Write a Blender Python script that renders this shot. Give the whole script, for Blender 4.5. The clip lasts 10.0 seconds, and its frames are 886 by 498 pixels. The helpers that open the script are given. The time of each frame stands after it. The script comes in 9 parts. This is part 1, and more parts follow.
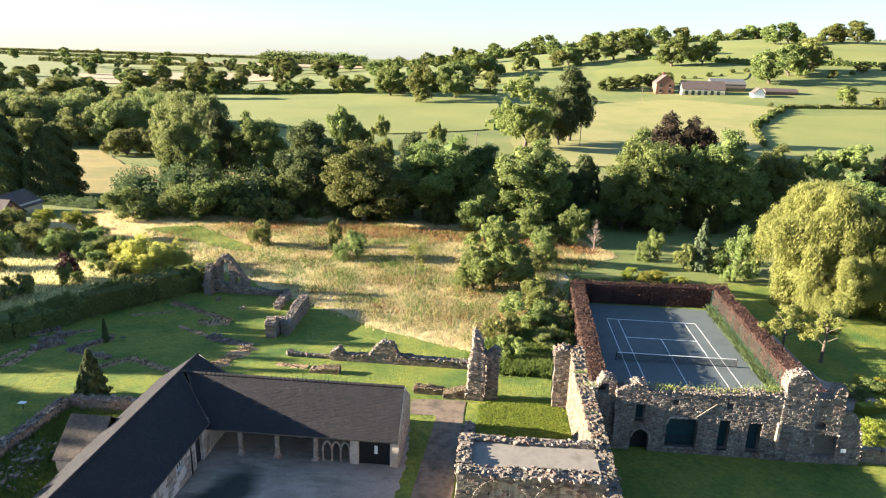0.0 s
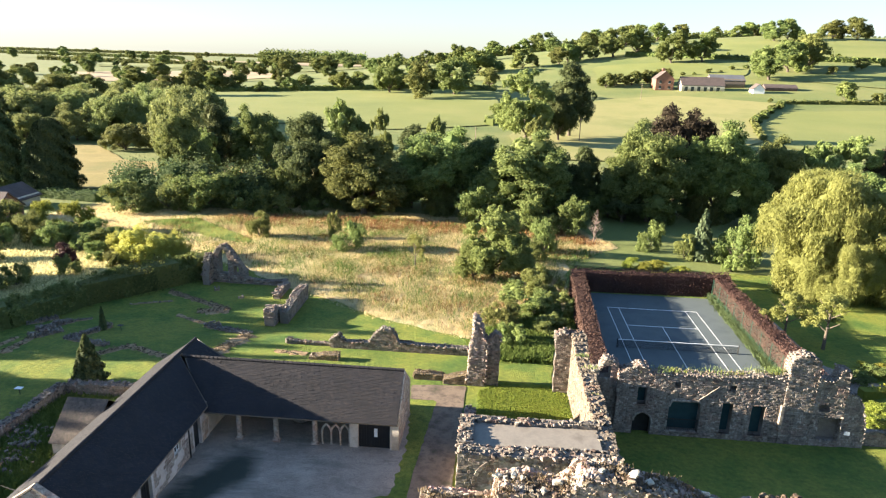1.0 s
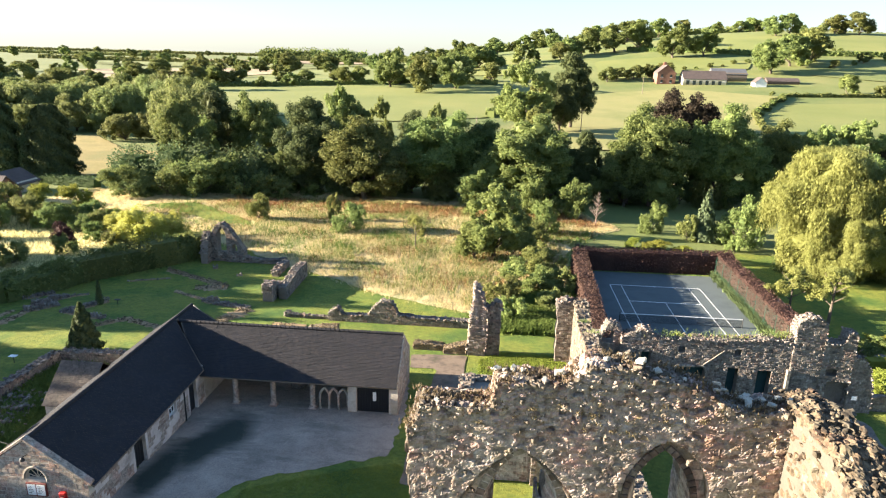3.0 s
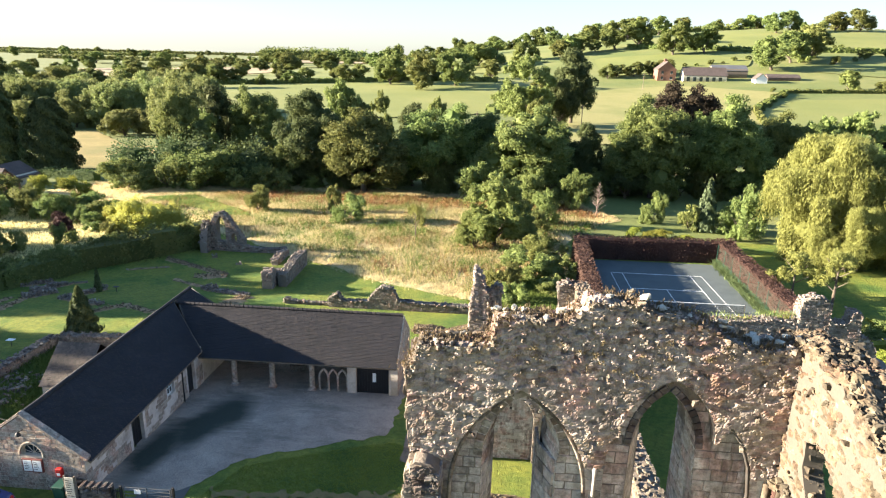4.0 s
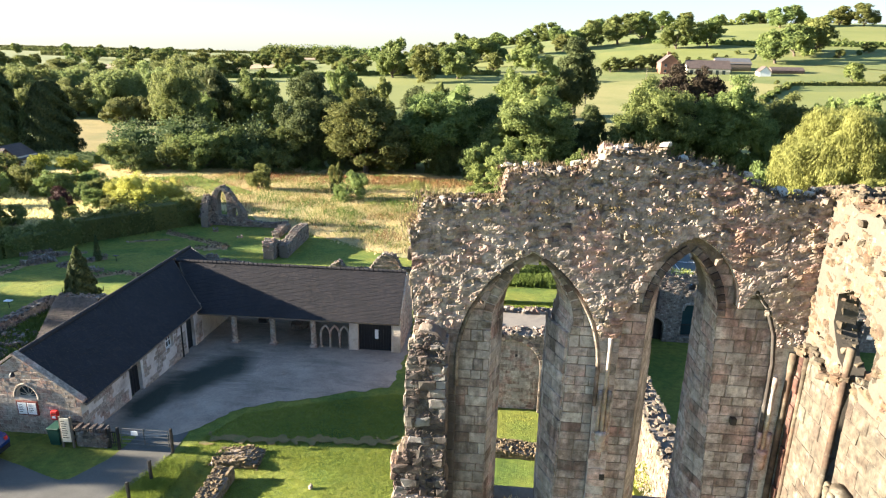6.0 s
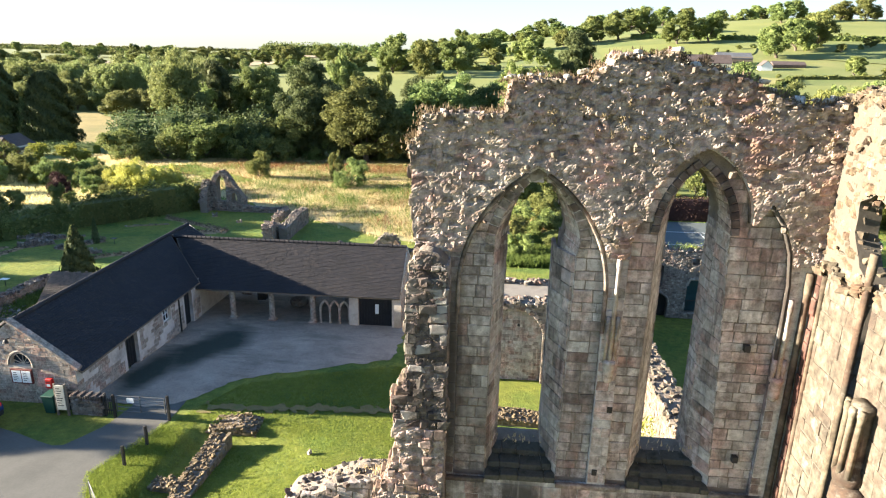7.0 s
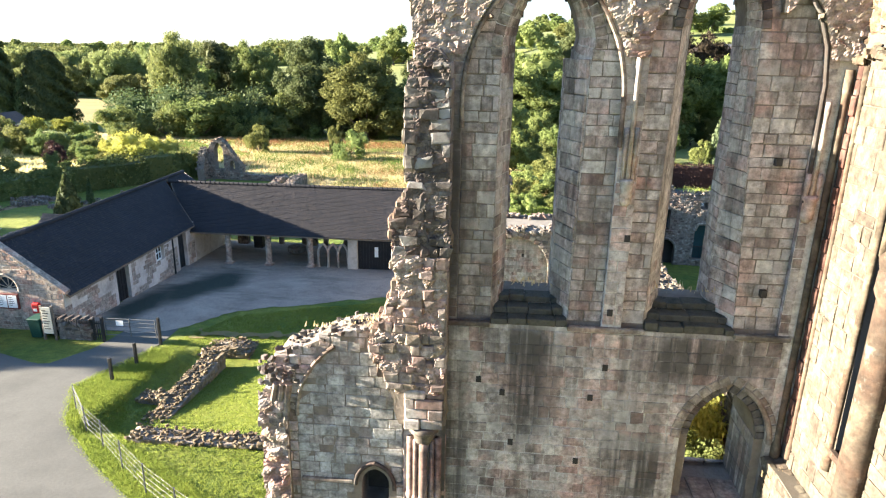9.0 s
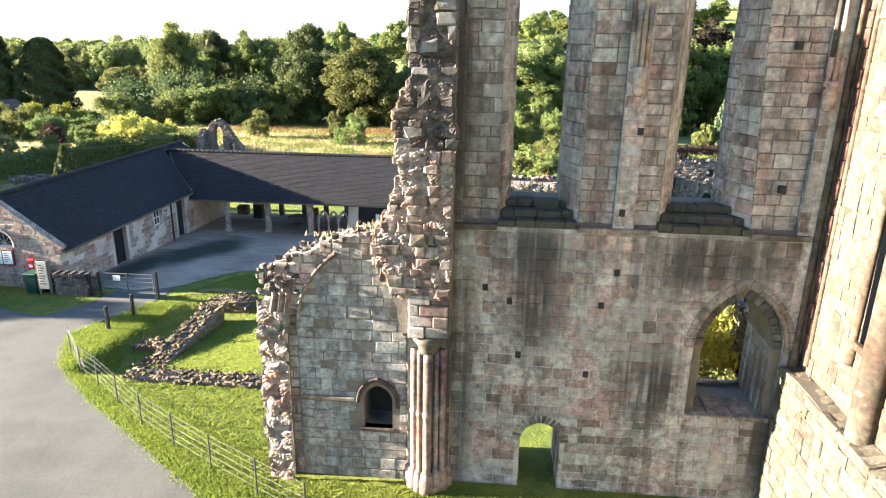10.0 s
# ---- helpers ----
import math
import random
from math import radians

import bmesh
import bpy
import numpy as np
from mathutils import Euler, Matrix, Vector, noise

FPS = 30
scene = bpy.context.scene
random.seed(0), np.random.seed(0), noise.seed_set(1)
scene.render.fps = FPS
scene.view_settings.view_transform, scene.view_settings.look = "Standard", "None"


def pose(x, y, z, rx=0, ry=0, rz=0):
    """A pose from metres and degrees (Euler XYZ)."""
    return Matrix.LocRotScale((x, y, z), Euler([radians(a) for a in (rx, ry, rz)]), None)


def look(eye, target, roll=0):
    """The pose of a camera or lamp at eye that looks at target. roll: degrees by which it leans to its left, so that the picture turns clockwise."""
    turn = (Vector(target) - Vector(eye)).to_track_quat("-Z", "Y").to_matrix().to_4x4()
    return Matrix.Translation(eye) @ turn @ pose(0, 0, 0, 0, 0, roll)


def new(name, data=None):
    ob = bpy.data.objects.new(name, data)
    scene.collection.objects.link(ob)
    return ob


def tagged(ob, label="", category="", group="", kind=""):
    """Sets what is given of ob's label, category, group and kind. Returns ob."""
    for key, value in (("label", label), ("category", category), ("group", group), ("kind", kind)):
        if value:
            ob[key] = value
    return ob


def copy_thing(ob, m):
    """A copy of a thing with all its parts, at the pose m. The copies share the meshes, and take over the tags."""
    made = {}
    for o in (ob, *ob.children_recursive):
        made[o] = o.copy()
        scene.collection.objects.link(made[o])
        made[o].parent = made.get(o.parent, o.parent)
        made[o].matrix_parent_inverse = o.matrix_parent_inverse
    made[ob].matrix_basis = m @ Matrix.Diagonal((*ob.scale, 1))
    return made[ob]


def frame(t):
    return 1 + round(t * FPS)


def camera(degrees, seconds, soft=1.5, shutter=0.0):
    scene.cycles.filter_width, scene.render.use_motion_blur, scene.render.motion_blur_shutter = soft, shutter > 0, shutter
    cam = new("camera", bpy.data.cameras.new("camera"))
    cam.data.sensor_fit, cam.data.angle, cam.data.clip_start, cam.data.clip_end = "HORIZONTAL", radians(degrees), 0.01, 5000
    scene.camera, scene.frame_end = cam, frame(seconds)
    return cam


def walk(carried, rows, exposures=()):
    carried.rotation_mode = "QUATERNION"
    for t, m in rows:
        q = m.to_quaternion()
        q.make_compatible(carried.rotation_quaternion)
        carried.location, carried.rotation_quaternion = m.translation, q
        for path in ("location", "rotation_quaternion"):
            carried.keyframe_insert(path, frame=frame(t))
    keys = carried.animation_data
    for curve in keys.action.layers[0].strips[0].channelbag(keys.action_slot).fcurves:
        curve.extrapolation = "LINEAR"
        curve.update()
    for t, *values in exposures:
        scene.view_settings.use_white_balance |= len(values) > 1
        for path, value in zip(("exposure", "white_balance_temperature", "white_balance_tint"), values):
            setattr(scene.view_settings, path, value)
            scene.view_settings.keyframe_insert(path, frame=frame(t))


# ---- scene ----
cam = camera(69.1, 10.0, 1.2)
PATH = [
    (0, (0.439, -2.308, 31.263), (0.296, -0.396, 30.691), 1.8),
    (0.5, (0.409, -2.274, 30.583), (0.269, -0.364, 30.01), 1.8),
    (1, (0.43, -2.243, 29.88), (0.289, -0.333, 29.305), 1.7),
    (1.5, (0.509, -2.254, 29.118), (0.367, -0.344, 28.543), 1.7),
    (2, (0.579, -2.237, 28.432), (0.435, -0.328, 27.855), 1.6),
    (2.5, (0.606, -2.24, 27.726), (0.461, -0.331, 27.148), 1.6),
    (4, (0.731, -2.285, 25.518), (0.584, -0.377, 24.939), 1.4),
    (4.5, (0.744, -2.348, 24.77), (0.594, -0.44, 24.189), 1.4),
    (5, (0.726, -2.384, 23.961), (0.576, -0.477, 23.38), 1.4),
    (5.5, (0.702, -2.4, 23.13), (0.55, -0.492, 22.548), 1.4),
    (7, (0.736, -2.31, 20.481), (0.58, -0.405, 19.892), 1.2),
    (7.5, (0.717, -2.26, 19.514), (0.561, -0.356, 18.923), 1.1),
    (8, (0.771, -2.258, 18.494), (0.613, -0.354, 17.902), 1.1),
    (8.5, (0.82, -2.251, 17.461), (0.661, -0.347, 16.868), 1.1),
    (9, (0.773, -2.292, 16.428), (0.615, -0.388, 15.835), 1.1),
    (9.5, (0.76, -2.363, 15.322), (0.601, -0.46, 14.727), 1.1),
    (10, (0.714, -2.406, 14.246), (0.555, -0.503, 13.649), 1.0),
]
walk(cam, [(t, look(eye, target, roll)) for t, eye, target, roll in PATH], [(0.0, 3.08, 6330, 8), (5.5, 3.17, 6280, 8), (7.0, 3.22, 6220, 8), (8.5, 3.53, 6180, 8), (10.0, 3.64, 6150, 8)])

# ---- light ----
SUN_WAY = Vector((1.0, 0.05, -0.235)).normalized()
sun = new("sun", bpy.data.lights.new("sun", "SUN"))
sun.data.energy, sun.data.angle, sun.data.color = 4.5, radians(0.55), (1.0, 0.855, 0.67)
sun.matrix_world = look((-60, 0, 60), Vector((-60, 0, 60)) + SUN_WAY)
world = bpy.data.worlds.new("sky")
scene.world = world
world.use_nodes = True
wn = world.node_tree
sky = wn.nodes.new("ShaderNodeTexSky")
sky.sky_type, sky.sun_disc = "NISHITA", False
sky.sun_elevation, sky.sun_rotation = math.asin(-SUN_WAY.z), math.atan2(-SUN_WAY.x, -SUN_WAY.y)
sky.air_density, sky.dust_density, sky.ozone_density = 0.95, 0.55, 2.4
# thin morning haze: part of the sky's colour is evened out to a pale white
pale = wn.nodes.new("ShaderNodeMix")
pale.data_type, pale.blend_type = "RGBA", "MULTIPLY"
pale.inputs["Factor"].default_value = 1.0
even = wn.nodes.new("ShaderNodeGamma")
even.inputs["Gamma"].default_value = 0.36
wn.links.new(sky.outputs["Color"], even.inputs["Color"])
wn.links.new(even.outputs["Color"], pale.inputs["A"])
hazy = wn.nodes.new("ShaderNodeMix")
hazy.data_type = "RGBA"
# the haze thins out with height, so the sky deepens towards the zenith
up_way = wn.nodes.new("ShaderNodeTexCoord")
rise = wn.nodes.new("ShaderNodeSeparateXYZ")
thin = wn.nodes.new("ShaderNodeMapRange")
thin.interpolation_type = "SMOOTHSTEP"
for sock, v in zip(("From Min", "From Max", "To Min", "To Max"), (0.1, 0.6, 0.85, 0.15)):
    thin.inputs[sock].default_value = v
wn.links.new(up_way.outputs["Generated"], rise.inputs["Vector"])
wn.links.new(rise.outputs["Z"], thin.inputs["Value"])
wn.links.new(thin.outputs["Result"], hazy.inputs["Factor"])
cool = wn.nodes.new("ShaderNodeMapRange")
cool.inputs["From Min"].default_value, cool.inputs["From Max"].default_value = 0.04, 0.4
wn.links.new(rise.outputs["Z"], cool.inputs["Value"])
tint = wn.nodes.new("ShaderNodeMix")
tint.data_type = "RGBA"
tint.inputs["A"].default_value, tint.inputs["B"].default_value = (1.68, 1.68, 1.7, 1), (1.42, 1.68, 1.98, 1)
wn.links.new(cool.outputs["Result"], tint.inputs["Factor"])
wn.links.new(tint.outputs["Result"], pale.inputs["B"])
clear = wn.nodes.new("ShaderNodeMix")
clear.data_type, clear.blend_type = "RGBA", "MULTIPLY"
clear.inputs["Factor"].default_value = 1.0
clear.inputs["B"].default_value = (0.85, 0.98, 1.12, 1)
wn.links.new(sky.outputs["Color"], clear.inputs["A"])
wn.links.new(clear.outputs["Result"], hazy.inputs["A"])
wn.links.new(pale.outputs["Result"], hazy.inputs["B"])
wn.links.new(hazy.outputs["Result"], wn.nodes["Background"].inputs["Color"])
wn.nodes["Background"].inputs["Strength"].default_value = 0.043

# ---- materials ----


def nodes_of(name):
    m = bpy.data.materials.new(name)
    m.use_nodes = True
    nt = m.node_tree
    return m, nt, nt.nodes["Principled BSDF"]


def ramp_node(nt, fac, stops):
    r = nt.nodes.new("ShaderNodeValToRGB")
    el = r.color_ramp.elements
    while len(el) < len(stops):
        el.new(0.5)
    for e, (p, c) in zip(el, stops):
        e.position, e.color = p, (*c, 1)
    nt.links.new(fac, r.inputs["Fac"])
    return r.outputs["Color"]


def noise_node(nt, vec, scale, detail=4.0, rough=0.6, dist=0.0):
    n = nt.nodes.new("ShaderNodeTexNoise")
    n.inputs["Scale"].default_value, n.inputs["Detail"].default_value = scale, detail
    n.inputs["Roughness"].default_value, n.inputs["Distortion"].default_value = rough, dist
    nt.links.new(vec, n.inputs["Vector"])
    return n.outputs["Fac"]


def mix_node(nt, fac, a, b, blend="MIX"):
    m = nt.nodes.new("ShaderNodeMix")
    m.data_type, m.blend_type = "RGBA", blend
    for sock, v in ((m.inputs["Factor"], fac), (m.inputs["A"], a), (m.inputs["B"], b)):
        if isinstance(v, (int, float)):
            sock.default_value = v
        elif isinstance(v, tuple):
            sock.default_value = (*v, 1)
        else:
            nt.links.new(v, sock)
    return m.outputs["Result"]


def math_node(nt, op, a, b=0.0, clamp=False):
    m = nt.nodes.new("ShaderNodeMath")
    m.operation, m.use_clamp = op, clamp
    for sock, v in zip(m.inputs, (a, b)):
        if isinstance(v, (int, float)):
            sock.default_value = v
        else:
            nt.links.new(v, sock)
    return m.outputs[0]


def bump_node(nt, bsdf, height, dist, strength=1.0):
    b = nt.nodes.new("ShaderNodeBump")
    b.inputs["Distance"].default_value, b.inputs["Strength"].default_value = dist, strength
    nt.links.new(height, b.inputs["Height"])
    nt.links.new(b.outputs["Normal"], bsdf.inputs["Normal"])


def coords(nt, which="Object"):
    return nt.nodes.new("ShaderNodeTexCoord").outputs[which]


def world_pos(nt):
    return nt.nodes.new("ShaderNodeNewGeometry").outputs["Position"]


def surf(name, stops, scale, rough=0.85, bump=0.01, fine=8.0, metal=0.0, spec=0.3, pos=False, fine_mix=0.35, reach=0.2):
    """A plain procedural surface: a ramp over a coarse noise, a fine grain, and relief."""
    m, nt, b = nodes_of(name)
    v = world_pos(nt) if pos else coords(nt)
    c = noise_node(nt, v, scale, 5)
    f = noise_node(nt, v, scale * fine, 5, 0.7)
    col = ramp_node(nt, c, [(0.5 - reach + 2 * reach * i / max(1, len(stops) - 1), s) for i, s in enumerate(stops)])
    grain = ramp_node(nt, f, [(0.25, (0.55, 0.55, 0.55)), (0.75, (1.3, 1.3, 1.3))])
    col = mix_node(nt, fine_mix, col, mix_node(nt, 1.0, col, grain, "MULTIPLY"))
    nt.links.new(col, b.inputs["Base Color"])
    b.inputs["Roughness"].default_value, b.inputs["Metallic"].default_value = rough, metal
    b.inputs["Specular IOR Level"].default_value = spec
    if bump:
        bump_node(nt, b, f, bump)
    return m


def stone(name, tones, single=False, stain=0.75, lichen=0.25, grain=6.0, bump=0.02, blush=0.6, blotch=0.85, spots=(), veil=0.0):
    """Sandstone: every block has its own tone, with dark weather stains and pale lichen in patches."""
    m, nt, b = nodes_of(name)
    v = world_pos(nt)
    if single == "tone":
        at = nt.nodes.new("ShaderNodeAttribute")
        at.attribute_name = "tone"
        rnd = at.outputs["Fac"]
    elif single:
        rnd = nt.nodes.new("ShaderNodeObjectInfo").outputs["Random"]
    else:
        rnd = nt.nodes.new("ShaderNodeNewGeometry").outputs["Random Per Island"]
    col = ramp_node(nt, rnd, [(i / (len(tones) - 1), t) for i, t in enumerate(tones)])
    g = noise_node(nt, v, grain, 6, 0.7)
    own = math_node(nt, "MULTIPLY", math_node(nt, "SUBTRACT", math_node(nt, "FRACT", math_node(nt, "MULTIPLY", rnd, 7.31)), 0.5), 0.14)
    blot = ramp_node(nt, math_node(nt, "ADD", noise_node(nt, v, 0.42, 5, 0.68, 0.4), own), [(0.52, (1, 1, 1)), (0.62, (0.36, 0.335, 0.33))])
    col = mix_node(nt, blotch, col, mix_node(nt, 1.0, col, blot, "MULTIPLY"))
    if veil:
        col = mix_node(nt, veil, col, (0.46, 0.42, 0.38))
    col = mix_node(nt, 0.9, col, mix_node(nt, 1.0, col, ramp_node(nt, g, [(0.34, (0.45, 0.43, 0.41)), (0.66, (1.45, 1.45, 1.43))]), "MULTIPLY"))
    mott = noise_node(nt, v, 1.7, 6, 0.75)
    col = mix_node(nt, 0.75, col, mix_node(nt, 1.0, col, ramp_node(nt, mott, [(0.35, (0.6, 0.58, 0.57)), (0.65, (1.25, 1.25, 1.25))]), "MULTIPLY"))
    stretched = nt.nodes.new("ShaderNodeMapping")
    stretched.inputs["Scale"].default_value = (2.2, 2.2, 0.22)
    nt.links.new(v, stretched.inputs["Vector"])
    s = noise_node(nt, stretched.outputs["Vector"], 0.9, 5, 0.65)
    sm = ramp_node(nt, math_node(nt, "ADD", s, own), [(0.46, (0, 0, 0)), (0.62, (stain, stain, stain))])
    col = mix_node(nt, sm, col, (0.05, 0.046, 0.04))
    wash = ramp_node(nt, math_node(nt, "SUBTRACT", noise_node(nt, v, 0.55, 5, 0.7), own), [(0.5, (0, 0, 0)), (0.62, (0.45, 0.45, 0.45))])
    col = mix_node(nt, wash, col, (0.42, 0.405, 0.375) if stain > 0.6 else col)
    pink = ramp_node(nt, math_node(nt, "ADD", noise_node(nt, v, 0.8, 4, 0.65, 0.6), own), [(0.5, (0, 0, 0)), (0.64, (blush, blush, blush))])
    col = mix_node(nt, pink, col, mix_node(nt, 1.0, col, (1.22, 0.86, 0.8), "MULTIPLY"))
    soot = ramp_node(nt, noise_node(nt, v, 4.5, 6, 0.8), [(0.52, (0, 0, 0)), (0.7, (0.55, 0.55, 0.55))])
    col = mix_node(nt, soot, col, (0.06, 0.053, 0.046))
    l = noise_node(nt, v, 2.3, 6, 0.75)
    lm = ramp_node(nt, l, [(0.57, (0, 0, 0)), (0.68, (lichen, lichen, lichen))])
    col = mix_node(nt, lm, col, (0.34, 0.315, 0.265))
    if spots:
        thin = nt.nodes.new("ShaderNodeMapping")
        thin.inputs["Scale"].default_value = (4.5, 4.5, 0.16)
        nt.links.new(v, thin.inputs["Vector"])
        drip = noise_node(nt, thin.outputs["Vector"], 1.0, 5, 0.6, 0.25)
    for x, z, rx, rz in spots:
        far = nt.nodes.new("ShaderNodeMapping")
        far.inputs["Location"].default_value, far.inputs["Scale"].default_value = (-x / rx, 0, -z / rz), (1 / rx, 0, 1 / rz)
        nt.links.new(v, far.inputs["Vector"])
        reach = nt.nodes.new("ShaderNodeVectorMath")
        reach.operation = "LENGTH"
        nt.links.new(far.outputs["Vector"], reach.inputs[0])
        near = math_node(nt, "SUBTRACT", 1.5, reach.outputs["Value"], True)
        streak = ramp_node(nt, drip, [(0.36, (0.3, 0.3, 0.3)), (0.5, (1, 1, 1))])
        col = mix_node(nt, math_node(nt, "MULTIPLY", math_node(nt, "MULTIPLY", near, streak), 0.9), col, (0.06, 0.054, 0.048))
    nt.links.new(col, b.inputs["Base Color"])
    b.inputs["Roughness"].default_value, b.inputs["Specular IOR Level"].default_value = 0.92, 0.2
    bump_node(nt, b, mix_node(nt, 0.4, g, noise_node(nt, v, grain * 6, 4, 0.7)), bump)
    return m


ASHLAR = [(0.384, 0.319, 0.288), (0.521, 0.475, 0.439), (0.397, 0.283, 0.258), (0.562, 0.515, 0.473), (0.466, 0.411, 0.378), (0.329, 0.276, 0.251), (0.48, 0.354, 0.322), (0.287, 0.233, 0.213), (0.549, 0.504, 0.465), (0.452, 0.404, 0.375), (0.329, 0.251, 0.232), (0.514, 0.468, 0.435), (0.411, 0.368, 0.345)]
RUBBLE = [(0.253, 0.209, 0.181), (0.325, 0.281, 0.24), (0.185, 0.157, 0.135), (0.363, 0.317, 0.274), (0.325, 0.249, 0.219), (0.302, 0.265, 0.227), (0.31, 0.245, 0.176), (0.355, 0.277, 0.249), (0.283, 0.241, 0.206)]
GREYS = [(0.163, 0.142, 0.12), (0.241, 0.211, 0.176), (0.095, 0.086, 0.076), (0.284, 0.254, 0.215), (0.215, 0.163, 0.135)]
SILL_DRIPS = ((1.6, 10.1, 0.8, 0.6), (1.6, 9.0, 0.6, 1.2), (5.2, 10.0, 1.3, 0.7), (4.4, 7.0, 0.9, 0.8), (-0.05, 7.0, 0.35, 3.2), (7.0, 6.0, 0.4, 2.0), (-0.3, 13.5, 0.5, 2.5))
M_ashlar = stone("ashlar_sandstone", ASHLAR, bump=0.03, spots=SILL_DRIPS, stain=0.62, blotch=0.7, veil=0.3, blush=0.6)
M_ashlar_one = stone("ashlar_block", ASHLAR, single=True, bump=0.03, spots=SILL_DRIPS, stain=0.62, blotch=0.7, veil=0.3, blush=0.6)
M_bay_one = stone("pale_grey_block", [(0.344, 0.335, 0.318), (0.404, 0.391, 0.37), (0.292, 0.28, 0.262), (0.37, 0.344, 0.318)], single=True, blush=0.3, blotch=0.35, stain=0.4)
M_weather = stone("weathered_sandstone", [(0.105, 0.091, 0.081), (0.14, 0.124, 0.11), (0.066, 0.058, 0.053), (0.12, 0.096, 0.087), (0.087, 0.078, 0.07)], stain=0.8, blotch=0.9)
M_brownstone = stone("brown_footing_stone", [(0.165, 0.122, 0.07), (0.225, 0.17, 0.1), (0.12, 0.092, 0.056), (0.19, 0.145, 0.085)], stain=0.2, lichen=0.3, bump=0.02, blush=0.1, blotch=0.3)
M_rubble = stone("rubble_sandstone", RUBBLE, stain=0.5, lichen=0.3, bump=0.015, blush=0.4, blotch=0.5)
M_rough = stone("rough_rubble", RUBBLE, single="tone", stain=0.2, lichen=0.3, bump=0.014, blush=0.7, blotch=0.25)
M_rough_pale = stone("rough_pale_rubble", [(0.08, 0.063, 0.042), (0.16, 0.125, 0.082), (0.05, 0.04, 0.029), (0.19, 0.152, 0.1), (0.13, 0.09, 0.059), (0.1, 0.078, 0.051)], single="tone", stain=0.25, lichen=0.3, bump=0.015, blotch=0.3)
M_rough_dark = stone("rough_dark_rubble", [(0.092, 0.077, 0.069), (0.143, 0.121, 0.108), (0.055, 0.046, 0.042), (0.172, 0.147, 0.131), (0.135, 0.099, 0.09), (0.106, 0.088, 0.079)], single="tone", stain=0.6, lichen=0.25, bump=0.014, blush=0.5, blotch=0.7)
M_lichen = surf("white_lichen", [(0.3, 0.275, 0.22), (0.42, 0.395, 0.33), (0.22, 0.19, 0.145)], 5.0, 0.95, 0.01, 8.0, pos=True)
M_sunlit = stone("sunlit_rubble", [(0.16, 0.132, 0.1), (0.21, 0.178, 0.136), (0.115, 0.095, 0.073), (0.18, 0.145, 0.11)], stain=0.3, lichen=0.35, bump=0.016, blotch=0.4)
M_grey = stone("grey_rubble", GREYS, stain=0.3, lichen=0.4, bump=0.018, blotch=0.4)
M_mortar = surf("rubble_core", [(0.12, 0.098, 0.08), (0.2, 0.165, 0.132), (0.15, 0.12, 0.1)], 1.2, 0.95, 0.05, 9.0, pos=True)
M_hall = stone("hall_rubble", [(0.25, 0.222, 0.19), (0.31, 0.275, 0.235), (0.14, 0.124, 0.108), (0.28, 0.23, 0.2), (0.21, 0.178, 0.152), (0.35, 0.31, 0.27)], stain=0.5, lichen=0.3, bump=0.018, blush=0.5, blotch=0.5)
M_joint = stone("old_lime_mortar", [(0.5, 0.46, 0.415), (0.56, 0.515, 0.465)], spots=SILL_DRIPS, veil=0.1, blush=0.7, bump=0.012)
M_dressed = stone("dressed_sandstone", [(0.26, 0.23, 0.195), (0.3, 0.27, 0.225), (0.225, 0.19, 0.165)], stain=0.45, lichen=0.3, bump=0.012)
M_pinkshaft = stone("pink_sandstone", [(0.36, 0.25, 0.21), (0.44, 0.32, 0.27), (0.3, 0.22, 0.185)], stain=0.4, lichen=0.2, bump=0.01)
M_barnstone = stone("barn_sandstone", [(0.36, 0.31, 0.255), (0.42, 0.36, 0.295), (0.31, 0.255, 0.21), (0.4, 0.34, 0.28), (0.34, 0.27, 0.22)], stain=0.2, lichen=0.25, bump=0.012, blotch=0.2)
M_barnwall = surf("limewashed_stone", [(0.42, 0.36, 0.29), (0.55, 0.48, 0.39), (0.36, 0.3, 0.25)], 1.1, 0.9, 0.012, 10.0, pos=True)


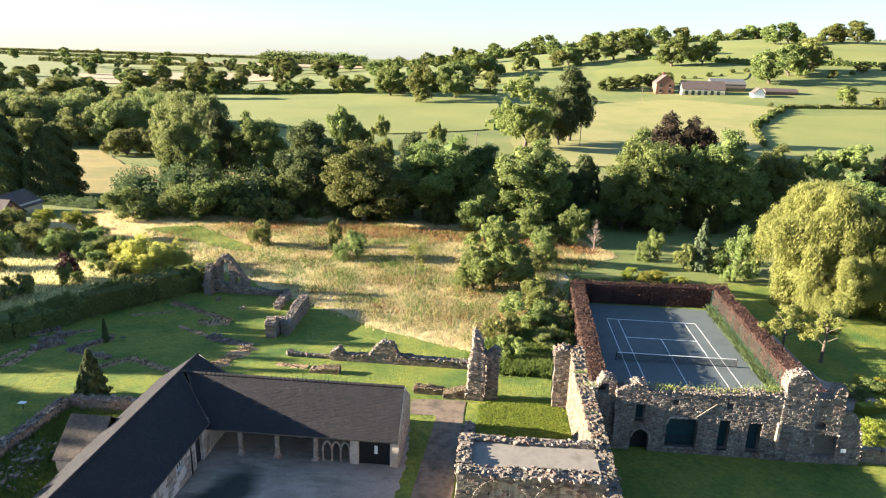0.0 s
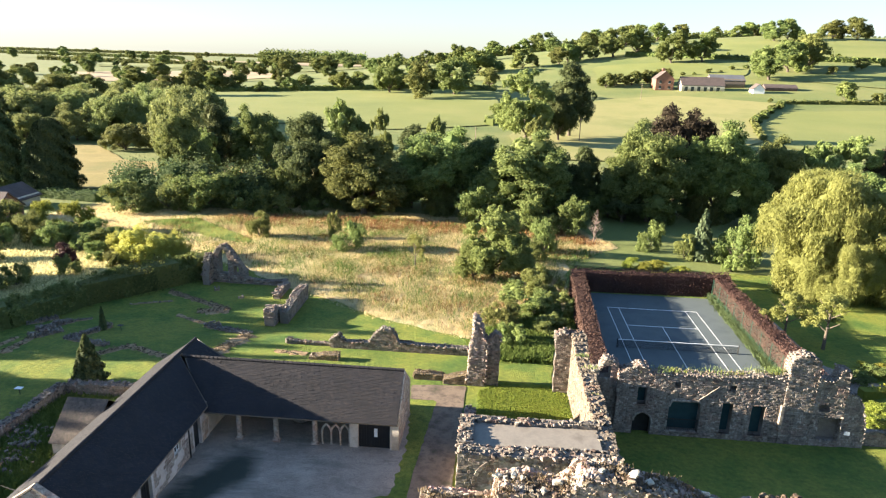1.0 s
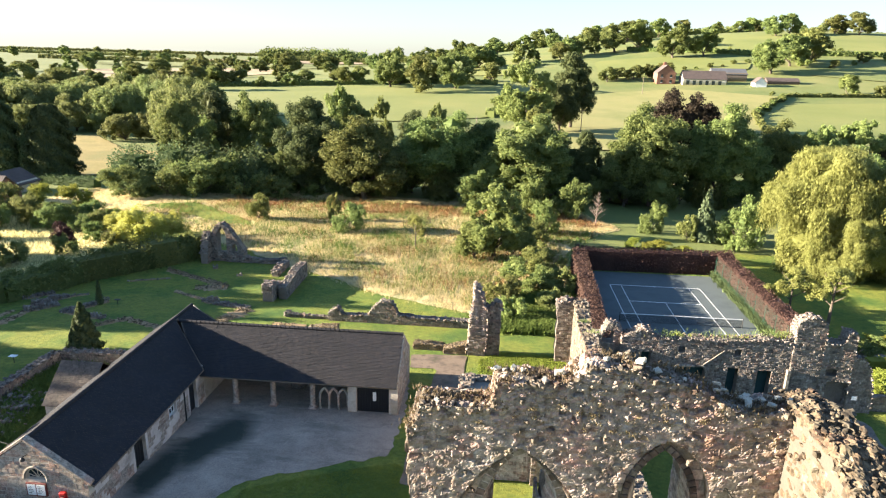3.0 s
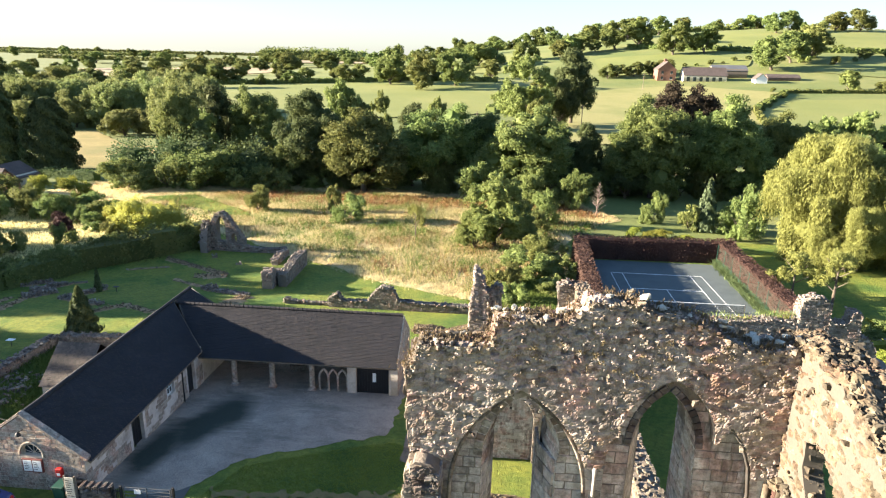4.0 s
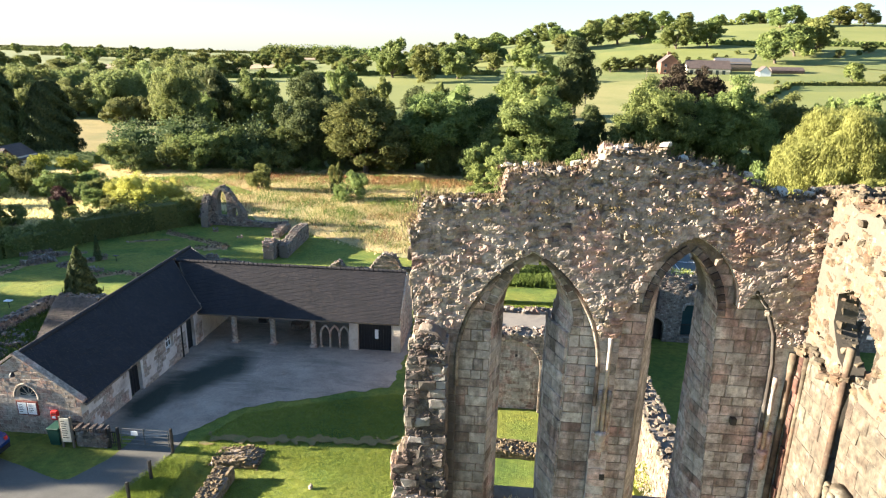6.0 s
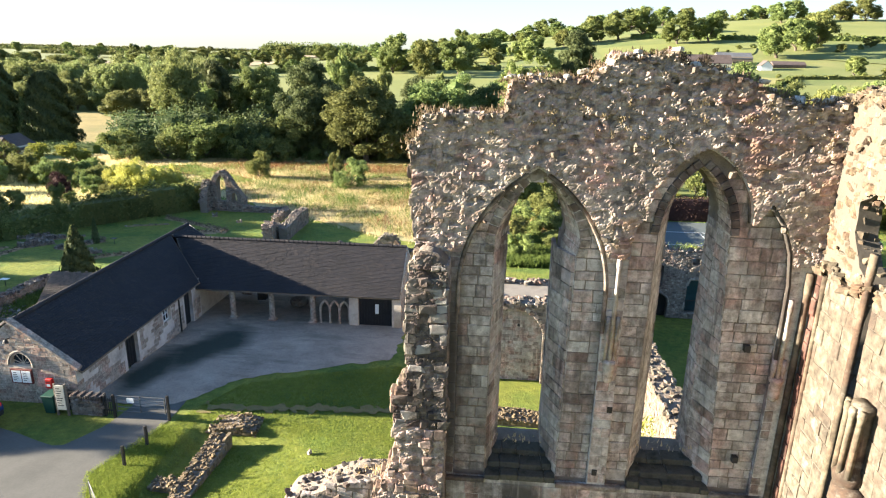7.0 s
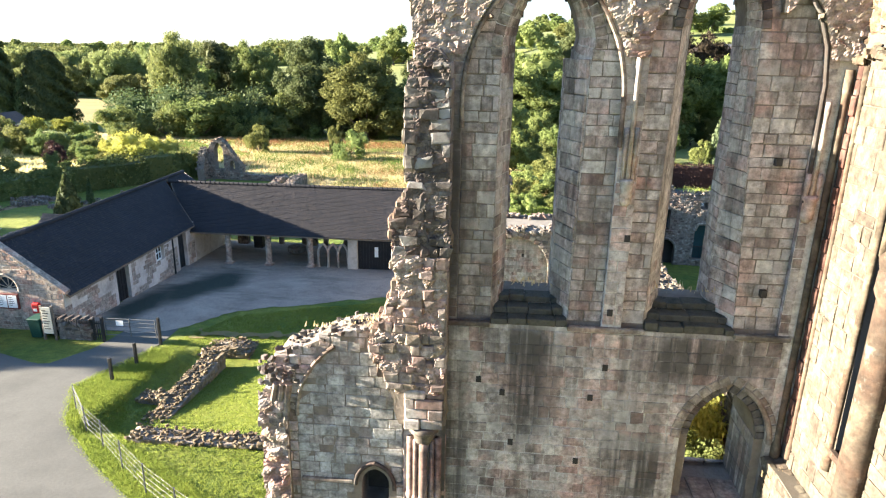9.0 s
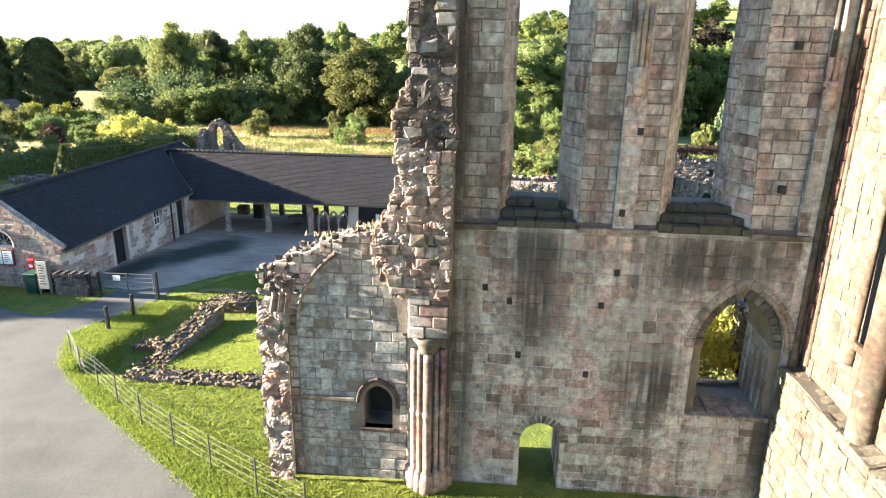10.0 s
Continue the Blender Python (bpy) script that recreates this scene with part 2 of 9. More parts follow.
def gravel(name):
    """Trodden gravel: pinkish grit with worn tracks, and dark moss where wheels don't reach."""
    m, nt, b = nodes_of(name)
    v = world_pos(nt)
    col = ramp_node(nt, noise_node(nt, v, 0.35, 6, 0.7), [(0.3, (0.2, 0.162, 0.13)), (0.5, (0.3, 0.24, 0.192)), (0.7, (0.37, 0.3, 0.236))])
    grit = noise_node(nt, v, 14.0, 5, 0.8)
    col = mix_node(nt, 0.85, col, mix_node(nt, 1.0, col, ramp_node(nt, grit, [(0.32, (0.5, 0.5, 0.5)), (0.68, (1.5, 1.48, 1.45))]), "MULTIPLY"))
    bend = nt.nodes.new("ShaderNodeMapping")
    bend.inputs["Rotation"].default_value, bend.inputs["Scale"].default_value = (0, 0, -0.9), (0.16, 0.5, 1)
    nt.links.new(v, bend.inputs["Vector"])
    moss = noise_node(nt, bend.outputs["Vector"], 1.0, 7, 0.72, 0.5)
    col = mix_node(nt, ramp_node(nt, moss, [(0.5, (0, 0, 0)), (0.68, (0.5, 0.5, 0.5))]), col, (0.045, 0.05, 0.036))
    for x, y, rx, ry in ((-16.2, 34.6, 1.3, 2.0), (-17.3, 32.4, 1.0, 2.4), (-18.6, 29.5, 0.9, 2.8)):
        far = nt.nodes.new("ShaderNodeMapping")
        far.inputs["Location"].default_value, far.inputs["Scale"].default_value = (-x / rx, -y / ry, 0), (1 / rx, 1 / ry, 0)
        nt.links.new(v, far.inputs["Vector"])
        reach = nt.nodes.new("ShaderNodeVectorMath")
        reach.operation = "LENGTH"
        nt.links.new(far.outputs["Vector"], reach.inputs[0])
        patch = math_node(nt, "SUBTRACT", math_node(nt, "ADD", 1.0, math_node(nt, "MULTIPLY", moss, 1.2)), reach.outputs["Value"], True)
        col = mix_node(nt, math_node(nt, "MULTIPLY", math_node(nt, "MULTIPLY", patch, grit), 2.2, True), col, (0.04, 0.047, 0.036))
    nt.links.new(col, b.inputs["Base Color"])
    b.inputs["Roughness"].default_value, b.inputs["Specular IOR Level"].default_value = 0.95, 0.15
    bump_node(nt, b, grit, 0.02)
    return m


M_gravel = gravel("gravel")
M_path = surf("brown_gravel", [(0.1, 0.075, 0.056), (0.2, 0.15, 0.108), (0.135, 0.1, 0.075), (0.07, 0.066, 0.04)], 0.9, 0.95, 0.015, 40.0, pos=True, fine_mix=0.7)
M_asphalt = surf("worn_asphalt", [(0.062, 0.06, 0.053), (0.104, 0.099, 0.087), (0.076, 0.073, 0.064)], 0.18, 0.9, 0.006, 60.0, pos=True)


def lawn(name, stops):
    """Mown grass: broad patches, clumps, and fine relief that the low sun picks out."""
    m, nt, b = nodes_of(name)
    v = world_pos(nt)
    col = ramp_node(nt, noise_node(nt, v, 0.16, 5, 0.65), [(0.3 + 0.4 * i / (len(stops) - 1), s) for i, s in enumerate(stops)])
    clump = noise_node(nt, v, 2.6, 5, 0.7)
    fine = noise_node(nt, v, 19.0, 4, 0.7)
    col = mix_node(nt, 0.75, col, mix_node(nt, 1.0, col, ramp_node(nt, clump, [(0.3, (0.55, 0.6, 0.65)), (0.7, (1.45, 1.35, 1.2))]), "MULTIPLY"))
    col = mix_node(nt, 0.6, col, mix_node(nt, 1.0, col, ramp_node(nt, fine, [(0.3, (0.5, 0.55, 0.5)), (0.7, (1.5, 1.4, 1.3))]), "MULTIPLY"))
    nt.links.new(col, b.inputs["Base Color"])
    b.inputs["Roughness"].default_value, b.inputs["Specular IOR Level"].default_value = 0.9, 0.15
    bump_node(nt, b, mix_node(nt, 0.35, clump, fine), 0.22)
    return m


M_lawn = lawn("mown_lawn", [(0.056, 0.108, 0.027), (0.11, 0.156, 0.034), (0.176, 0.196, 0.042), (0.083, 0.13, 0.03)])
M_grassland = surf("pasture", [(0.104, 0.135, 0.035), (0.14, 0.16, 0.045), (0.19, 0.188, 0.062)], 0.03, 0.95, 0.1, 60.0, pos=True, fine_mix=0.5)
M_meadow = surf("rough_meadow", [(0.2, 0.22, 0.085), (0.56, 0.46, 0.26), (0.27, 0.27, 0.12), (0.62, 0.51, 0.3), (0.34, 0.28, 0.14), (0.3, 0.29, 0.13), (0.58, 0.48, 0.28)], 0.11, 0.95, 0.14, 22.0, pos=True, fine_mix=0.75, reach=0.17)
M_field = surf("mown_field", [(0.13, 0.152, 0.037), (0.163, 0.178, 0.046), (0.195, 0.196, 0.056)], 0.02, 0.95, 0.05, 80.0, pos=True)
M_hay = surf("dry_pasture", [(0.16, 0.172, 0.048), (0.24, 0.22, 0.078), (0.195, 0.196, 0.06)], 0.025, 0.95, 0.05, 60.0, pos=True)
M_stubble = surf("stubble", [(0.29, 0.215, 0.125), (0.34, 0.26, 0.155)], 0.01, 0.95, 0.05, 60.0, pos=True)
M_soil = surf("dry_soil", [(0.17, 0.14, 0.06), (0.33, 0.225, 0.125), (0.24, 0.16, 0.085), (0.37, 0.26, 0.15)], 1.4, 0.95, 0.04, 10.0, pos=True)
M_gold = surf("ripe_hay", [(0.17, 0.145, 0.04), (0.25, 0.195, 0.065), (0.2, 0.16, 0.05), (0.15, 0.145, 0.04)], 0.06, 0.95, 0.05, 30.0, pos=True)
M_earth = surf("bare_earth", [(0.11, 0.11, 0.033), (0.19, 0.135, 0.055), (0.1, 0.12, 0.03)], 2.0, 0.95, 0.03, 12.0, pos=True)
M_court = surf("court_tarmac", [(0.068, 0.083, 0.086), (0.094, 0.111, 0.112), (0.077, 0.092, 0.094)], 0.3, 0.85, 0.003, 90.0, pos=True)
M_white = surf("white_paint", [(0.72, 0.72, 0.7), (0.8, 0.8, 0.78)], 3.0, 0.7, 0.0)
M_black = surf("black_paint", [(0.012, 0.012, 0.013), (0.022, 0.021, 0.022)], 3.0, 0.55, 0.003)
M_iron = surf("dark_iron", [(0.03, 0.03, 0.03), (0.055, 0.05, 0.047)], 5.0, 0.6, 0.002, metal=0.5)
M_galv = surf("galvanised_steel", [(0.1, 0.1, 0.098), (0.15, 0.15, 0.145)], 6.0, 0.5, 0.001, metal=0.7)
M_timber = surf("weathered_timber", [(0.13, 0.1, 0.075), (0.2, 0.16, 0.12)], 4.0, 0.85, 0.006)
M_bark = surf("bark", [(0.07, 0.055, 0.04), (0.13, 0.105, 0.08)], 2.0, 0.95, 0.03)
M_deadwood = surf("dead_branches", [(0.16, 0.12, 0.1), (0.23, 0.175, 0.145)], 2.0, 0.95, 0.01)
M_lead = surf("asphalt_roofing", [(0.15, 0.13, 0.108), (0.22, 0.194, 0.162), (0.17, 0.15, 0.127)], 0.9, 0.8, 0.008, 12.0, pos=True)
M_brick = surf("red_brick", [(0.19, 0.095, 0.066), (0.25, 0.13, 0.09)], 0.6, 0.9, 0.01, pos=True)
M_farmroof = surf("farm_tiles", [(0.075, 0.058, 0.052), (0.12, 0.09, 0.08)], 0.5, 0.85, 0.02, pos=True)
M_sheet = surf("corrugated_sheet", [(0.09, 0.092, 0.097), (0.14, 0.14, 0.146)], 0.5, 0.6, 0.0, pos=True)
M_red = surf("red_paint", [(0.5, 0.025, 0.02), (0.56, 0.035, 0.03)], 3.0, 0.4, 0.0)
M_green = surf("dark_green_plastic", [(0.012, 0.05, 0.035), (0.02, 0.07, 0.05)], 3.0, 0.5, 0.0)
M_blue = surf("blue_car_paint", [(0.012, 0.03, 0.12), (0.016, 0.04, 0.15)], 2.0, 0.25, 0.0, spec=0.6)
M_rubber = surf("rubber", [(0.015, 0.015, 0.015), (0.025, 0.025, 0.025)], 4.0, 0.85, 0.0)
# blue-grey of distance is painted into the hills' base colour
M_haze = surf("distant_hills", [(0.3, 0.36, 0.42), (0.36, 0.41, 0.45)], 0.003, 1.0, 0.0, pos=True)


def glass(name, tint=(0.02, 0.03, 0.035)):
    m, nt, b = nodes_of(name)
    b.inputs["Base Color"].default_value = (*tint, 1)
    b.inputs["Roughness"].default_value, b.inputs["Specular IOR Level"].default_value = 0.08, 0.6
    return m


M_pane = glass("dark_window_glass")


def tiles(name, tones):
    """Plain clay tiles: tone by tile, with moss and soot in patches."""
    m, nt, b = nodes_of(name)
    v = world_pos(nt)
    rnd = nt.nodes.new("ShaderNodeNewGeometry").outputs["Random Per Island"]
    col = ramp_node(nt, rnd, [(i / (len(tones) - 1), t) for i, t in enumerate(tones)])
    s = ramp_node(nt, noise_node(nt, v, 0.8, 6, 0.7), [(0.4, (0, 0, 0)), (0.7, (0.6, 0.6, 0.6))])
    col = mix_node(nt, s, col, (0.02, 0.02, 0.02))
    nt.links.new(col, b.inputs["Base Color"])
    b.inputs["Roughness"].default_value, b.inputs["Specular IOR Level"].default_value = 0.7, 0.1
    bump_node(nt, b, noise_node(nt, v, 30, 4), 0.01)
    return m


M_tiles = tiles("clay_tiles", [(0.025, 0.025, 0.029), (0.036, 0.034, 0.037), (0.029, 0.028, 0.031), (0.05, 0.043, 0.042)])


def leaves(name, dark, light, through_light=0.35, vary=1.0):
    """Leaves: each one between two tones, each plant a little different; some light passes through."""
    m, nt, b = nodes_of(name)
    rnd = nt.nodes.new("ShaderNodeNewGeometry").outputs["Random Per Island"]
    own = nt.nodes.new("ShaderNodeObjectInfo").outputs["Random"]
    patch = noise_node(nt, coords(nt), 0.45, 3)
    f = math_node(nt, "ADD", math_node(nt, "MULTIPLY", rnd, 0.5), math_node(nt, "MULTIPLY", patch, 0.6))
    col = mix_node(nt, math_node(nt, "SUBTRACT", f, 0.05, True), dark, light)
    hsv = nt.nodes.new("ShaderNodeHueSaturation")
    nt.links.new(math_node(nt, "ADD", math_node(nt, "MULTIPLY", own, 0.05 * vary), 0.5 - 0.025 * vary), hsv.inputs["Hue"])
    nt.links.new(math_node(nt, "ADD", math_node(nt, "MULTIPLY", own, 0.5 * vary), 1.0 - 0.25 * vary), hsv.inputs["Value"])
    nt.links.new(col, hsv.inputs["Color"])
    nt.links.new(hsv.outputs["Color"], b.inputs["Base Color"])
    b.inputs["Roughness"].default_value, b.inputs["Specular IOR Level"].default_value = 0.7, 0.1
    t = nt.nodes.new("ShaderNodeBsdfTranslucent")
    nt.links.new(hsv.outputs["Color"], t.inputs["Color"])
    mx = nt.nodes.new("ShaderNodeMixShader")
    mx.inputs["Fac"].default_value = through_light
    nt.links.new(b.outputs["BSDF"], mx.inputs[1])
    nt.links.new(t.outputs["BSDF"], mx.inputs[2])
    nt.links.new(mx.outputs["Shader"], nt.nodes["Material Output"].inputs["Surface"])
    return m


L_oak = leaves("oak_leaves", (0.062, 0.09, 0.03), (0.235, 0.255, 0.082), 0.38)
L_dark = leaves("yew_leaves", (0.04, 0.062, 0.028), (0.14, 0.165, 0.062), 0.32)
L_light = leaves("ash_leaves", (0.08, 0.11, 0.034), (0.27, 0.285, 0.09))
L_willow = leaves("willow_leaves", (0.16, 0.172, 0.045), (0.32, 0.315, 0.105), 0.45, 0.2)
L_yellow = leaves("golden_leaves", (0.13, 0.15, 0.026), (0.3, 0.29, 0.055), 0.4)
L_golden = leaves("golden_willow_leaves", (0.29, 0.29, 0.06), (0.48, 0.46, 0.13), 0.5, 0.2)
L_purple = leaves("copper_leaves", (0.036, 0.02, 0.018), (0.105, 0.058, 0.047), 0.2)
L_scrub = leaves("fence_ivy", (0.05, 0.07, 0.035), (0.12, 0.15, 0.06), 0.2)
L_bronze = leaves("bronze_leaves", (0.03, 0.028, 0.018), (0.075, 0.06, 0.035), 0.25)
L_conifer = leaves("conifer_needles", (0.05, 0.078, 0.042), (0.13, 0.16, 0.08), 0.2)
L_dry = leaves("dry_wall_plants", (0.11, 0.09, 0.05), (0.22, 0.18, 0.1), 0.3)
L_wood = leaves("river_wood_leaves", (0.1, 0.125, 0.045), (0.27, 0.285, 0.105), 0.45, 0.8)
L_grass = leaves("grass_blades", (0.13, 0.17, 0.03), (0.28, 0.295, 0.055), 0.5)
L_straw = leaves("dry_grass", (0.5, 0.41, 0.2), (0.72, 0.6, 0.34), 0.55)
L_rust = leaves("dock_stems", (0.14, 0.06, 0.03), (0.26, 0.12, 0.06), 0.3)
L_nettle = leaves("nettles", (0.06, 0.09, 0.02), (0.14, 0.17, 0.04), 0.35)

# ---- building tools ----


WORLD = set()


def attach(ob, parent):
    """Parts of things built in place keep world coordinates."""
    ob.parent = parent
    if parent is not None and parent.name in WORLD:
        ob.matrix_parent_inverse = parent.matrix_world.inverted()


def link(name, verts, faces, material, parent=None, label="", smooth=False):
    me = bpy.data.meshes.new(name)
    me.from_pydata([tuple(v) for v in verts] if not isinstance(verts, np.ndarray) else verts.tolist(), [], faces if not isinstance(faces, np.ndarray) else faces.tolist())
    me.materials.append(material)
    if smooth:
        me.shade_smooth()
    me.update()
    ob = new(name, me)
    attach(ob, parent)
    if label:
        tagged(ob, label)
    return ob


def part(name, bm, material, parent, label="", smooth=False):
    me = bpy.data.meshes.new(name)
    bmesh.ops.recalc_face_normals(bm, faces=bm.faces[:])
    bm.to_mesh(me)
    bm.free()
    me.materials.append(material)
    if smooth:
        me.shade_smooth()
    ob = new(name, me)
    attach(ob, parent)
    if label:
        tagged(ob, label)
    return ob


def thing(name, label, category, at=(0, 0, 0), group="", kind="", world=False):
    ob = new(name)
    ob.empty_display_size = 0.3
    ob.matrix_world = Matrix.Translation(at)
    if world:
        WORLD.add(ob.name)
    return tagged(ob, label, category, group, kind)


def box(bm, x0, x1, y0, y1, z0, z1, bevel=0.0, m=None):
    r = bmesh.ops.create_cube(bm, size=1.0)
    vs = r["verts"]
    bmesh.ops.transform(bm, matrix=Matrix.Translation(((x0 + x1) / 2, (y0 + y1) / 2, (z0 + z1) / 2)) @ Matrix.Diagonal((x1 - x0, y1 - y0, z1 - z0, 1)), verts=vs)
    if bevel:
        es = list({e for v in vs for e in v.link_edges})
        vs = bmesh.ops.bevel(bm, geom=es, offset=bevel, segments=1, affect="EDGES")["verts"]
    if m is not None:
        bmesh.ops.transform(bm, matrix=m, verts=vs)
    return bm


def boxed(*args, **kw):
    return box(bmesh.new(), *args, **kw)


def rod(bm, a, b, r0, r1=None, n=8):
    a, b = Vector(a), Vector(b)
    d = b - a
    r = bmesh.ops.create_cone(bm, cap_ends=True, segments=n, radius1=r0, radius2=r0 if r1 is None else r1, depth=d.length)
    bmesh.ops.transform(bm, matrix=Matrix.Translation((a + b) / 2) @ d.to_track_quat("Z", "Y").to_matrix().to_4x4(), verts=r["verts"])
    return bm


def lathe(bm, cx, cy, profile, n=14):
    """A turned shape: (radius, height) pairs from below up."""
    rings = []
    for r, z in profile:
        rings.append([bm.verts.new((cx + r * math.cos(2 * math.pi * i / n), cy + r * math.sin(2 * math.pi * i / n), z)) for i in range(n)])
    for p, q in zip(rings, rings[1:]):
        for i in range(n):
            bm.faces.new((p[i], p[(i + 1) % n], q[(i + 1) % n], q[i]))
    bm.faces.new(rings[0][::-1])
    bm.faces.new(rings[-1])
    return bm


def tube(bm, pts, r, n=6):
    """A round bar swept along points."""
    rings = []
    for i, p in enumerate(pts):
        p = Vector(p)
        d = (Vector(pts[min(i + 1, len(pts) - 1)]) - Vector(pts[max(i - 1, 0)])).normalized()
        u = d.cross(Vector((0.31, 0.93, 0.2))).normalized()
        w = d.cross(u)
        rings.append([bm.verts.new(p + (u * math.cos(2 * math.pi * k / n) + w * math.sin(2 * math.pi * k / n)) * r) for k in range(n)])
    for p, q in zip(rings, rings[1:]):
        for i in range(n):
            bm.faces.new((p[i], p[(i + 1) % n], q[(i + 1) % n], q[i]))
    bm.faces.new(rings[0][::-1])
    bm.faces.new(rings[-1])
    return bm


def slab(name, outline, holes, y0, y1, material, parent, plane="xz", base=0.0, label=""):
    """A flat solid: an outline with holes, in the plane across y (or across x), between two depths."""
    cu = bpy.data.curves.new(name, "CURVE")
    cu.dimensions, cu.fill_mode, cu.extrude = "2D", "BOTH", (y1 - y0) / 2
    for ring in (outline, *holes):
        sp = cu.splines.new("POLY")
        sp.points.add(len(ring) - 1)
        sp.use_cyclic_u = True
        for p, (u, v) in zip(sp.points, ring):
            p.co = (u, v, 0, 1)
    tmp = new(name, cu)
    me = bpy.data.meshes.new_from_object(tmp.evaluated_get(bpy.context.evaluated_depsgraph_get()))
    bpy.data.objects.remove(tmp)
    if plane == "xz":
        me.transform(Matrix(((1, 0, 0, 0), (0, 0, -1, (y0 + y1) / 2), (0, 1, 0, 0), (0, 0, 0, 1))))
    else:
        me.transform(Matrix(((0, 0, 1, (y0 + y1) / 2), (1, 0, 0, 0), (0, 1, 0, 0), (0, 0, 0, 1))))
    me.materials.clear()
    me.materials.append(material)
    ob = new(name, me)
    attach(ob, parent)
    if label:
        tagged(ob, label)
    return ob


def pointed(x0, x1, z0, spring, apex, n=8):
    """The outline of a pointed (or, with a low apex, round) opening."""
    c, w = (x0 + x1) / 2, (x1 - x0) / 2
    h = apex - spring
    rad = (w * w + h * h) / (2 * w)
    ring = [(x0, z0), (x1, z0)]
    top = math.asin(min(1.0, h / rad))
    for i in range(n + 1):
        a = top * i / n
        ring.append((x1 - rad + rad * math.cos(a), spring + rad * math.sin(a)))
    for i in range(n - 1, -1, -1):
        a = top * i / n
        ring.append((x0 + rad - rad * math.cos(a), spring + rad * math.sin(a)))
    return ring


def span_at(ring, v):
    """Where a level cuts an outline: sorted crossings."""
    xs = []
    for (a, p), (b, q) in zip(ring, ring[1:] + ring[:1]):
        if (p <= v < q) or (q <= v < p):
            xs.append(a + (b - a) * (v - p) / (q - p))
    return sorted(xs)


def free_spans(outline, holes, v):
    xs = span_at(outline, v)
    spans = list(zip(xs[::2], xs[1::2]))
    for h in holes:
        hx = span_at(h, v)
        for a, b in zip(hx[::2], hx[1::2]):
            nxt = []
            for s, e in spans:
                if b <= s or a >= e:
                    nxt.append((s, e))
                else:
                    if a > s:
                        nxt.append((s, a))
                    if b < e:
                        nxt.append((b, e))
            spans = nxt
    return spans


rng = np.random.default_rng(7)
BLOCK = np.array([(-1, -1, -1), (1, -1, -1), (1, 1, -1), (-1, 1, -1), (-1, -1, 0), (1, -1, 0), (1, 1, 0), (-1, 1, 0), (-1, -1, 1), (1, -1, 1), (1, 1, 1), (-1, 1, 1)], float)
BLOCK_FACES = [(0, 1, 5, 4), (1, 2, 6, 5), (2, 3, 7, 6), (3, 0, 4, 7), (4, 5, 9, 8), (5, 6, 10, 9), (6, 7, 11, 10), (7, 4, 8, 11), (8, 9, 10, 11)]


class Pile:
    """Many stones gathered into one mesh."""

    def __init__(self):
        self.v, self.f, self.n = [], [], 0

    def add(self, verts, faces):
        self.v.append(verts)
        self.f += [tuple(i + self.n for i in q) for q in faces]
        self.n += len(verts)

    def block(self, o, u, v, n, du, dv, back, proud, chamfer, jit=0.0):
        p = BLOCK.copy()
        su = np.where(np.arange(12) >= 8, du / 2 - chamfer, du / 2)
        sv = np.where(np.arange(12) >= 8, dv / 2 - chamfer, dv / 2)
        d = np.where(p[:, 2] < 0, -back, np.where(p[:, 2] > 0, proud, proud - chamfer))
        loc = np.stack([p[:, 0] * su, p[:, 1] * sv, d], 1)
        if jit:
            loc[4:] += rng.normal(0, jit, (8, 3)) * (1.0, 1.0, 0.35)
        self.add(o + loc[:, :1] * u + loc[:, 1:2] * v + loc[:, 2:] * n, BLOCK_FACES)

    def rock(self, c, sx, sy, sz, rough=0.13):
        p = ROCK * (1 + rng.normal(0, rough, (len(ROCK), 1)) + rng.normal(0, rough * 0.5, (len(ROCK), 3)))
        a = rng.normal(0, 1, (3, 3))
        q, _ = np.linalg.qr(a)
        t = 0.2
        q = (1 - t) * np.eye(3) + t * q
        ang = rng.uniform(0, 6.28)
        ca, sa = math.cos(ang), math.sin(ang)
        p = (p * (sx, sy, sz)) @ q
        p = p @ np.array(((ca, sa, 0), (-sa, ca, 0), (0, 0, 1)))
        self.add(p + np.array(c), ROCK_FACES)

    def done(self, name, material, parent=None, label="", kind="stuff"):
        ob = link(name, np.concatenate(self.v), self.f, material, parent, label)
        if kind:
            tagged(ob, kind=kind)
        return ob


def rock_template():
    bm = bmesh.new()
    bmesh.ops.create_cube(bm, size=2.0)
    bmesh.ops.bevel(bm, geom=bm.edges[:], offset=0.3, segments=1, affect="EDGES")
    v = np.array([x.co[:] for x in bm.verts])
    bm.verts.index_update()
    f = [tuple(x.index for x in q.verts) for q in bm.faces]
    bm.free()
    return v * 0.6, f


ROCK, ROCK_FACES = rock_template()


def courses(z0, z1, h0, h1):
    z = z0
    while z < z1 - 0.05:
        h = float(rng.uniform(h0, h1))
        if z1 - (z + h) < h0 * 0.5:
            h = z1 - z
        yield z, h
        z += h


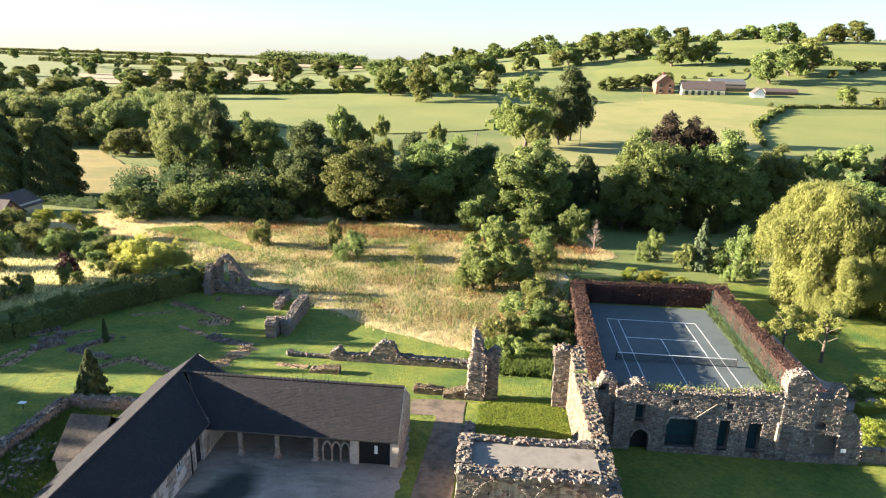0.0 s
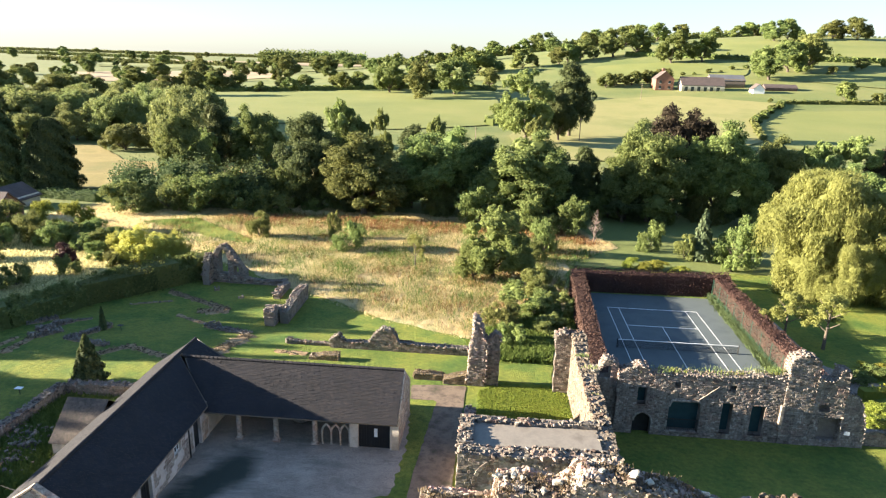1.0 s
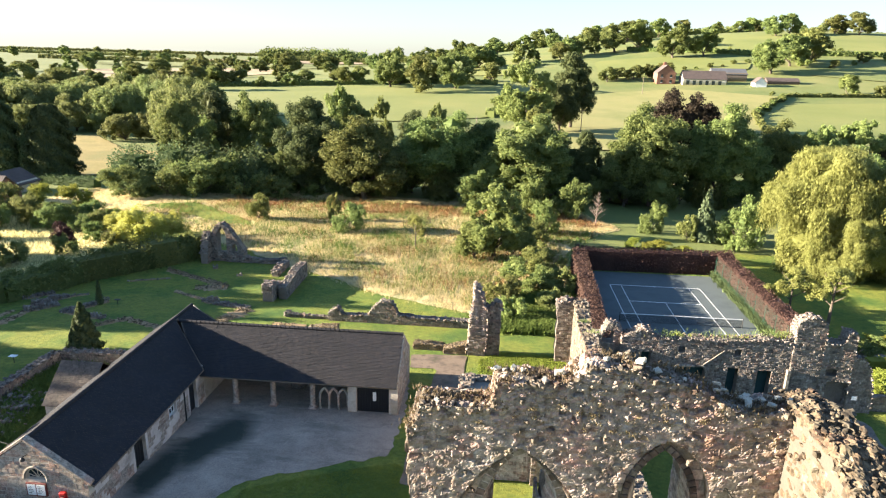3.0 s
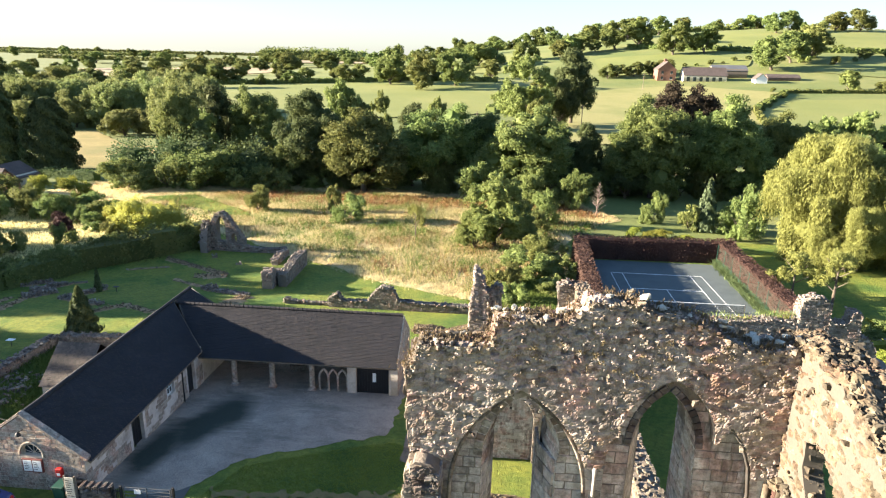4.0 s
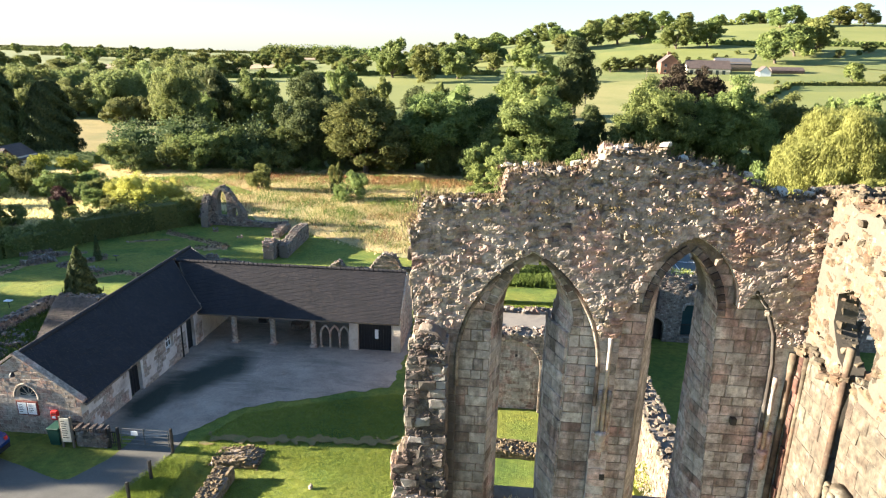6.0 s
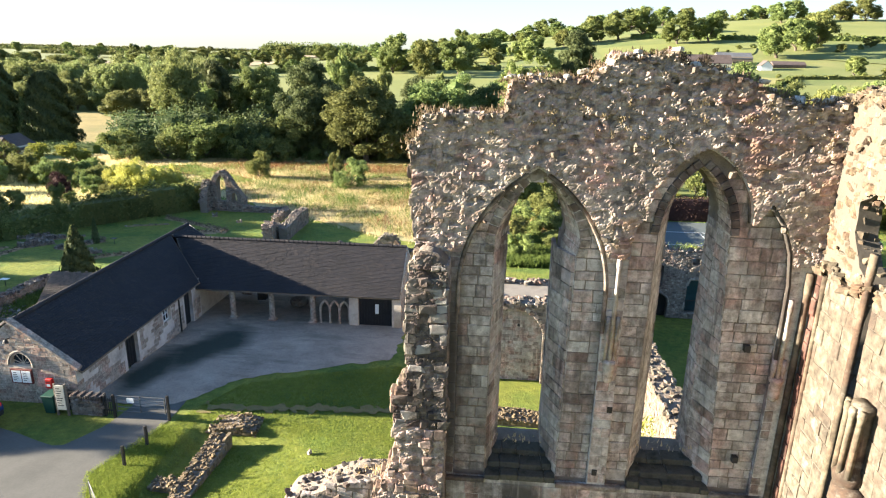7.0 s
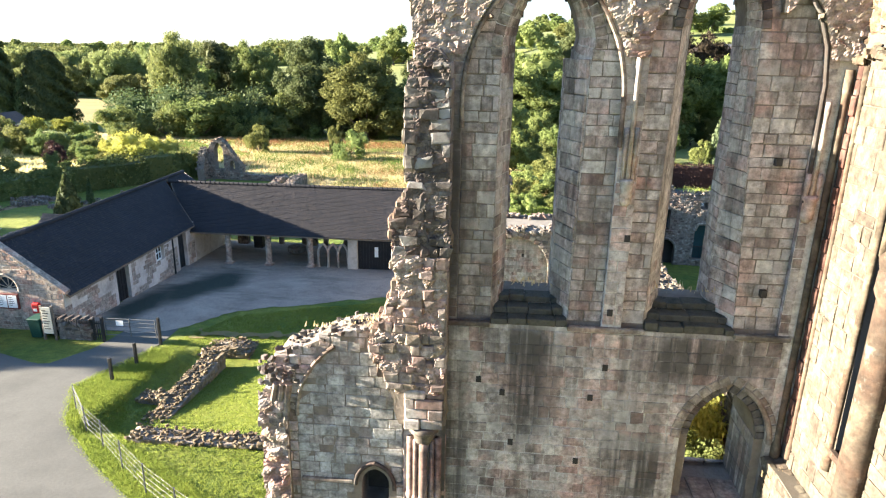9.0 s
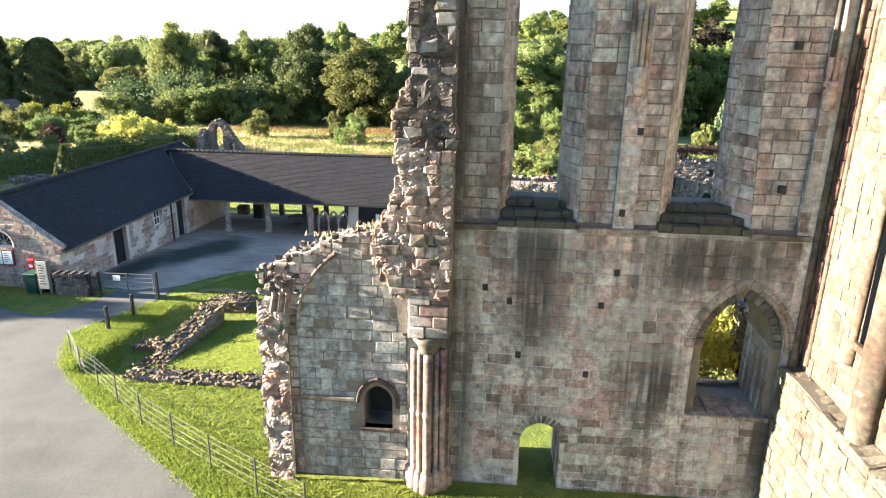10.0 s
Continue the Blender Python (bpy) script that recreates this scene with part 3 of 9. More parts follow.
def lay(pile, outline, holes, origin, u, n, z0, z1, h=(0.24, 0.34), length=(0.35, 0.7), proud=(0.0, 0.03), chamfer=0.015, jit=0.006, joint=0.012, gap=0.0, back=0.12, make=None, keep=None):
    """Courses of stone on the face of a wall, clear of its openings. u runs along the wall, n out of it."""
    o, u, n, up = np.array(origin, float), np.array(u, float), np.array(n, float), np.array((0, 0, 1.0))
    for z, dz in courses(z0, z1, *h):
        for s, e in free_spans(outline, holes, z + dz / 2):
            x = s
            while x < e - 0.03:
                w = float(rng.uniform(*length))
                if e - (x + w) < length[0] * 0.6:
                    w = e - x
                if w > 0.06 and rng.random() >= gap:
                    c = o + u * (x + w / 2) + up * (z + dz / 2)
                    if keep is None or keep(x + w / 2, z + dz / 2):
                        pr = float(rng.uniform(*proud))
                        if make is not None and make(c, u, n, w - joint, dz - joint, back, pr):
                            pass
                        else:
                            pile.block(c, u, up, n, w - joint, dz - joint, back, pr, min(chamfer, w * 0.3), jit)
                x += w


def ragged(pts, step=0.25, amp=0.12, seed=0.0):
    """An outline broken up between its given corners."""
    ring = []
    for i, ((a, p), (b, q)) in enumerate(zip(pts, pts[1:] + pts[:1])):
        d = math.hypot(b - a, q - p)
        k = max(1, int(d / step))
        for j in range(k):
            t = j / k
            w = 0.0 if (p < 5 and q < 5) else amp
            nx = noise.noise((a + (b - a) * t, p + (q - p) * t, seed)) + 0.6 * noise.noise((3.1 * (a + (b - a) * t), 3.1 * (p + (q - p) * t), seed + 5))
            nz = noise.noise((a + (b - a) * t, p + (q - p) * t, seed + 9)) + 0.6 * noise.noise((3.1 * (a + (b - a) * t), 3.1 * (p + (q - p) * t), seed + 15))
            ring.append((a + (b - a) * t + nx * w, p + (q - p) * t + nz * w))
    return ring


def crest(pile, line, thick, across, size=(0.12, 0.3), rows=None, rise=0.06):
    """Loose stones along the broken top of a wall. line: points on the wall's centre; across: unit vector of its thickness."""
    ax = np.array(across, float)
    for a, b in zip(line, line[1:]):
        a, b = np.array(a, float), np.array(b, float)
        d = np.linalg.norm(b - a)
        k = max(1, int(d / (size[0] * 1.5)))
        for i in range(k):
            for w in np.arange(-thick / 2, thick / 2 + 0.01, (size[0] + size[1]) * 0.8):
                s = float(rng.uniform(*size))
                c = a + (b - a) * (i + rng.random()) / k + ax * (w + rng.normal(0, 0.05))
                pile.rock((c[0], c[1], c[2] + rng.uniform(-0.5, 1.0) * rise), s * rng.uniform(0.9, 1.6), s, s * rng.uniform(0.5, 0.9))


def cells(u, v, seed):
    """Nearest and second nearest seed of a jittered lattice, and the nearest one's own number between 0 and 1."""
    def hash_(i, j, k):
        h = np.sin(i * 127.1 + j * 311.7 + k * 74.7 + seed * 13.3) * 43758.5453
        return h - np.floor(h)
    iu, iv = np.floor(u), np.floor(v)
    f1, f2, own = np.full(u.shape, 9.0), np.full(u.shape, 9.0), np.zeros(u.shape)
    for a in (-1, 0, 1):
        for b in (-1, 0, 1):
            ci, cj = iu + a, iv + b
            d = np.maximum(np.abs(u - ci - 0.15 - 0.7 * hash_(ci, cj, 1)), np.abs(v - cj - 0.2 - 0.6 * hash_(ci, cj, 2)) * 1.1)
            near = d < f1
            f2 = np.where(near, f1, np.minimum(f2, d))
            own = np.where(near, hash_(ci, cj, 3), own)
            f1 = np.where(near, d, f1)
    return f1, f2, own


def rough_face(name, rim, holes, origin, u, n, z0, z1, material, parent, step=0.045, cell=(0.27, 0.15), depth=0.11, seed=1.0, label="", calm=None):
    """A face of broken rubble: packed stones of uneven depth with open joints."""
    o, u, n = np.array(origin, float), np.array(u, float), np.array(n, float)
    us = [p[0] for p in rim]
    gu, gv = np.arange(min(us) - step, max(us) + step, step), np.arange(z0, z1 + step, step)
    uu, vv = np.meshgrid(gu, gv)
    wob = np.vectorize(lambda a, b: noise.noise((a * 2.2, b * 2.2, seed)))(uu, vv)
    mid = np.vectorize(lambda a, b: noise.noise((a * 4.5, b * 4.5, seed + 2)))(uu, vv)
    f1, f2, own = cells((uu + 0.2 * wob + 0.03 * mid) / cell[0], (vv + 0.12 * wob + 0.03 * mid) / cell[1], seed)
    big = np.vectorize(lambda a, b: noise.noise((a * 0.7, b * 0.9, seed + 4)))(uu, vv)
    lift = np.clip((f2 - f1) * 3.6, 0, 1) ** 0.35
    hgt = (own - 0.35) * depth * 1.3 * lift + 0.012 * lift + 0.06 * big + 0.018 * mid - 0.022 * (1 - lift) - 0.07 * (own < 0.07) * lift + rng.normal(0, 0.005, uu.shape)
    if calm:
        hgt = hgt * np.clip((vv - calm[0]) / (calm[1] - calm[0]), 0.4, 1.0) * 1.5
    inside = np.zeros(uu.shape, bool)
    for j, v in enumerate(gv):
        for s, e in free_spans(rim, holes, float(v)):
            inside[j] |= (gu >= s) & (gu <= e)
    pts = o + uu[..., None] * u + hgt[..., None] * n
    pts[..., 2] += vv
    idx = np.arange(uu.size).reshape(uu.shape)
    ok = inside[:-1, :-1] & inside[1:, :-1] & inside[:-1, 1:] & inside[1:, 1:]
    quads = np.stack([idx[:-1, :-1], idx[:-1, 1:], idx[1:, 1:], idx[1:, :-1]], -1)[ok]
    tone = own[:-1, :-1][ok]
    used = np.unique(quads)
    remap = np.full(uu.size, -1)
    remap[used] = np.arange(len(used))
    ob = link(name, pts.reshape(-1, 3)[used], remap[quads], material, parent, label)
    att = ob.data.attributes.new("tone", "FLOAT", "FACE")
    att.data.foreach_set("value", tone.astype(np.float32))
    return tagged(ob, kind="stuff")


def rough_top(name, profile, across, along_x, material, parent, step=0.04, cell=(0.2, 0.17), depth=0.1, seed=1.0, fall=0.0):
    """The broken top of a wall: packed stones in lumps, following a profile of (way along, height)."""
    us = [p[0] for p in profile]
    gu, gw = np.arange(min(us), max(us) + step, step), np.arange(across[0], across[1] + step, step)
    uu, ww = np.meshgrid(gu, gw)
    wob = np.vectorize(lambda a, b: noise.noise((a * 2.0, b * 2.0, seed)))(uu, ww)
    big = np.vectorize(lambda a, b: noise.noise((a * 0.9, b * 1.2, seed + 4)))(uu, ww)
    f1, f2, own = cells((uu + 0.15 * wob) / cell[0], (ww + 0.15 * wob) / cell[1], seed)
    lift = np.clip((f2 - f1) * 3.6, 0, 1) ** 0.35
    edge = np.minimum(ww - across[0], across[1] - ww)
    order = np.argsort(us)
    top = np.interp(uu + 0.12 * (own - 0.5), np.array(us)[order], np.array([p[1] for p in profile])[order])
    z = top + (own - 0.4) * depth * lift - 0.05 * (1 - lift) + 0.16 * big + 0.05 * wob - 0.9 * np.clip(0.2 - edge, 0, 1) - fall * np.clip((ww - across[0]) / (across[1] - across[0]) - 0.35, 0, 1) + rng.normal(0, 0.012, uu.shape)
    if along_x:
        pts = np.stack([uu, ww, z], -1)
    else:
        pts = np.stack([ww, uu, z], -1)
    idx = np.arange(uu.size).reshape(uu.shape)
    quads = np.stack([idx[:-1, :-1], idx[:-1, 1:], idx[1:, 1:], idx[1:, :-1]], -1).reshape(-1, 4)
    ob = link(name, pts.reshape(-1, 3), quads if along_x else quads[:, ::-1], material, parent)
    att = ob.data.attributes.new("tone", "FLOAT", "FACE")
    att.data.foreach_set("value", own[:-1, :-1].reshape(-1).astype(np.float32))
    return tagged(ob, kind="stuff")


def poly_dist(ring, x, y):
    """Signed distance to an outline, positive inside."""
    best, inside = 1e9, False
    for (a, p), (b, q) in zip(ring, ring[1:] + ring[:1]):
        dx, dy = b - a, q - p
        t = max(0.0, min(1.0, ((x - a) * dx + (y - p) * dy) / (dx * dx + dy * dy + 1e-12)))
        best = min(best, math.hypot(x - a - t * dx, y - p - t * dy))
        if (p > y) != (q > y) and x < a + (y - p) / (q - p) * dx:
            inside = not inside
    return best if inside else -best


def drape(name, ring, res, lift, material, label, category, wave=0.25, parent=None, freq=0.5):
    """A sheet that follows the ground, cut along an uneven outline."""
    xs, ys = [p[0] for p in ring], [p[1] for p in ring]
    x0, y0 = min(xs) - 1.5 * res, min(ys) - 1.5 * res
    nx, ny = int((max(xs) - x0) / res) + 3, int((max(ys) - y0) / res) + 3
    val = {}
    for i in range(nx):
        for j in range(ny):
            x, y = x0 + i * res, y0 + j * res
            val[i, j] = poly_dist(ring, x, y) + wave * (noise.noise((x * freq, y * freq, 3)) + 0.5 * noise.noise((x * freq * 3, y * freq * 3, 8)))
    verts, faces, seen = [], [], {}

    def vert(key, x, y):
        if key not in seen:
            seen[key] = len(verts)
            verts.append((x, y, ground_z(x, y) + lift))
        return seen[key]

    for i in range(nx - 1):
        for j in range(ny - 1):
            cs = [(i, j), (i + 1, j), (i + 1, j + 1), (i, j + 1)]
            if max(val[c] for c in cs) <= 0:
                continue
            poly = []
            for c, d in zip(cs, cs[1:] + cs[:1]):
                if val[c] > 0:
                    poly.append(vert(c, x0 + c[0] * res, y0 + c[1] * res))
                if (val[c] > 0) != (val[d] > 0):
                    t = val[c] / (val[c] - val[d])
                    key = (min(c, d), max(c, d))
                    poly.append(vert(key, x0 + (c[0] + (d[0] - c[0]) * t) * res, y0 + (c[1] + (d[1] - c[1]) * t) * res))
            if len(poly) > 2:
                faces.append(tuple(poly))
    ob = link(name, verts, faces, material, parent, smooth=True)
    return tagged(ob, label, category, kind="structure")


# ---- plants ----


def leaf_cloud(pts, nrm, size, droop=0.0, aspect=1.0, slim=False):
    """One small quad leaf at every point."""
    k = len(pts)
    n = nrm + rng.normal(0, 0.55, (k, 3))
    n /= np.linalg.norm(n, axis=1, keepdims=True) + 1e-9
    ref = rng.normal(0, 1, (k, 3))
    if droop:
        ref = ref * (1 - droop) + np.array((0, 0, -1.0)) * droop * 3
    u = np.cross(n, ref)
    u /= np.linalg.norm(u, axis=1, keepdims=True) + 1e-9
    w = np.cross(n, u)
    s = (size * rng.uniform(0.6, 1.35, k))[:, None]
    a, b = u * s * 0.5, w * s * 0.5 * aspect
    if slim:
        return np.stack([pts - b - a * 0.8, pts - b + a * 0.8, pts + b], 1).reshape(-1, 3), np.arange(3 * k).reshape(-1, 3)
    v = np.stack([pts - b, pts + a * 0.9 - b * 0.1, pts + b, pts - a * 0.9 + b * 0.1], 1).reshape(-1, 3)
    f = np.arange(4 * k).reshape(-1, 4)
    return v, f


def crown_points(height, radius, count, base=0.25, lumps=34, top=0.75, flat=1.0, seed=1, droop=0.0):
    """Points over a crown of boughs, each bough a cluster of leafy clumps, with their outward ways."""
    r = np.random.default_rng(seed)
    nb = max(10, lumps // 6)
    d = r.normal(0, 1, (nb * 3, 3))
    d /= np.linalg.norm(d, axis=1, keepdims=True)
    d = d[d[:, 2] > -0.93][:nb]
    d[:, :2] *= (1 / np.maximum(0.45, np.sqrt(1 - np.minimum(d[:, 2], 0) ** 2)) ** 0.8)[:, None]
    half = height * (1 - base) / 2
    mid = np.array((0, 0, height * base + half * (1.12 - 0.16 * top)))
    wide = np.array((radius * 0.68, radius * 0.68, half * 0.78))
    bough = mid + d * wide * r.uniform(0.62, 1.03, (len(d), 1))
    br = radius * r.uniform(0.24, 0.42, len(d)) * min(flat, 1.2)
    each = max(9, int(lumps / nb * 2.2))
    e = r.normal(0, 1, (len(d), each, 3)) + d[:, None, :] * 0.9
    e /= np.linalg.norm(e, axis=2, keepdims=True)
    cs = (bough[:, None, :] + e * (br[:, None] * r.uniform(0.55, 1.0, (len(d), each)))[..., None]).reshape(-1, 3)
    rs = (br[:, None] * r.uniform(0.22, 0.42, (len(d), each))).reshape(-1)
    w = rs ** 2 / np.sum(rs ** 2)
    pick = r.choice(len(cs), count, p=w)
    n = r.normal(0, 1, (count, 3))
    n[:, 2] = n[:, 2] * 0.85 + 0.25
    n /= np.linalg.norm(n, axis=1, keepdims=True)
    p = cs[pick] + n * (rs[pick] * r.uniform(0.45, 1.2, count))[:, None]
    if droop > 0.5:
        p[:, 2] -= r.uniform(0, 1, count) ** 1.5 * height * 0.2
    p[:, 2] = np.where(p[:, 2] < height * base * 0.5, height * base * 0.5 + r.uniform(0, 0.12, count) * height, p[:, 2])
    k = radius / np.percentile(np.hypot(p[:, 0], p[:, 1]), 96)
    kz = height / np.percentile(p[:, 2], 99.8)
    p *= (k, k, kz)
    return p, n, bough * (k, k, kz), br * min(k, kz)


def core_mesh(cs, rs, k=0.78):
    bm = bmesh.new()
    for c, r in zip(cs, rs):
        m = bmesh.ops.create_icosphere(bm, subdivisions=1, radius=r * k)
        bmesh.ops.translate(bm, verts=m["verts"], vec=c)
    v = np.array([x.co[:] for x in bm.verts])
    bm.verts.index_update()
    f = [tuple(q.index for q in x.verts) for x in bm.faces]
    bm.free()
    return v, f


def trunk_bm(height, radius, base, seed, thick=None):
    r = random.Random(seed)
    bm = bmesh.new()
    t = thick or height * 0.028
    fork = Vector((r.uniform(-.03, .03) * height, r.uniform(-.03, .03) * height, height * (base + 0.12)))
    rod(bm, (0, 0, -0.3), fork, t * 1.25, t * 0.8, 8)
    for i in range(6):
        a = i * 1.05 + r.uniform(-.3, .3)
        e = fork + Vector((math.cos(a) * radius * 0.55, math.sin(a) * radius * 0.55, height * r.uniform(0.15, 0.42)))
        rod(bm, fork - Vector((0, 0, 0.3)), e, t * 0.5, t * 0.15, 6)
    return bm


WIDE = {}


def tree_kind(name, label, category, mat, height=10.0, radius=4.0, count=5000, size=0.4, base=0.18, lumps=34, top=0.75, seed=1, flat=1.0, droop=0.0, aspect=1.5, core=0.6, limbs=False):
    """One tree or bush of a kind, at the origin; copies of it are scaled into place."""
    root = thing(name, label, category)
    WIDE[root] = radius
    stem = trunk_bm(height, radius, base, seed)
    if limbs:
        whole = part("trunk", rod(bmesh.new(), (0, 0, -0.3), (0, 0, height * 0.75), height * 0.03, height * 0.008, 8), M_bark, root)
        for i in range(7):
            a, z = i * 2.4, height * (0.32 + 0.06 * i)
            part("limb", rod(bmesh.new(), (0, 0, z), (math.cos(a) * radius * 0.6, math.sin(a) * radius * 0.6, z + height * 0.2), height * 0.011, height * 0.004, 6), M_bark, whole)
        stem.free()
    else:
        part("trunk", stem, M_bark, root)
    p, d, cs, rs = crown_points(height, radius, count, base, lumps, top, flat, seed, droop)
    v, f = leaf_cloud(p, d, size, droop, aspect, True)
    cv, cf = core_mesh(cs, rs, core)
    faces = f.tolist() + [tuple(i + len(v) for i in q) for q in cf]
    link("crown", np.concatenate([v, cv]), faces, mat, root)
    return root


def plant(kind, rows, spin=2.4, z=None, group=""):
    """Copies of a kind: x, y, height, radius. The kind's own size is 10 by 4 metres."""
    out = []
    for i, (x, y, h, r) in enumerate(rows):
        c = copy_thing(kind, pose(x, y, (ground_z(x, y) if z is None else z) - 0.1, 0, 0, math.degrees(spin * i + x)))
        c.scale = (r / WIDE[kind], r / WIDE[kind], h / 10.0)
        if group:
            tagged(c, group=group)
        out.append(c)
    return out


def conifer(name, label, mat, x, y, h, r, seed=1, count=2600, blunt=0.8, leaf=None):
    root = thing(name, label, "conifer", (x, y, ground_z(x, y) - 0.1))
    rr = np.random.default_rng(seed)
    t = rr.uniform(0, 1, count) ** 0.75
    a = rr.uniform(0, 2 * np.pi, count)
    prof = r * np.clip((1 - t) ** blunt * (0.82 + 0.18 * np.sin(a * 5 + t * 30)), 0.03, 1) * np.clip(t * 9 + 0.6, 0, 1)
    rad = prof * rr.uniform(0.7, 1.05, count)
    p = np.stack([np.cos(a) * rad, np.sin(a) * rad, 0.1 + t * h], 1)
    n = np.stack([np.cos(a), np.sin(a), 0.3 * np.ones(count)], 1)
    v, f = leaf_cloud(p, n, leaf or max(0.22, r * 0.16), 0.5, 1.6)
    bm = bmesh.new()
    rod(bm, (0, 0, -0.2), (0, 0, h * 0.9), r * 0.09, 0.02, 7)
    part("trunk", bm, M_bark, root)
    bm = bmesh.new()
    lathe(bm, 0, 0, [(0.7 * r * (1 - t) ** blunt, h * t) for t in (0.03, 0.2, 0.4, 0.6, 0.75, 0.88, 0.97)], 9)
    cv = np.array([q.co[:] for q in bm.verts])
    bm.verts.index_update()
    cf = [tuple(q.index + len(v) for q in fc.verts) for fc in bm.faces]
    bm.free()
    link("crown", np.concatenate([v, cv]), f.tolist() + cf, mat, root)
    return root


def hedge(name, label, line, width, height, mat, density=110, size=0.22, wild=0.12, foot=0.0, side=None):
    """A hedge along points in plan, clipped or wild; a dense body covered with leaves."""
    root = thing(name, label, "hedge", (line[0][0], line[0][1], ground_z(*line[0])))
    o = np.array(root.location[:])
    for (a, p), (b, q) in zip(line, line[1:]):
        pts, nrm, bm = [], [], bmesh.new()
        d = math.hypot(b - a, q - p)
        ux, uy = (b - a) / d, (q - p) / d
        k = int(d * density * (2 * height + width) / 6)
        s = rng.uniform(0, d, k)
        w = rng.uniform(-(height + width / 2), height + width / 2, k)
        for si, wi in zip(s, w):
            x, y = a + ux * si, p + uy * si
            bulge = 1 + wild * 2 * (noise.noise((x * 0.35, y * 0.35, 4)) + 0.5 * noise.noise((x * 1.1, y * 1.1, 6)))
            hh = height * bulge
            ww = width * (0.5 + 0.5 * bulge)
            if abs(wi) <= width / 2:
                off, zz, n = wi * ww / width, hh, (0, 0, 1)
            else:
                sg = 1 if wi > 0 else -1
                off, zz, n = sg * ww / 2, (abs(wi) - width / 2) * hh / height, (-uy * sg, ux * sg, 0.25)
            pts.append((x - uy * off, y + ux * off, ground_z(x, y) + foot + zz))
            nrm.append(n)
        m = Matrix.Translation((a, p, 0)) @ Matrix.Rotation(math.atan2(uy, ux), 4, "Z")
        n_seg = max(1, int(d / 2.5))
        for i in range(n_seg):
            gx = a + ux * d * (i + 0.5) / n_seg
            gy = p + uy * d * (i + 0.5) / n_seg
            bulge = 1 + wild * 2 * noise.noise((gx * 0.35, gy * 0.35, 4))
            box(bm, d * i / n_seg - 0.1, d * (i + 1) / n_seg + 0.1, -width * 0.42, width * 0.42, ground_z(gx, gy) - 0.2, ground_z(gx, gy) + foot + height * bulge * 0.9, m=m)
        pts = np.array(pts) + rng.normal(0, 0.5 * wild * height + 0.04, (len(pts), 3)) * np.array((0.6, 0.6, 0.6))
        v, f = leaf_cloud(pts, np.array(nrm, float), size, 0, 1.3)
        cv = np.array([q.co[:] for q in bm.verts])
        bm.verts.index_update()
        cf = [tuple(q.index + len(v) for q in fc.verts) for fc in bm.faces]
        bm.free()
        link("foliage", np.concatenate([v, cv]) - o, f.tolist() + cf, mat, root)
    return root


def tufts(name, label, category, ring, count, height, mat, spread=0.5, blades=5, seed=3, lump=0.35, width=0.06, keep=None):
    """Grass or stems over a stretch of ground."""
    r = np.random.default_rng(seed)
    xs, ys = [p[0] for p in ring], [p[1] for p in ring]
    pts = []
    while len(pts) < count:
        x, y = r.uniform(min(xs), max(xs)), r.uniform(min(ys), max(ys))
        if poly_dist(ring, x, y) > 0 and noise.noise((x * 0.16, y * 0.16, seed)) + r.uniform(-0.6, 0.6) > lump - 0.6 and (keep is None or keep(x, y)):
            pts.append((x, y, ground_z(x, y)))
    b = np.repeat(np.array(pts), blades, axis=0)
    k = len(b)
    b[:, :2] += r.normal(0, spread * 0.4, (k, 2))
    a = r.uniform(0, 2 * np.pi, k)
    h = height * r.uniform(0.45, 1.3, k)
    w = width * r.uniform(0.6, 1.4, k)
    side = np.stack([np.cos(a), np.sin(a), np.zeros(k)], 1) * w[:, None]
    lean = np.stack([r.normal(0, 0.6, k) * h, r.normal(0, 0.6, k) * h, h], 1)
    v = np.stack([b - side, b + side, b + lean], 1).reshape(-1, 3)
    f = np.arange(3 * k).reshape(-1, 3)
    return tagged(link(name, v, f, mat), label, category, kind="stuff")

# ---- ground ----
M_yard = surf("weedy_earth", [(0.05, 0.045, 0.03), (0.09, 0.08, 0.045), (0.06, 0.065, 0.03)], 0.8, 0.95, 0.05, 14.0, pos=True)
def sstep(a, b, v):
    t = min(1.0, max(0.0, (v - a) / (b - a)))
    return t * t * (3 - 2 * t)


def ramp(v, keys):
    if v <= keys[0][0]:
        return keys[0][1]
    for (a, p), (b, q) in zip(keys, keys[1:]):
        if v <= b:
            t = (v - a) / (b - a)
            return p + (q - p) * t
    return keys[-1][1]


SLOPE = [(-40, 4.4), (6, 4.25), (12, 4.05), (23, 2.95), (34, 2.2), (44, 1.75), (50, 1.5), (58, 0.7), (64, 0.0), (80, 0.0), (100, -0.2), (125, -1.0), (200, -0.5), (320, 0.0), (6000, 0.0)]


def ground_z(x, y):
    z = ramp(y, SLOPE)
    k = sstep(7.0, 12.0, x) * (1 - sstep(33.0, 40.0, x)) * sstep(47, 56, y) * (1 - sstep(84, 92, y))
    z = z * (1 - k) - 0.03 * k
    z -= 0.45 * sstep(-13.7, -12.6, x) * (1 - sstep(-11.0, -5.5, x)) * sstep(15.2, 16.6, y) * (1 - sstep(22.8, 24.6, y))
    return z + 62 * sstep(250, 800, y) * sstep(-350, 350, x)


def spread(lo, hi, near_lo, near_hi, step, grow):
    out = list(np.arange(near_lo, near_hi + 1e-6, step))
    d, v = step, near_hi
    while v < hi:
        d *= grow
        v += d
        out.append(v)
    d, v = step, near_lo
    while v > lo:
        d *= grow
        v -= d
        out.insert(0, v)
    return out


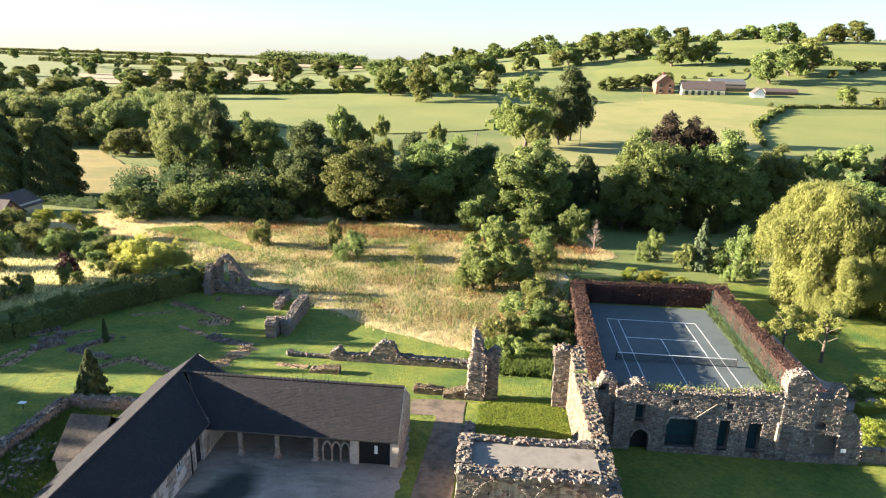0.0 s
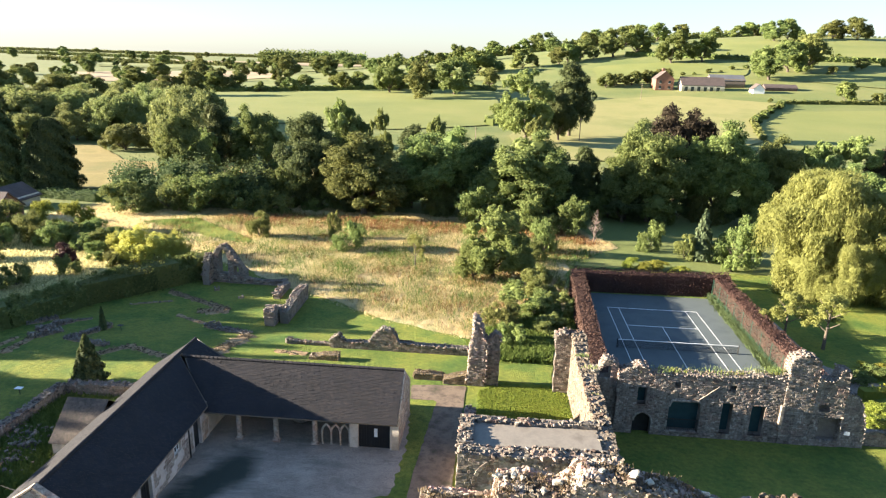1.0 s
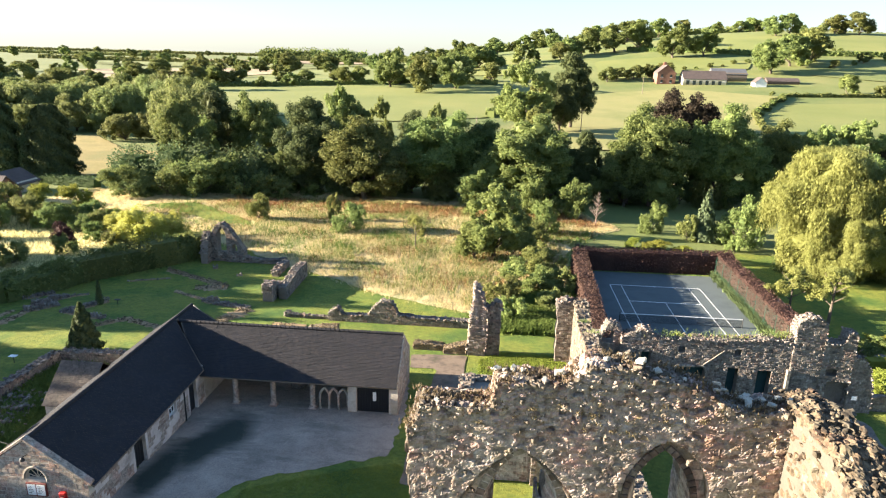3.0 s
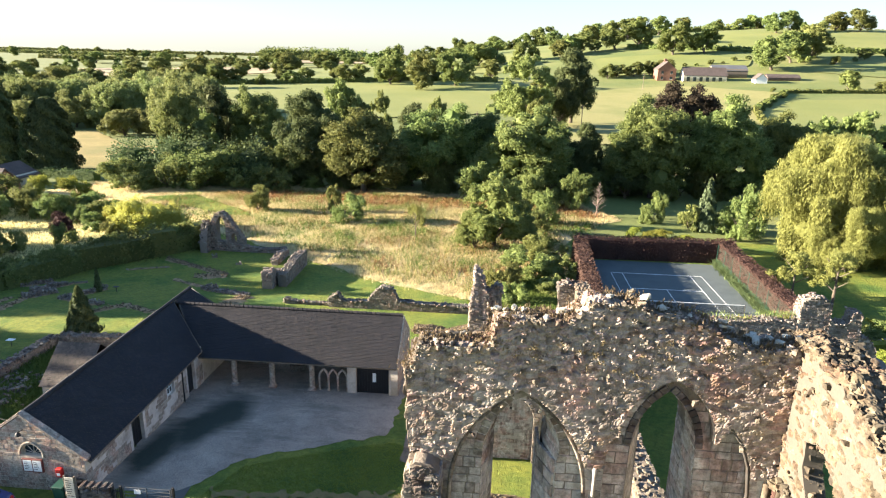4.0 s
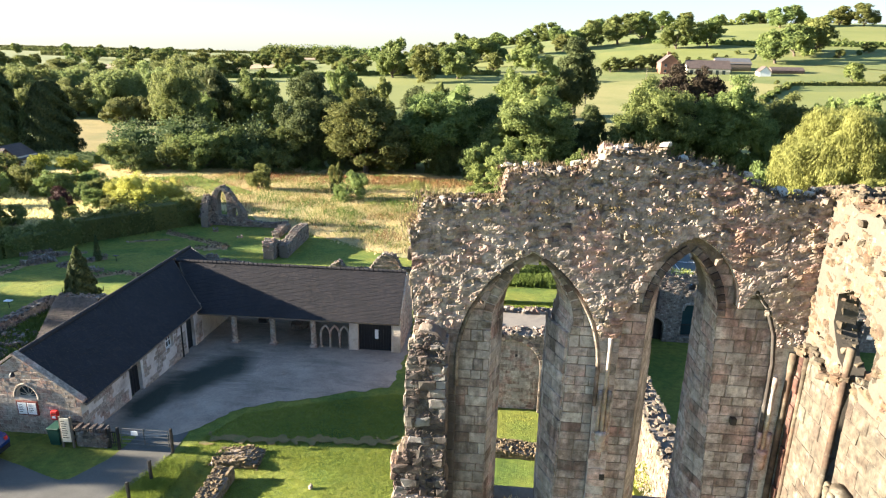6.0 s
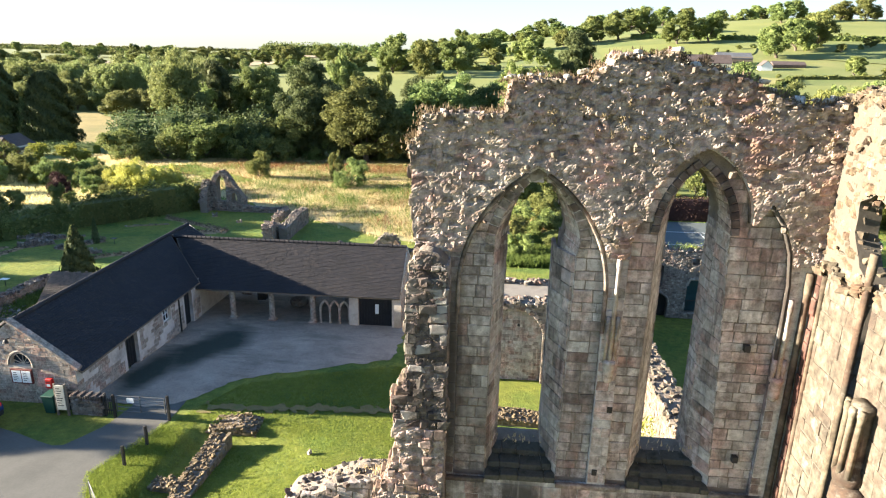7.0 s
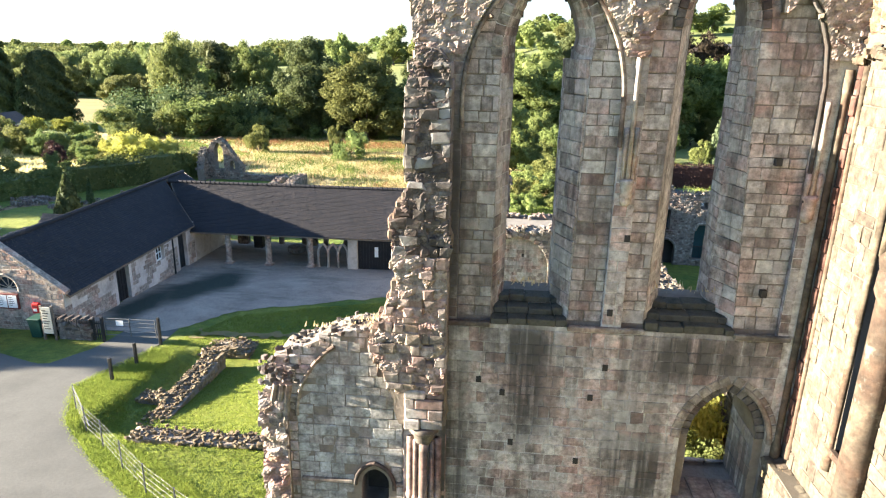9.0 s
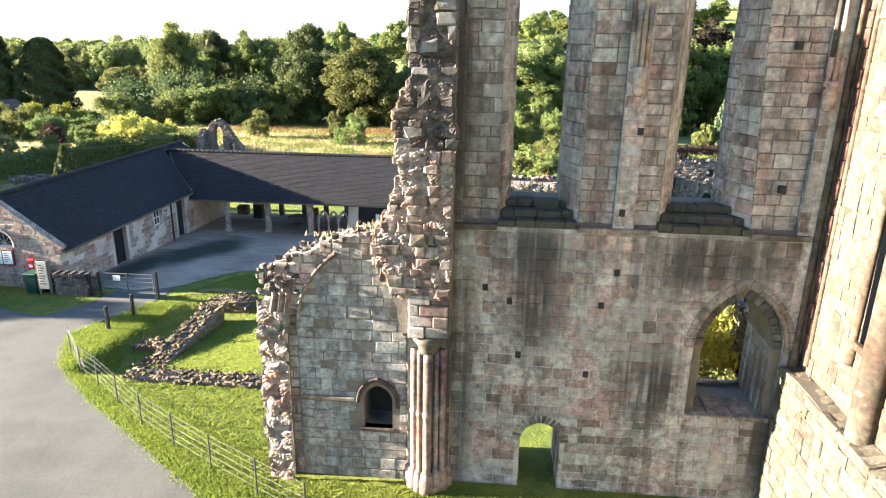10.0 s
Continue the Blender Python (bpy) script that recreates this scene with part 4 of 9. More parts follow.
def build_ground():
    gx = spread(-5200, 5200, -52, 52, 0.7, 1.07)
    gy = spread(-400, 6500, -10, 104, 0.7, 1.045)
    verts = [(x, y, ground_z(x, y)) for y in gy for x in gx]
    w = len(gx)
    faces = [(j * w + i, j * w + i + 1, (j + 1) * w + i + 1, (j + 1) * w + i) for j in range(len(gy) - 1) for i in range(w - 1)]
    ob = link("ground", verts, faces, M_lawn, smooth=True)
    ob.data.materials.append(M_grassland)
    far = [1 if (gy[j] > 92 or abs(gx[i]) > 60) else 0 for j in range(len(gy) - 1) for i in range(w - 1)]
    ob.data.polygons.foreach_set("material_index", far)
    tagged(ob, "mown lawns and pasture rolling out to the horizon", "ground", kind="structure")


build_ground()
MEADOW = [(-66, 99.5), (-82, 103), (-79, 119), (-58, 117.5), (-50, 128), (-20, 124), (0, 121), (16, 118), (22, 104), (13, 94), (11, 84), (9.5, 62), (3, 59.5), (-2.5, 63.5), (-13, 68), (-20.5, 73), (-28, 77.5), (-33.5, 82), (-45, 88), (-54, 94)]
drape("meadow", MEADOW, 1.0, 0.05, M_meadow, "unmown meadow of dry tall grass and rusty docks", "meadow", 0.9, freq=0.25)
drape("meadow_far", [(-100, 128), (-86, 134), (-62, 146), (-40, 152), (-40, 170), (-100, 168), (-128, 196), (-140, 190), (-128, 164)], 2.5, 0.2, M_gold, "dry rough pasture between dark woods", "meadow", 1.5, freq=0.1)
drape("meadow_left", [(-100, 62), (-68, 58), (-56, 68), (-45, 80), (-52, 92), (-58, 99), (-100, 100)], 1.0, 0.05, M_hay, "dry rough grass beside the yard hedge", "meadow", 0.9, freq=0.25)
COURTYARD = [(-19.9, 25.6), (-16.5, 25.2), (-14.9, 26.2), (-13.2, 29.1), (-9.3, 31.0), (-5.2, 33.2), (-4.9, 38.9), (-5.4, 44.8), (-20.2, 44.8), (-20.4, 38)]
MOWN = [(-62, 105.5), (-59.5, 108.2), (-53.5, 110.2), (-46, 103.6), (-39.5, 98.2), (-37.6, 95.4), (-40.5, 94.8), (-47.2, 98.0), (-55, 102.8)]
drape("mown_strip", MOWN, 0.8, 0.14, M_lawn, "mown green strip through the rough meadow", "grass", 0.4, freq=0.4)
drape("courtyard", COURTYARD, 0.4, 0.026, M_gravel, "grey-pink gravel yard between the barn wings", "gravel yard", 0.4, freq=1.6)
ROAD = [(-3.4, -6), (-5.8, 9.6), (-8.5, 11.7), (-11.4, 13.9), (-14.0, 16.3), (-15.6, 19.2), (-15.0, 22.0), (-14.7, 24.2), (-14.9, 26.4), (-17.3, 26.2), (-17.4, 23.3), (-18.3, 21.0), (-21, 22.0), (-30, 25), (-40, 27), (-40, 14), (-30, 2), (-24, -6)]
drape("road", ROAD, 0.45, 0.02, M_asphalt, "pale worn tarmac lane curving past a grass verge", "road", 0.06, freq=0.7)
drape("path", [(-4.05, 30), (-4.0, 36), (-3.3, 46.6), (-5.6, 46.4), (-5.8, 49.2), (-0.9, 49.6), (-1.0, 47), (-1.2, 36), (-1.4, 30)], 0.4, 0.035, M_path, "brown gravel path beside the ruined range", "path", 0.1, freq=0.9)
drape("yard_earth", [(-34.2, 29), (-34.2, 43.2), (-26.5, 43.2), (-26.5, 27)], 0.6, 0.04, M_yard, "rough brown ground in the walled yard", "earth", 0.2)
drape("court_surround", [(12.5, 45), (30.2, 45), (30.2, 54), (12.5, 54)], 0.5, 0.06, M_court, "dark tarmac apron behind the ruined hall", "tarmac", 0.05)
drape("bare_strip", [(-13.6, 25.2), (-11, 25.6), (-7, 26.0), (-2.4, 26.5), (-2.4, 27.1), (-7, 26.6), (-11, 26.2), (-13.6, 25.9)], 0.2, 0.05, M_earth, "bare brown earth strip across the lawn", "earth", 0.75, freq=2.3)
drape("garden_path", [(35.0, 55), (33.6, 62), (33.9, 74), (35.5, 74), (35.6, 62), (39.5, 55)], 0.5, 0.05, M_gravel, "gravel garden path outside the copper hedge", "path", 0.1)
drape("field", [(-200, 425), (-135, 490), (-61, 452), (-3, 440), (2, 385), (-2, 292), (-45, 262), (-79, 268), (-125, 285)], 9, 0.4, M_field, "pale green mown field below a hedgerow", "field", 2, freq=0.03)
drape("field", [(7, 262), (30, 330), (61, 398), (112, 418), (166, 392), (127, 330), (110, 272), (64, 205), (10, 200)], 9, 0.4, M_hay, "dry yellow-green sloping pasture below a farm", "field", 2, freq=0.03)
drape("field", [(124, 316), (159, 366), (330, 400), (330, 200), (118, 200), (112, 272)], 9, 0.4, M_field, "bright green field behind the garden trees", "field", 2, freq=0.03)
drape("field", [(-480, 720), (-350, 1000), (-208, 640), (-270, 565), (-349, 551)], 16, 0.6, M_stubble, "tan harvested stubble field far off", "field", 3, freq=0.02)
drape("field", [(70, 458), (79, 560), (139, 566), (194, 528), (178, 490), (124, 480)], 9, 0.5, M_field, "green paddock behind the farm", "field", 2, freq=0.03)
drape("field", [(118, 622), (172, 664), (276, 760), (520, 860), (560, 620), (300, 548), (262, 572), (206, 564)], 14, 0.6, M_field, "green hill field with a mown edge", "field", 2, freq=0.03)
drape("field", [(210, 470), (308, 545), (480, 600), (480, 430), (266, 440)], 12, 0.5, M_grassland, "green hillside pasture crossed by tree shadow", "field", 2, freq=0.03)
drape("field", [(-30, 500), (-30, 620), (12, 650), (40, 560), (10, 492)], 9, 0.5, M_field, "small green field between hedgerows", "field", 2, freq=0.03)
drape("field", [(-700, 1150), (-300, 1300), (-150, 1100), (-250, 900), (-600, 950)], 30, 1.0, M_field, "far green field in the plain", "field", 3, freq=0.02)
drape("field", [(-900, 1500), (-400, 1800), (-200, 1500), (-500, 1350)], 40, 1.5, M_stubble, "far tan field in the plain", "field", 3, freq=0.02)


def far_hills():
    """A low range beyond the plain, its aerial haze put into the colour."""
    verts, faces = [], []
    n = 90
    for i in range(n + 1):
        x = -7200 + 9000 * i / n
        h = 92 + 45 * noise.noise((x * 0.0006, 1.3, 0)) + 14 * noise.noise((x * 0.003, 2.3, 0))
        verts += [(x, 6200, -5), (x, 6300, max(12, h)), (x, 6800, -5)]
    for i in range(n):
        a = 3 * i
        faces += [(a, a + 3, a + 4, a + 1), (a + 1, a + 4, a + 5, a + 2)]
    tagged(link("backdrop_hills", verts, faces, M_haze, smooth=True), "low hills far beyond the plain, blue haze in their colour", "hills", kind="structure")


far_hills()

# ---- tennis court ----


def tennis_court():
    root = thing("tennis_court", "dark grey tarmac tennis court with white lines", "tennis court", (21.3, 63.2, 0), kind="structure", world=True)
    part("surface", boxed(13.3, 30.0, 53.0, 80.2, -0.4, 0.02), M_court, root)
    cx, ny = 21.3, 63.25
    lines = []
    for s in (-1, 1):
        lines.append((cx + s * 5.485 - 0.03, cx + s * 5.485 + 0.03, ny - 6.5, ny + 11.885))
        lines.append((cx + s * 4.115 - 0.03, cx + s * 4.115 + 0.03, ny - 6.5, ny + 11.885))
    lines += [(cx - 5.485, cx + 5.485, ny + 11.835, ny + 11.935), (cx - 4.115, cx + 4.115, ny + 6.35, ny + 6.45), (cx - 4.115, cx + 4.115, ny - 6.45, ny - 6.35), (cx - 0.03, cx + 0.03, ny - 6.4, ny + 6.4), (cx - 0.04, cx + 0.04, ny + 11.6, ny + 11.84)]
    for i, (a, b, c, d) in enumerate(lines):
        part("line", boxed(a, b, c, d, 0.0, 0.026 + 0.0005 * i), M_white, root)
    net = thing("tennis_net", "dark tennis net with a white top band between posts", "net", (cx, ny, 0.02), world=True)
    for s in (-1, 1):
        bm = rod(bmesh.new(), (cx + s * 6.4, ny, 0.0), (cx + s * 6.4, ny, 1.07), 0.05, n=10)
        part("post", bm, M_iron, net)
    bm = bmesh.new()
    for i in range(129):
        x = cx - 6.38 + 12.76 * i / 128
        box(bm, x - 0.008, x + 0.008, ny - 0.006, ny + 0.006, 0.05, 0.97)
    for i in range(12):
        z = 0.06 + i * 0.08
        box(bm, cx - 6.38, cx + 6.38, ny - 0.005, ny + 0.005, z - 0.008, z + 0.008)
    part("mesh", bm, M_black, net)
    part("band", boxed(cx - 6.38, cx + 6.38, ny - 0.025, ny + 0.025, 0.93, 1.0), M_white, net)


tennis_court()

# ---- the tall ruined wall ----
LIGHT_A, LIGHT_B = (1.02, 2.12, 11.04, 16.4, 17.9), (4.55, 5.64, 11.04, 17.0, 18.2)
FRONT_A, FRONT_B = (0.75, 2.46, 10.62, 16.3, 18.0), (4.12, 6.05, 10.62, 16.9, 18.35)
ARCH_A, ARCH_B = (0.0, 3.2, 10.6, 15.5, 18.2), (3.78, 6.95, 10.6, 15.4, 18.6)
DOOR = pointed(1.5, 2.46, 3.6, 5.35, 5.86, 8)
PORTAL = pointed(5.42, 6.92, 6.3, 8.0, 9.2, 8)
PORTAL_FRONT = pointed(5.2, 7.12, 6.3, 8.0, 9.45, 8)
TALL = [(-1.2, 3.6), (7.7, 3.6), (7.7, 19.75), (6.9, 19.7), (6.4, 19.72), (5.7, 19.95), (4.95, 20.25), (4.15, 20.3), (4.0, 20.5), (2.95, 20.48), (2.5, 19.98), (1.4, 20.05), (0.95, 19.95), (0.86, 19.35), (-0.75, 19.25), (-1.05, 18.6), (-1.0, 16.5), (-1.05, 14.8), (-1.1, 12.4), (-1.1, 9.0)]


def ruled(name, front, back, y0, y1, material, parent):
    """The splayed lining of an opening, from its wide outline to its narrow one."""
    n = len(front)
    verts = [(x, y0, z) for x, z in front] + [(x, y1, z) for x, z in back]
    return link(name, verts, [(i, (i + 1) % n, n + (i + 1) % n, n + i) for i in range(n)], material, parent)


UNIT, UNIT_PALE = [], []


def unit_blocks(material, into):
    for k in range(10):
        p = BLOCK.copy()
        c = 0.03
        p[:, 0] *= np.where(np.arange(12) >= 8, 0.5 - c, 0.5)
        p[:, 1] *= np.where(np.arange(12) >= 8, 0.5 - c * 1.6, 0.5)
        d = np.where(p[:, 2] < 0, -0.12, np.where(p[:, 2] > 0, 0.0, -0.016))
        v = np.stack([p[:, 0], d, p[:, 1]], 1)
        v[4:] += rng.normal(0, 1, (8, 3)) * (0.028, 0.004, 0.045)
        me = bpy.data.meshes.new("stone_block")
        me.from_pydata(v.tolist(), [], BLOCK_FACES)
        me.materials.append(material)
        into.append(me)


UNIT_BAY = []
unit_blocks(M_ashlar_one, UNIT)
unit_blocks(M_bay_one, UNIT_BAY)


def single_stones(parent, limit, units=UNIT):
    """Lays stones as parts of their own until the limit is reached."""
    inverse = parent.matrix_world.inverted()
    left = [limit]

    def make(c, u, n, w, h, back, proud):
        if left[0] <= 0:
            return False
        left[0] -= 1
        ob = new("stone", units[int(rng.integers(len(units)))])
        ob.parent, ob.matrix_parent_inverse = parent, inverse
        x, y, z = u * w, n, np.array((0, 0, h))
        o = c + n * proud
        ob.matrix_basis = Matrix(((x[0], y[0], z[0], o[0]), (x[1], y[1], z[1], o[1]), (x[2], y[2], z[2], o[2]), (0, 0, 0, 1)))
        return True

    return make


def hood(name, a, spring_drop, y, r, parent, lo=0.0, hi=1.0):
    """A moulded label round an arch head, from one share of its sweep to another."""
    x0, x1, z0, spring, apex = a
    ring = pointed(x0, x1, spring - spring_drop, spring, apex, 14)[1:] + [(x0, spring - spring_drop)]
    k0, k1 = int(lo * (len(ring) - 1)), int(hi * (len(ring) - 1))
    pts = [(p[0], y, p[1]) for p in ring[k0:k1 + 1]]
    bm = tube(bmesh.new(), pts, r, 8)
    return part(name, bm, M_dressed, parent, "pale moulded hood stone")


def main_wall():
    root = thing("ruined_church_wall", "tall roofless sandstone church wall with two lancet openings", "ruin", (3.2, 11.4, 4.0), world=True)
    rim = ragged(TALL, 0.22, 0.13, 2.0)
    a0 = pointed(*ARCH_A, 10)
    panel = [(6.95, 15.9), (6.86, 16.6), (6.64, 17.2), (6.32, 17.62)]
    b0 = [(3.62, 10.6), (6.95, 10.6), *panel, (6.06, 17.2)] + pointed(3.88, 5.98, 10.6, 17.2, 18.72, 10)[2:] + [(3.84, 17.22), (3.7, 17.05), (3.62, 16.6)]
    broken = lambda ring, by: [(x + by * min(1.0, max(0.0, (z - 16.0) / 0.7)) if x > 1.6 else x, z) for x, z in ring]
    a1, b1 = broken(pointed(*FRONT_A, 10), 0.16), [(4.12, 10.62), (6.05, 10.62)] + pointed(4.2, 5.66, 10.62, 16.9, 18.35, 10)[2:]
    a2, b2 = broken(pointed(*LIGHT_A, 10), 0.24), pointed(*LIGHT_B, 10)
    low_rim = [(x, z - 0.28) if z > 18.3 else (x, z) for x, z in rim]
    slab("front_face", low_rim, [a0, b0, DOOR, PORTAL_FRONT], 11.0, 11.14, M_joint, root)
    slab("core", low_rim, [a1, b1, DOOR, PORTAL], 11.14, 11.9, M_mortar, root)
    slab("back_face", [(x, z - 0.75) if z > 18.3 else (x, z) for x, z in rim], [a2, b2, DOOR, PORTAL], 11.9, 12.6, M_mortar, root)
    for f, b in ((a1, a2), (b1, b2)):
        ruled("window_splay", f, b, 11.143, 11.9, M_joint, root)
    ash = Pile()
    # lower wall, stone by stone
    low = [(-0.2, 3.8), (7.1, 3.8), (7.1, 10.55), (-0.2, 10.55)]
    lay(ash, low, [pointed(1.4, 2.56, 3.6, 5.35, 5.98, 8), pointed(5.1, 7.22, 6.25, 8.0, 9.58, 8)], (0, 11.0, 0), (1, 0, 0), (0, -1, 0), 3.85, 10.5, (0.19, 0.31), (0.22, 0.58), (0.012, 0.02), 0.009, 0.008, 0.021, make=single_stones(root, 300))
    # piers between and beside the arches
    up = [(-0.2, 10.7), (7.15, 10.7), (7.15, 16.6), (-0.2, 16.6)]
    lay(ash, up, [a0, b0], (0, 11.0, 0), (1, 0, 0), (0, -1, 0), 10.72, 16.5, (0.2, 0.31), (0.2, 0.46), (0.012, 0.02), 0.009, 0.008, 0.021)
    # recessed panels inside the arches
    for big, small in ((a0, a1), (b0, b1)):
        lay(ash, big, [small], (0, 11.14, 0), (1, 0, 0), (0, -1, 0), 10.72, 18.1, (0.2, 0.31), (0.22, 0.5), (0.012, 0.02), 0.009, 0.008, 0.021)
    # splayed jambs
    for (f0, f1, fz, fs, fa), (l0, l1, lz, ls, la) in ((FRONT_A, LIGHT_A), (FRONT_B, LIGHT_B)):
        for sg, xf, xb in ((1, f0, l0), (-1, f1, l1)):
            u = np.array((xb - xf, 0.757, 0.0))
            ln = float(np.linalg.norm(u))
            u = u / ln
            n = np.array((sg * u[1], -sg * u[0], 0.0))
            for z, h in courses(11.0, fs, 0.24, 0.34):
                cut = float(rng.uniform(0.35, 0.65)) * ln
                lean = -0.39 * (z + h / 2 - 10.62) / 6.28 if xf == 6.05 else 0.0
                u = np.array((xb - xf - lean, 0.757, 0.0))
                ln = float(np.linalg.norm(u))
                u = u / ln
                n = np.array((sg * u[1], -sg * u[0], 0.0))
                for s, e in ((0, cut), (cut, ln)):
                    ash.block(np.array((xf + lean, 11.143, z + h / 2)) + u * (s + e) / 2, u, np.array((0, 0, 1.0)), n, e - s - 0.012, h - 0.014, 0.08, float(rng.uniform(0, 0.02)), 0.014, 0.004)
    # stones of the splayed arch heads
    for f, b, spring in ((a1, a2, FRONT_A[3]), (b1, b2, FRONT_B[3])):
        for k in range(2, len(f) - 1):
            p0, p1, q0, q1 = (np.array((r[i][0], y, r[i][1])) for r, y, i in ((f, 11.143, k), (f, 11.143, k + 1), (b, 11.9, k), (b, 11.9, k + 1)))
            if min(p0[2], p1[2]) < spring - 0.3:
                continue
            m0, m1 = (p0 + p1) / 2, (q0 + q1) / 2
            d = m1 - m0
            ln = float(np.linalg.norm(d))
            d = d / ln
            t = p1 - p0
            w = float(np.linalg.norm(t + q1 - q0)) / 2
            t = t - d * np.dot(t, d)
            t /= np.linalg.norm(t)
            n = np.cross(d, t)
            if np.dot(n, np.array((sum(p[0] for p in f) / len(f), 11.4, spring)) - m0) < 0:
                n = -n
            cut = float(rng.uniform(0.35, 0.65)) * ln
            for s, e in ((0, cut), (cut, ln)):
                ash.block(m0 + d * (s + e) / 2, d, t, n, e - s - 0.012, w - 0.012, 0.06, float(rng.uniform(0, 0.02)), 0.014, 0.004)
    # straight reveals of the lights, the door and the portal
    for x, sg, y0, y1, z0, z1 in ((LIGHT_A[0], 1, 11.9, 12.6, 11.05, 16.4), (LIGHT_A[1], -1, 11.9, 12.6, 11.05, 16.3), (LIGHT_B[0], 1, 11.9, 12.6, 11.05, 17.0), (LIGHT_B[1], -1, 11.9, 12.6, 11.05, 17.0), (1.5, 1, 11.0, 12.6, 3.7, 5.4), (2.46, -1, 11.0, 12.6, 3.7, 5.4), (5.42, 1, 11.14, 12.6, 6.32, 8.05), (6.92, -1, 11.14, 12.6, 6.32, 8.05)):
        lay(ash, [(y0, z0), (y1, z0), (y1, z1), (y0, z1)], [], (x, 0, 0), (0, 1, 0), (sg, 0, 0), z0, z1, (0.22, 0.32), (0.3, 0.6), (0.006, 0.02), 0.012, 0.008, 0.014, back=0.06)
    for a, b in ((5.24, 5.75), (5.76, 6.3), (6.31, 7.08)):
        part("sill_stone", boxed(a, b, 10.985, 11.9, 6.22, 6.33 + 0.02 * math.sin(a * 7), 0.015), M_dressed, root)
    # back of the wall
    lay(ash, [(-1.0, 3.0), (7.6, 3.0), (7.6, 18.6), (-1.0, 18.6)], [a2, b2, DOOR, PORTAL], (0, 12.6, 0), (1, 0, 0), (0, 1, 0), 3.4, 18.4, (0.24, 0.36), (0.4, 0.8), (0.0, 0.03), 0.02, 0.006)
    ash.done("coursed_stones", M_ashlar, root, "squared pink-grey sandstone blocks in courses")
    # broken rubble over the arches and along the top
    rub = Pile()
    rough_face("rubble_face", rim, [pointed(-0.05, 3.25, 10, 15.5, 18.25, 10), b0], (0, 10.87, 0), (1, 0, 0), (0, -1, 0), 16.35, 20.8, M_rough, root, 0.03, (0.19, 0.105), 0.03, seed=3.0, label="broken rubble face of packed rough stones", calm=(16.8, 20.3))
    for _ in range(45):
        x, z = rng.uniform(-1.0, 7.4), rng.uniform(16.6, 20.3)
        if span_at(rim, z) and min(span_at(rim, z)) < x < max(span_at(rim, z)) and not (0.0 < x < 3.2 and z < 18.3 - 1.2 * abs(x - 1.6)) and not (3.6 < x < 7.0 and z < 18.7 - 1.0 * abs(x - 4.95)):
            s = rng.uniform(0.06, 0.14)
            rub.rock((x, 10.9 - rng.uniform(0, 0.05), z), s * rng.uniform(1.1, 2.0), s * 0.8, s * rng.uniform(0.5, 0.8), 0.1)
    laid = Pile()
    lump = lambda c, u, n, w, h, back, pr: laid.rock(tuple(c + n * (pr - 0.06)), w * 0.62, min(w, 0.16) * 0.7, h * 0.82, 0.12) is None
    for proud, gap in (((-0.03, 0.008), 0.4), ((0.0, 0.04), 0.9)):
        lay(laid, rim, [pointed(-0.05, 3.25, 10, 15.5, 18.25, 10), b0], (0, 10.86, 0), (1, 0, 0), (0, -1, 0), 16.45, 20.3, (0.09, 0.16), (0.11, 0.26), proud, 0.02, 0.014, 0.014, gap=gap, back=0.12, make=lump)
    laid.done("rubble_courses", M_rubble, root, "small roughly coursed stones in broken masonry")
    tops = [(x, z) for x, z in rim if z > 18.3]
    rough_top("broken_top", [(x, z - 0.05) for x, z in tops], (10.84, 12.65), True, M_rough, root, seed=6.0, fall=0.85)
    crest(rub, [(x, 11.25, z - 0.07) for x, z in tops], 0.8, (0, 1, 0), (0.06, 0.12), rise=0.03)
    for x, z in tops:
        for _ in range(1):
            s = rng.uniform(0.06, 0.14)
            rub.rock((x + rng.normal(0, 0.1), rng.uniform(10.92, 11.7), z - 0.03), s * rng.uniform(1.1, 1.9), s, s * 0.55, 0.2)
    ends = Pile()
    for z, h in courses(8.6, 18.7, 0.16, 0.3):
        edge = min(span_at(rim, z + h / 2), default=-1.05)
        for k in range(4):
            w = float(rng.uniform(0.25, 0.55))
            ends.block(np.array((edge + rng.normal(0, 0.04), 11.1 + 0.4 * k, z + h / 2)), np.array((0, 1.0, 0)), np.array((0, 0, 1.0)), np.array((-1.0, 0, 0)), 0.4, h - 0.02, 0.35, float(rng.uniform(-0.02, 0.05)), 0.03, 0.015)
    ends.done("course_ends", M_sunlit, root, "broken ends of coursed stones")
    lich = Pile()
    for _ in range(26):
        x = rng.choice((rng.uniform(5.0, 7.6), rng.uniform(-0.6, 2.4), rng.uniform(2.4, 5.2)), p=(0.6, 0.25, 0.15))
        zt = max((z for xx, z in tops if abs(xx - x) < 0.25), default=19.7)
        s = rng.uniform(0.07, 0.16)
        lich.rock((x, rng.uniform(10.95, 11.5), zt + 0.03), s * 1.6, s, s * 0.55)
    lich.done("lichened_stones", M_lichen, root, "pale lichen-covered coping stones")
    rub.done("broken_rubble", M_sunlit, root, "broken rubble core with projecting stones and lichen")
    # string course and sills
    for x0, x1 in ((-0.2, 0.75), (2.46, 4.12), (6.02, 7.2)):
        part("string_course", boxed(x0, x1, 10.9, 11.02, 10.54, 10.66, 0.02), M_dressed, root)
    hood("hood_mould", ARCH_A, 0.9, 10.98, 0.05, root, 0.0, 0.47)
    hood("hood_mould", ARCH_A, 0.6, 10.98, 0.05, root, 0.56, 1.0)
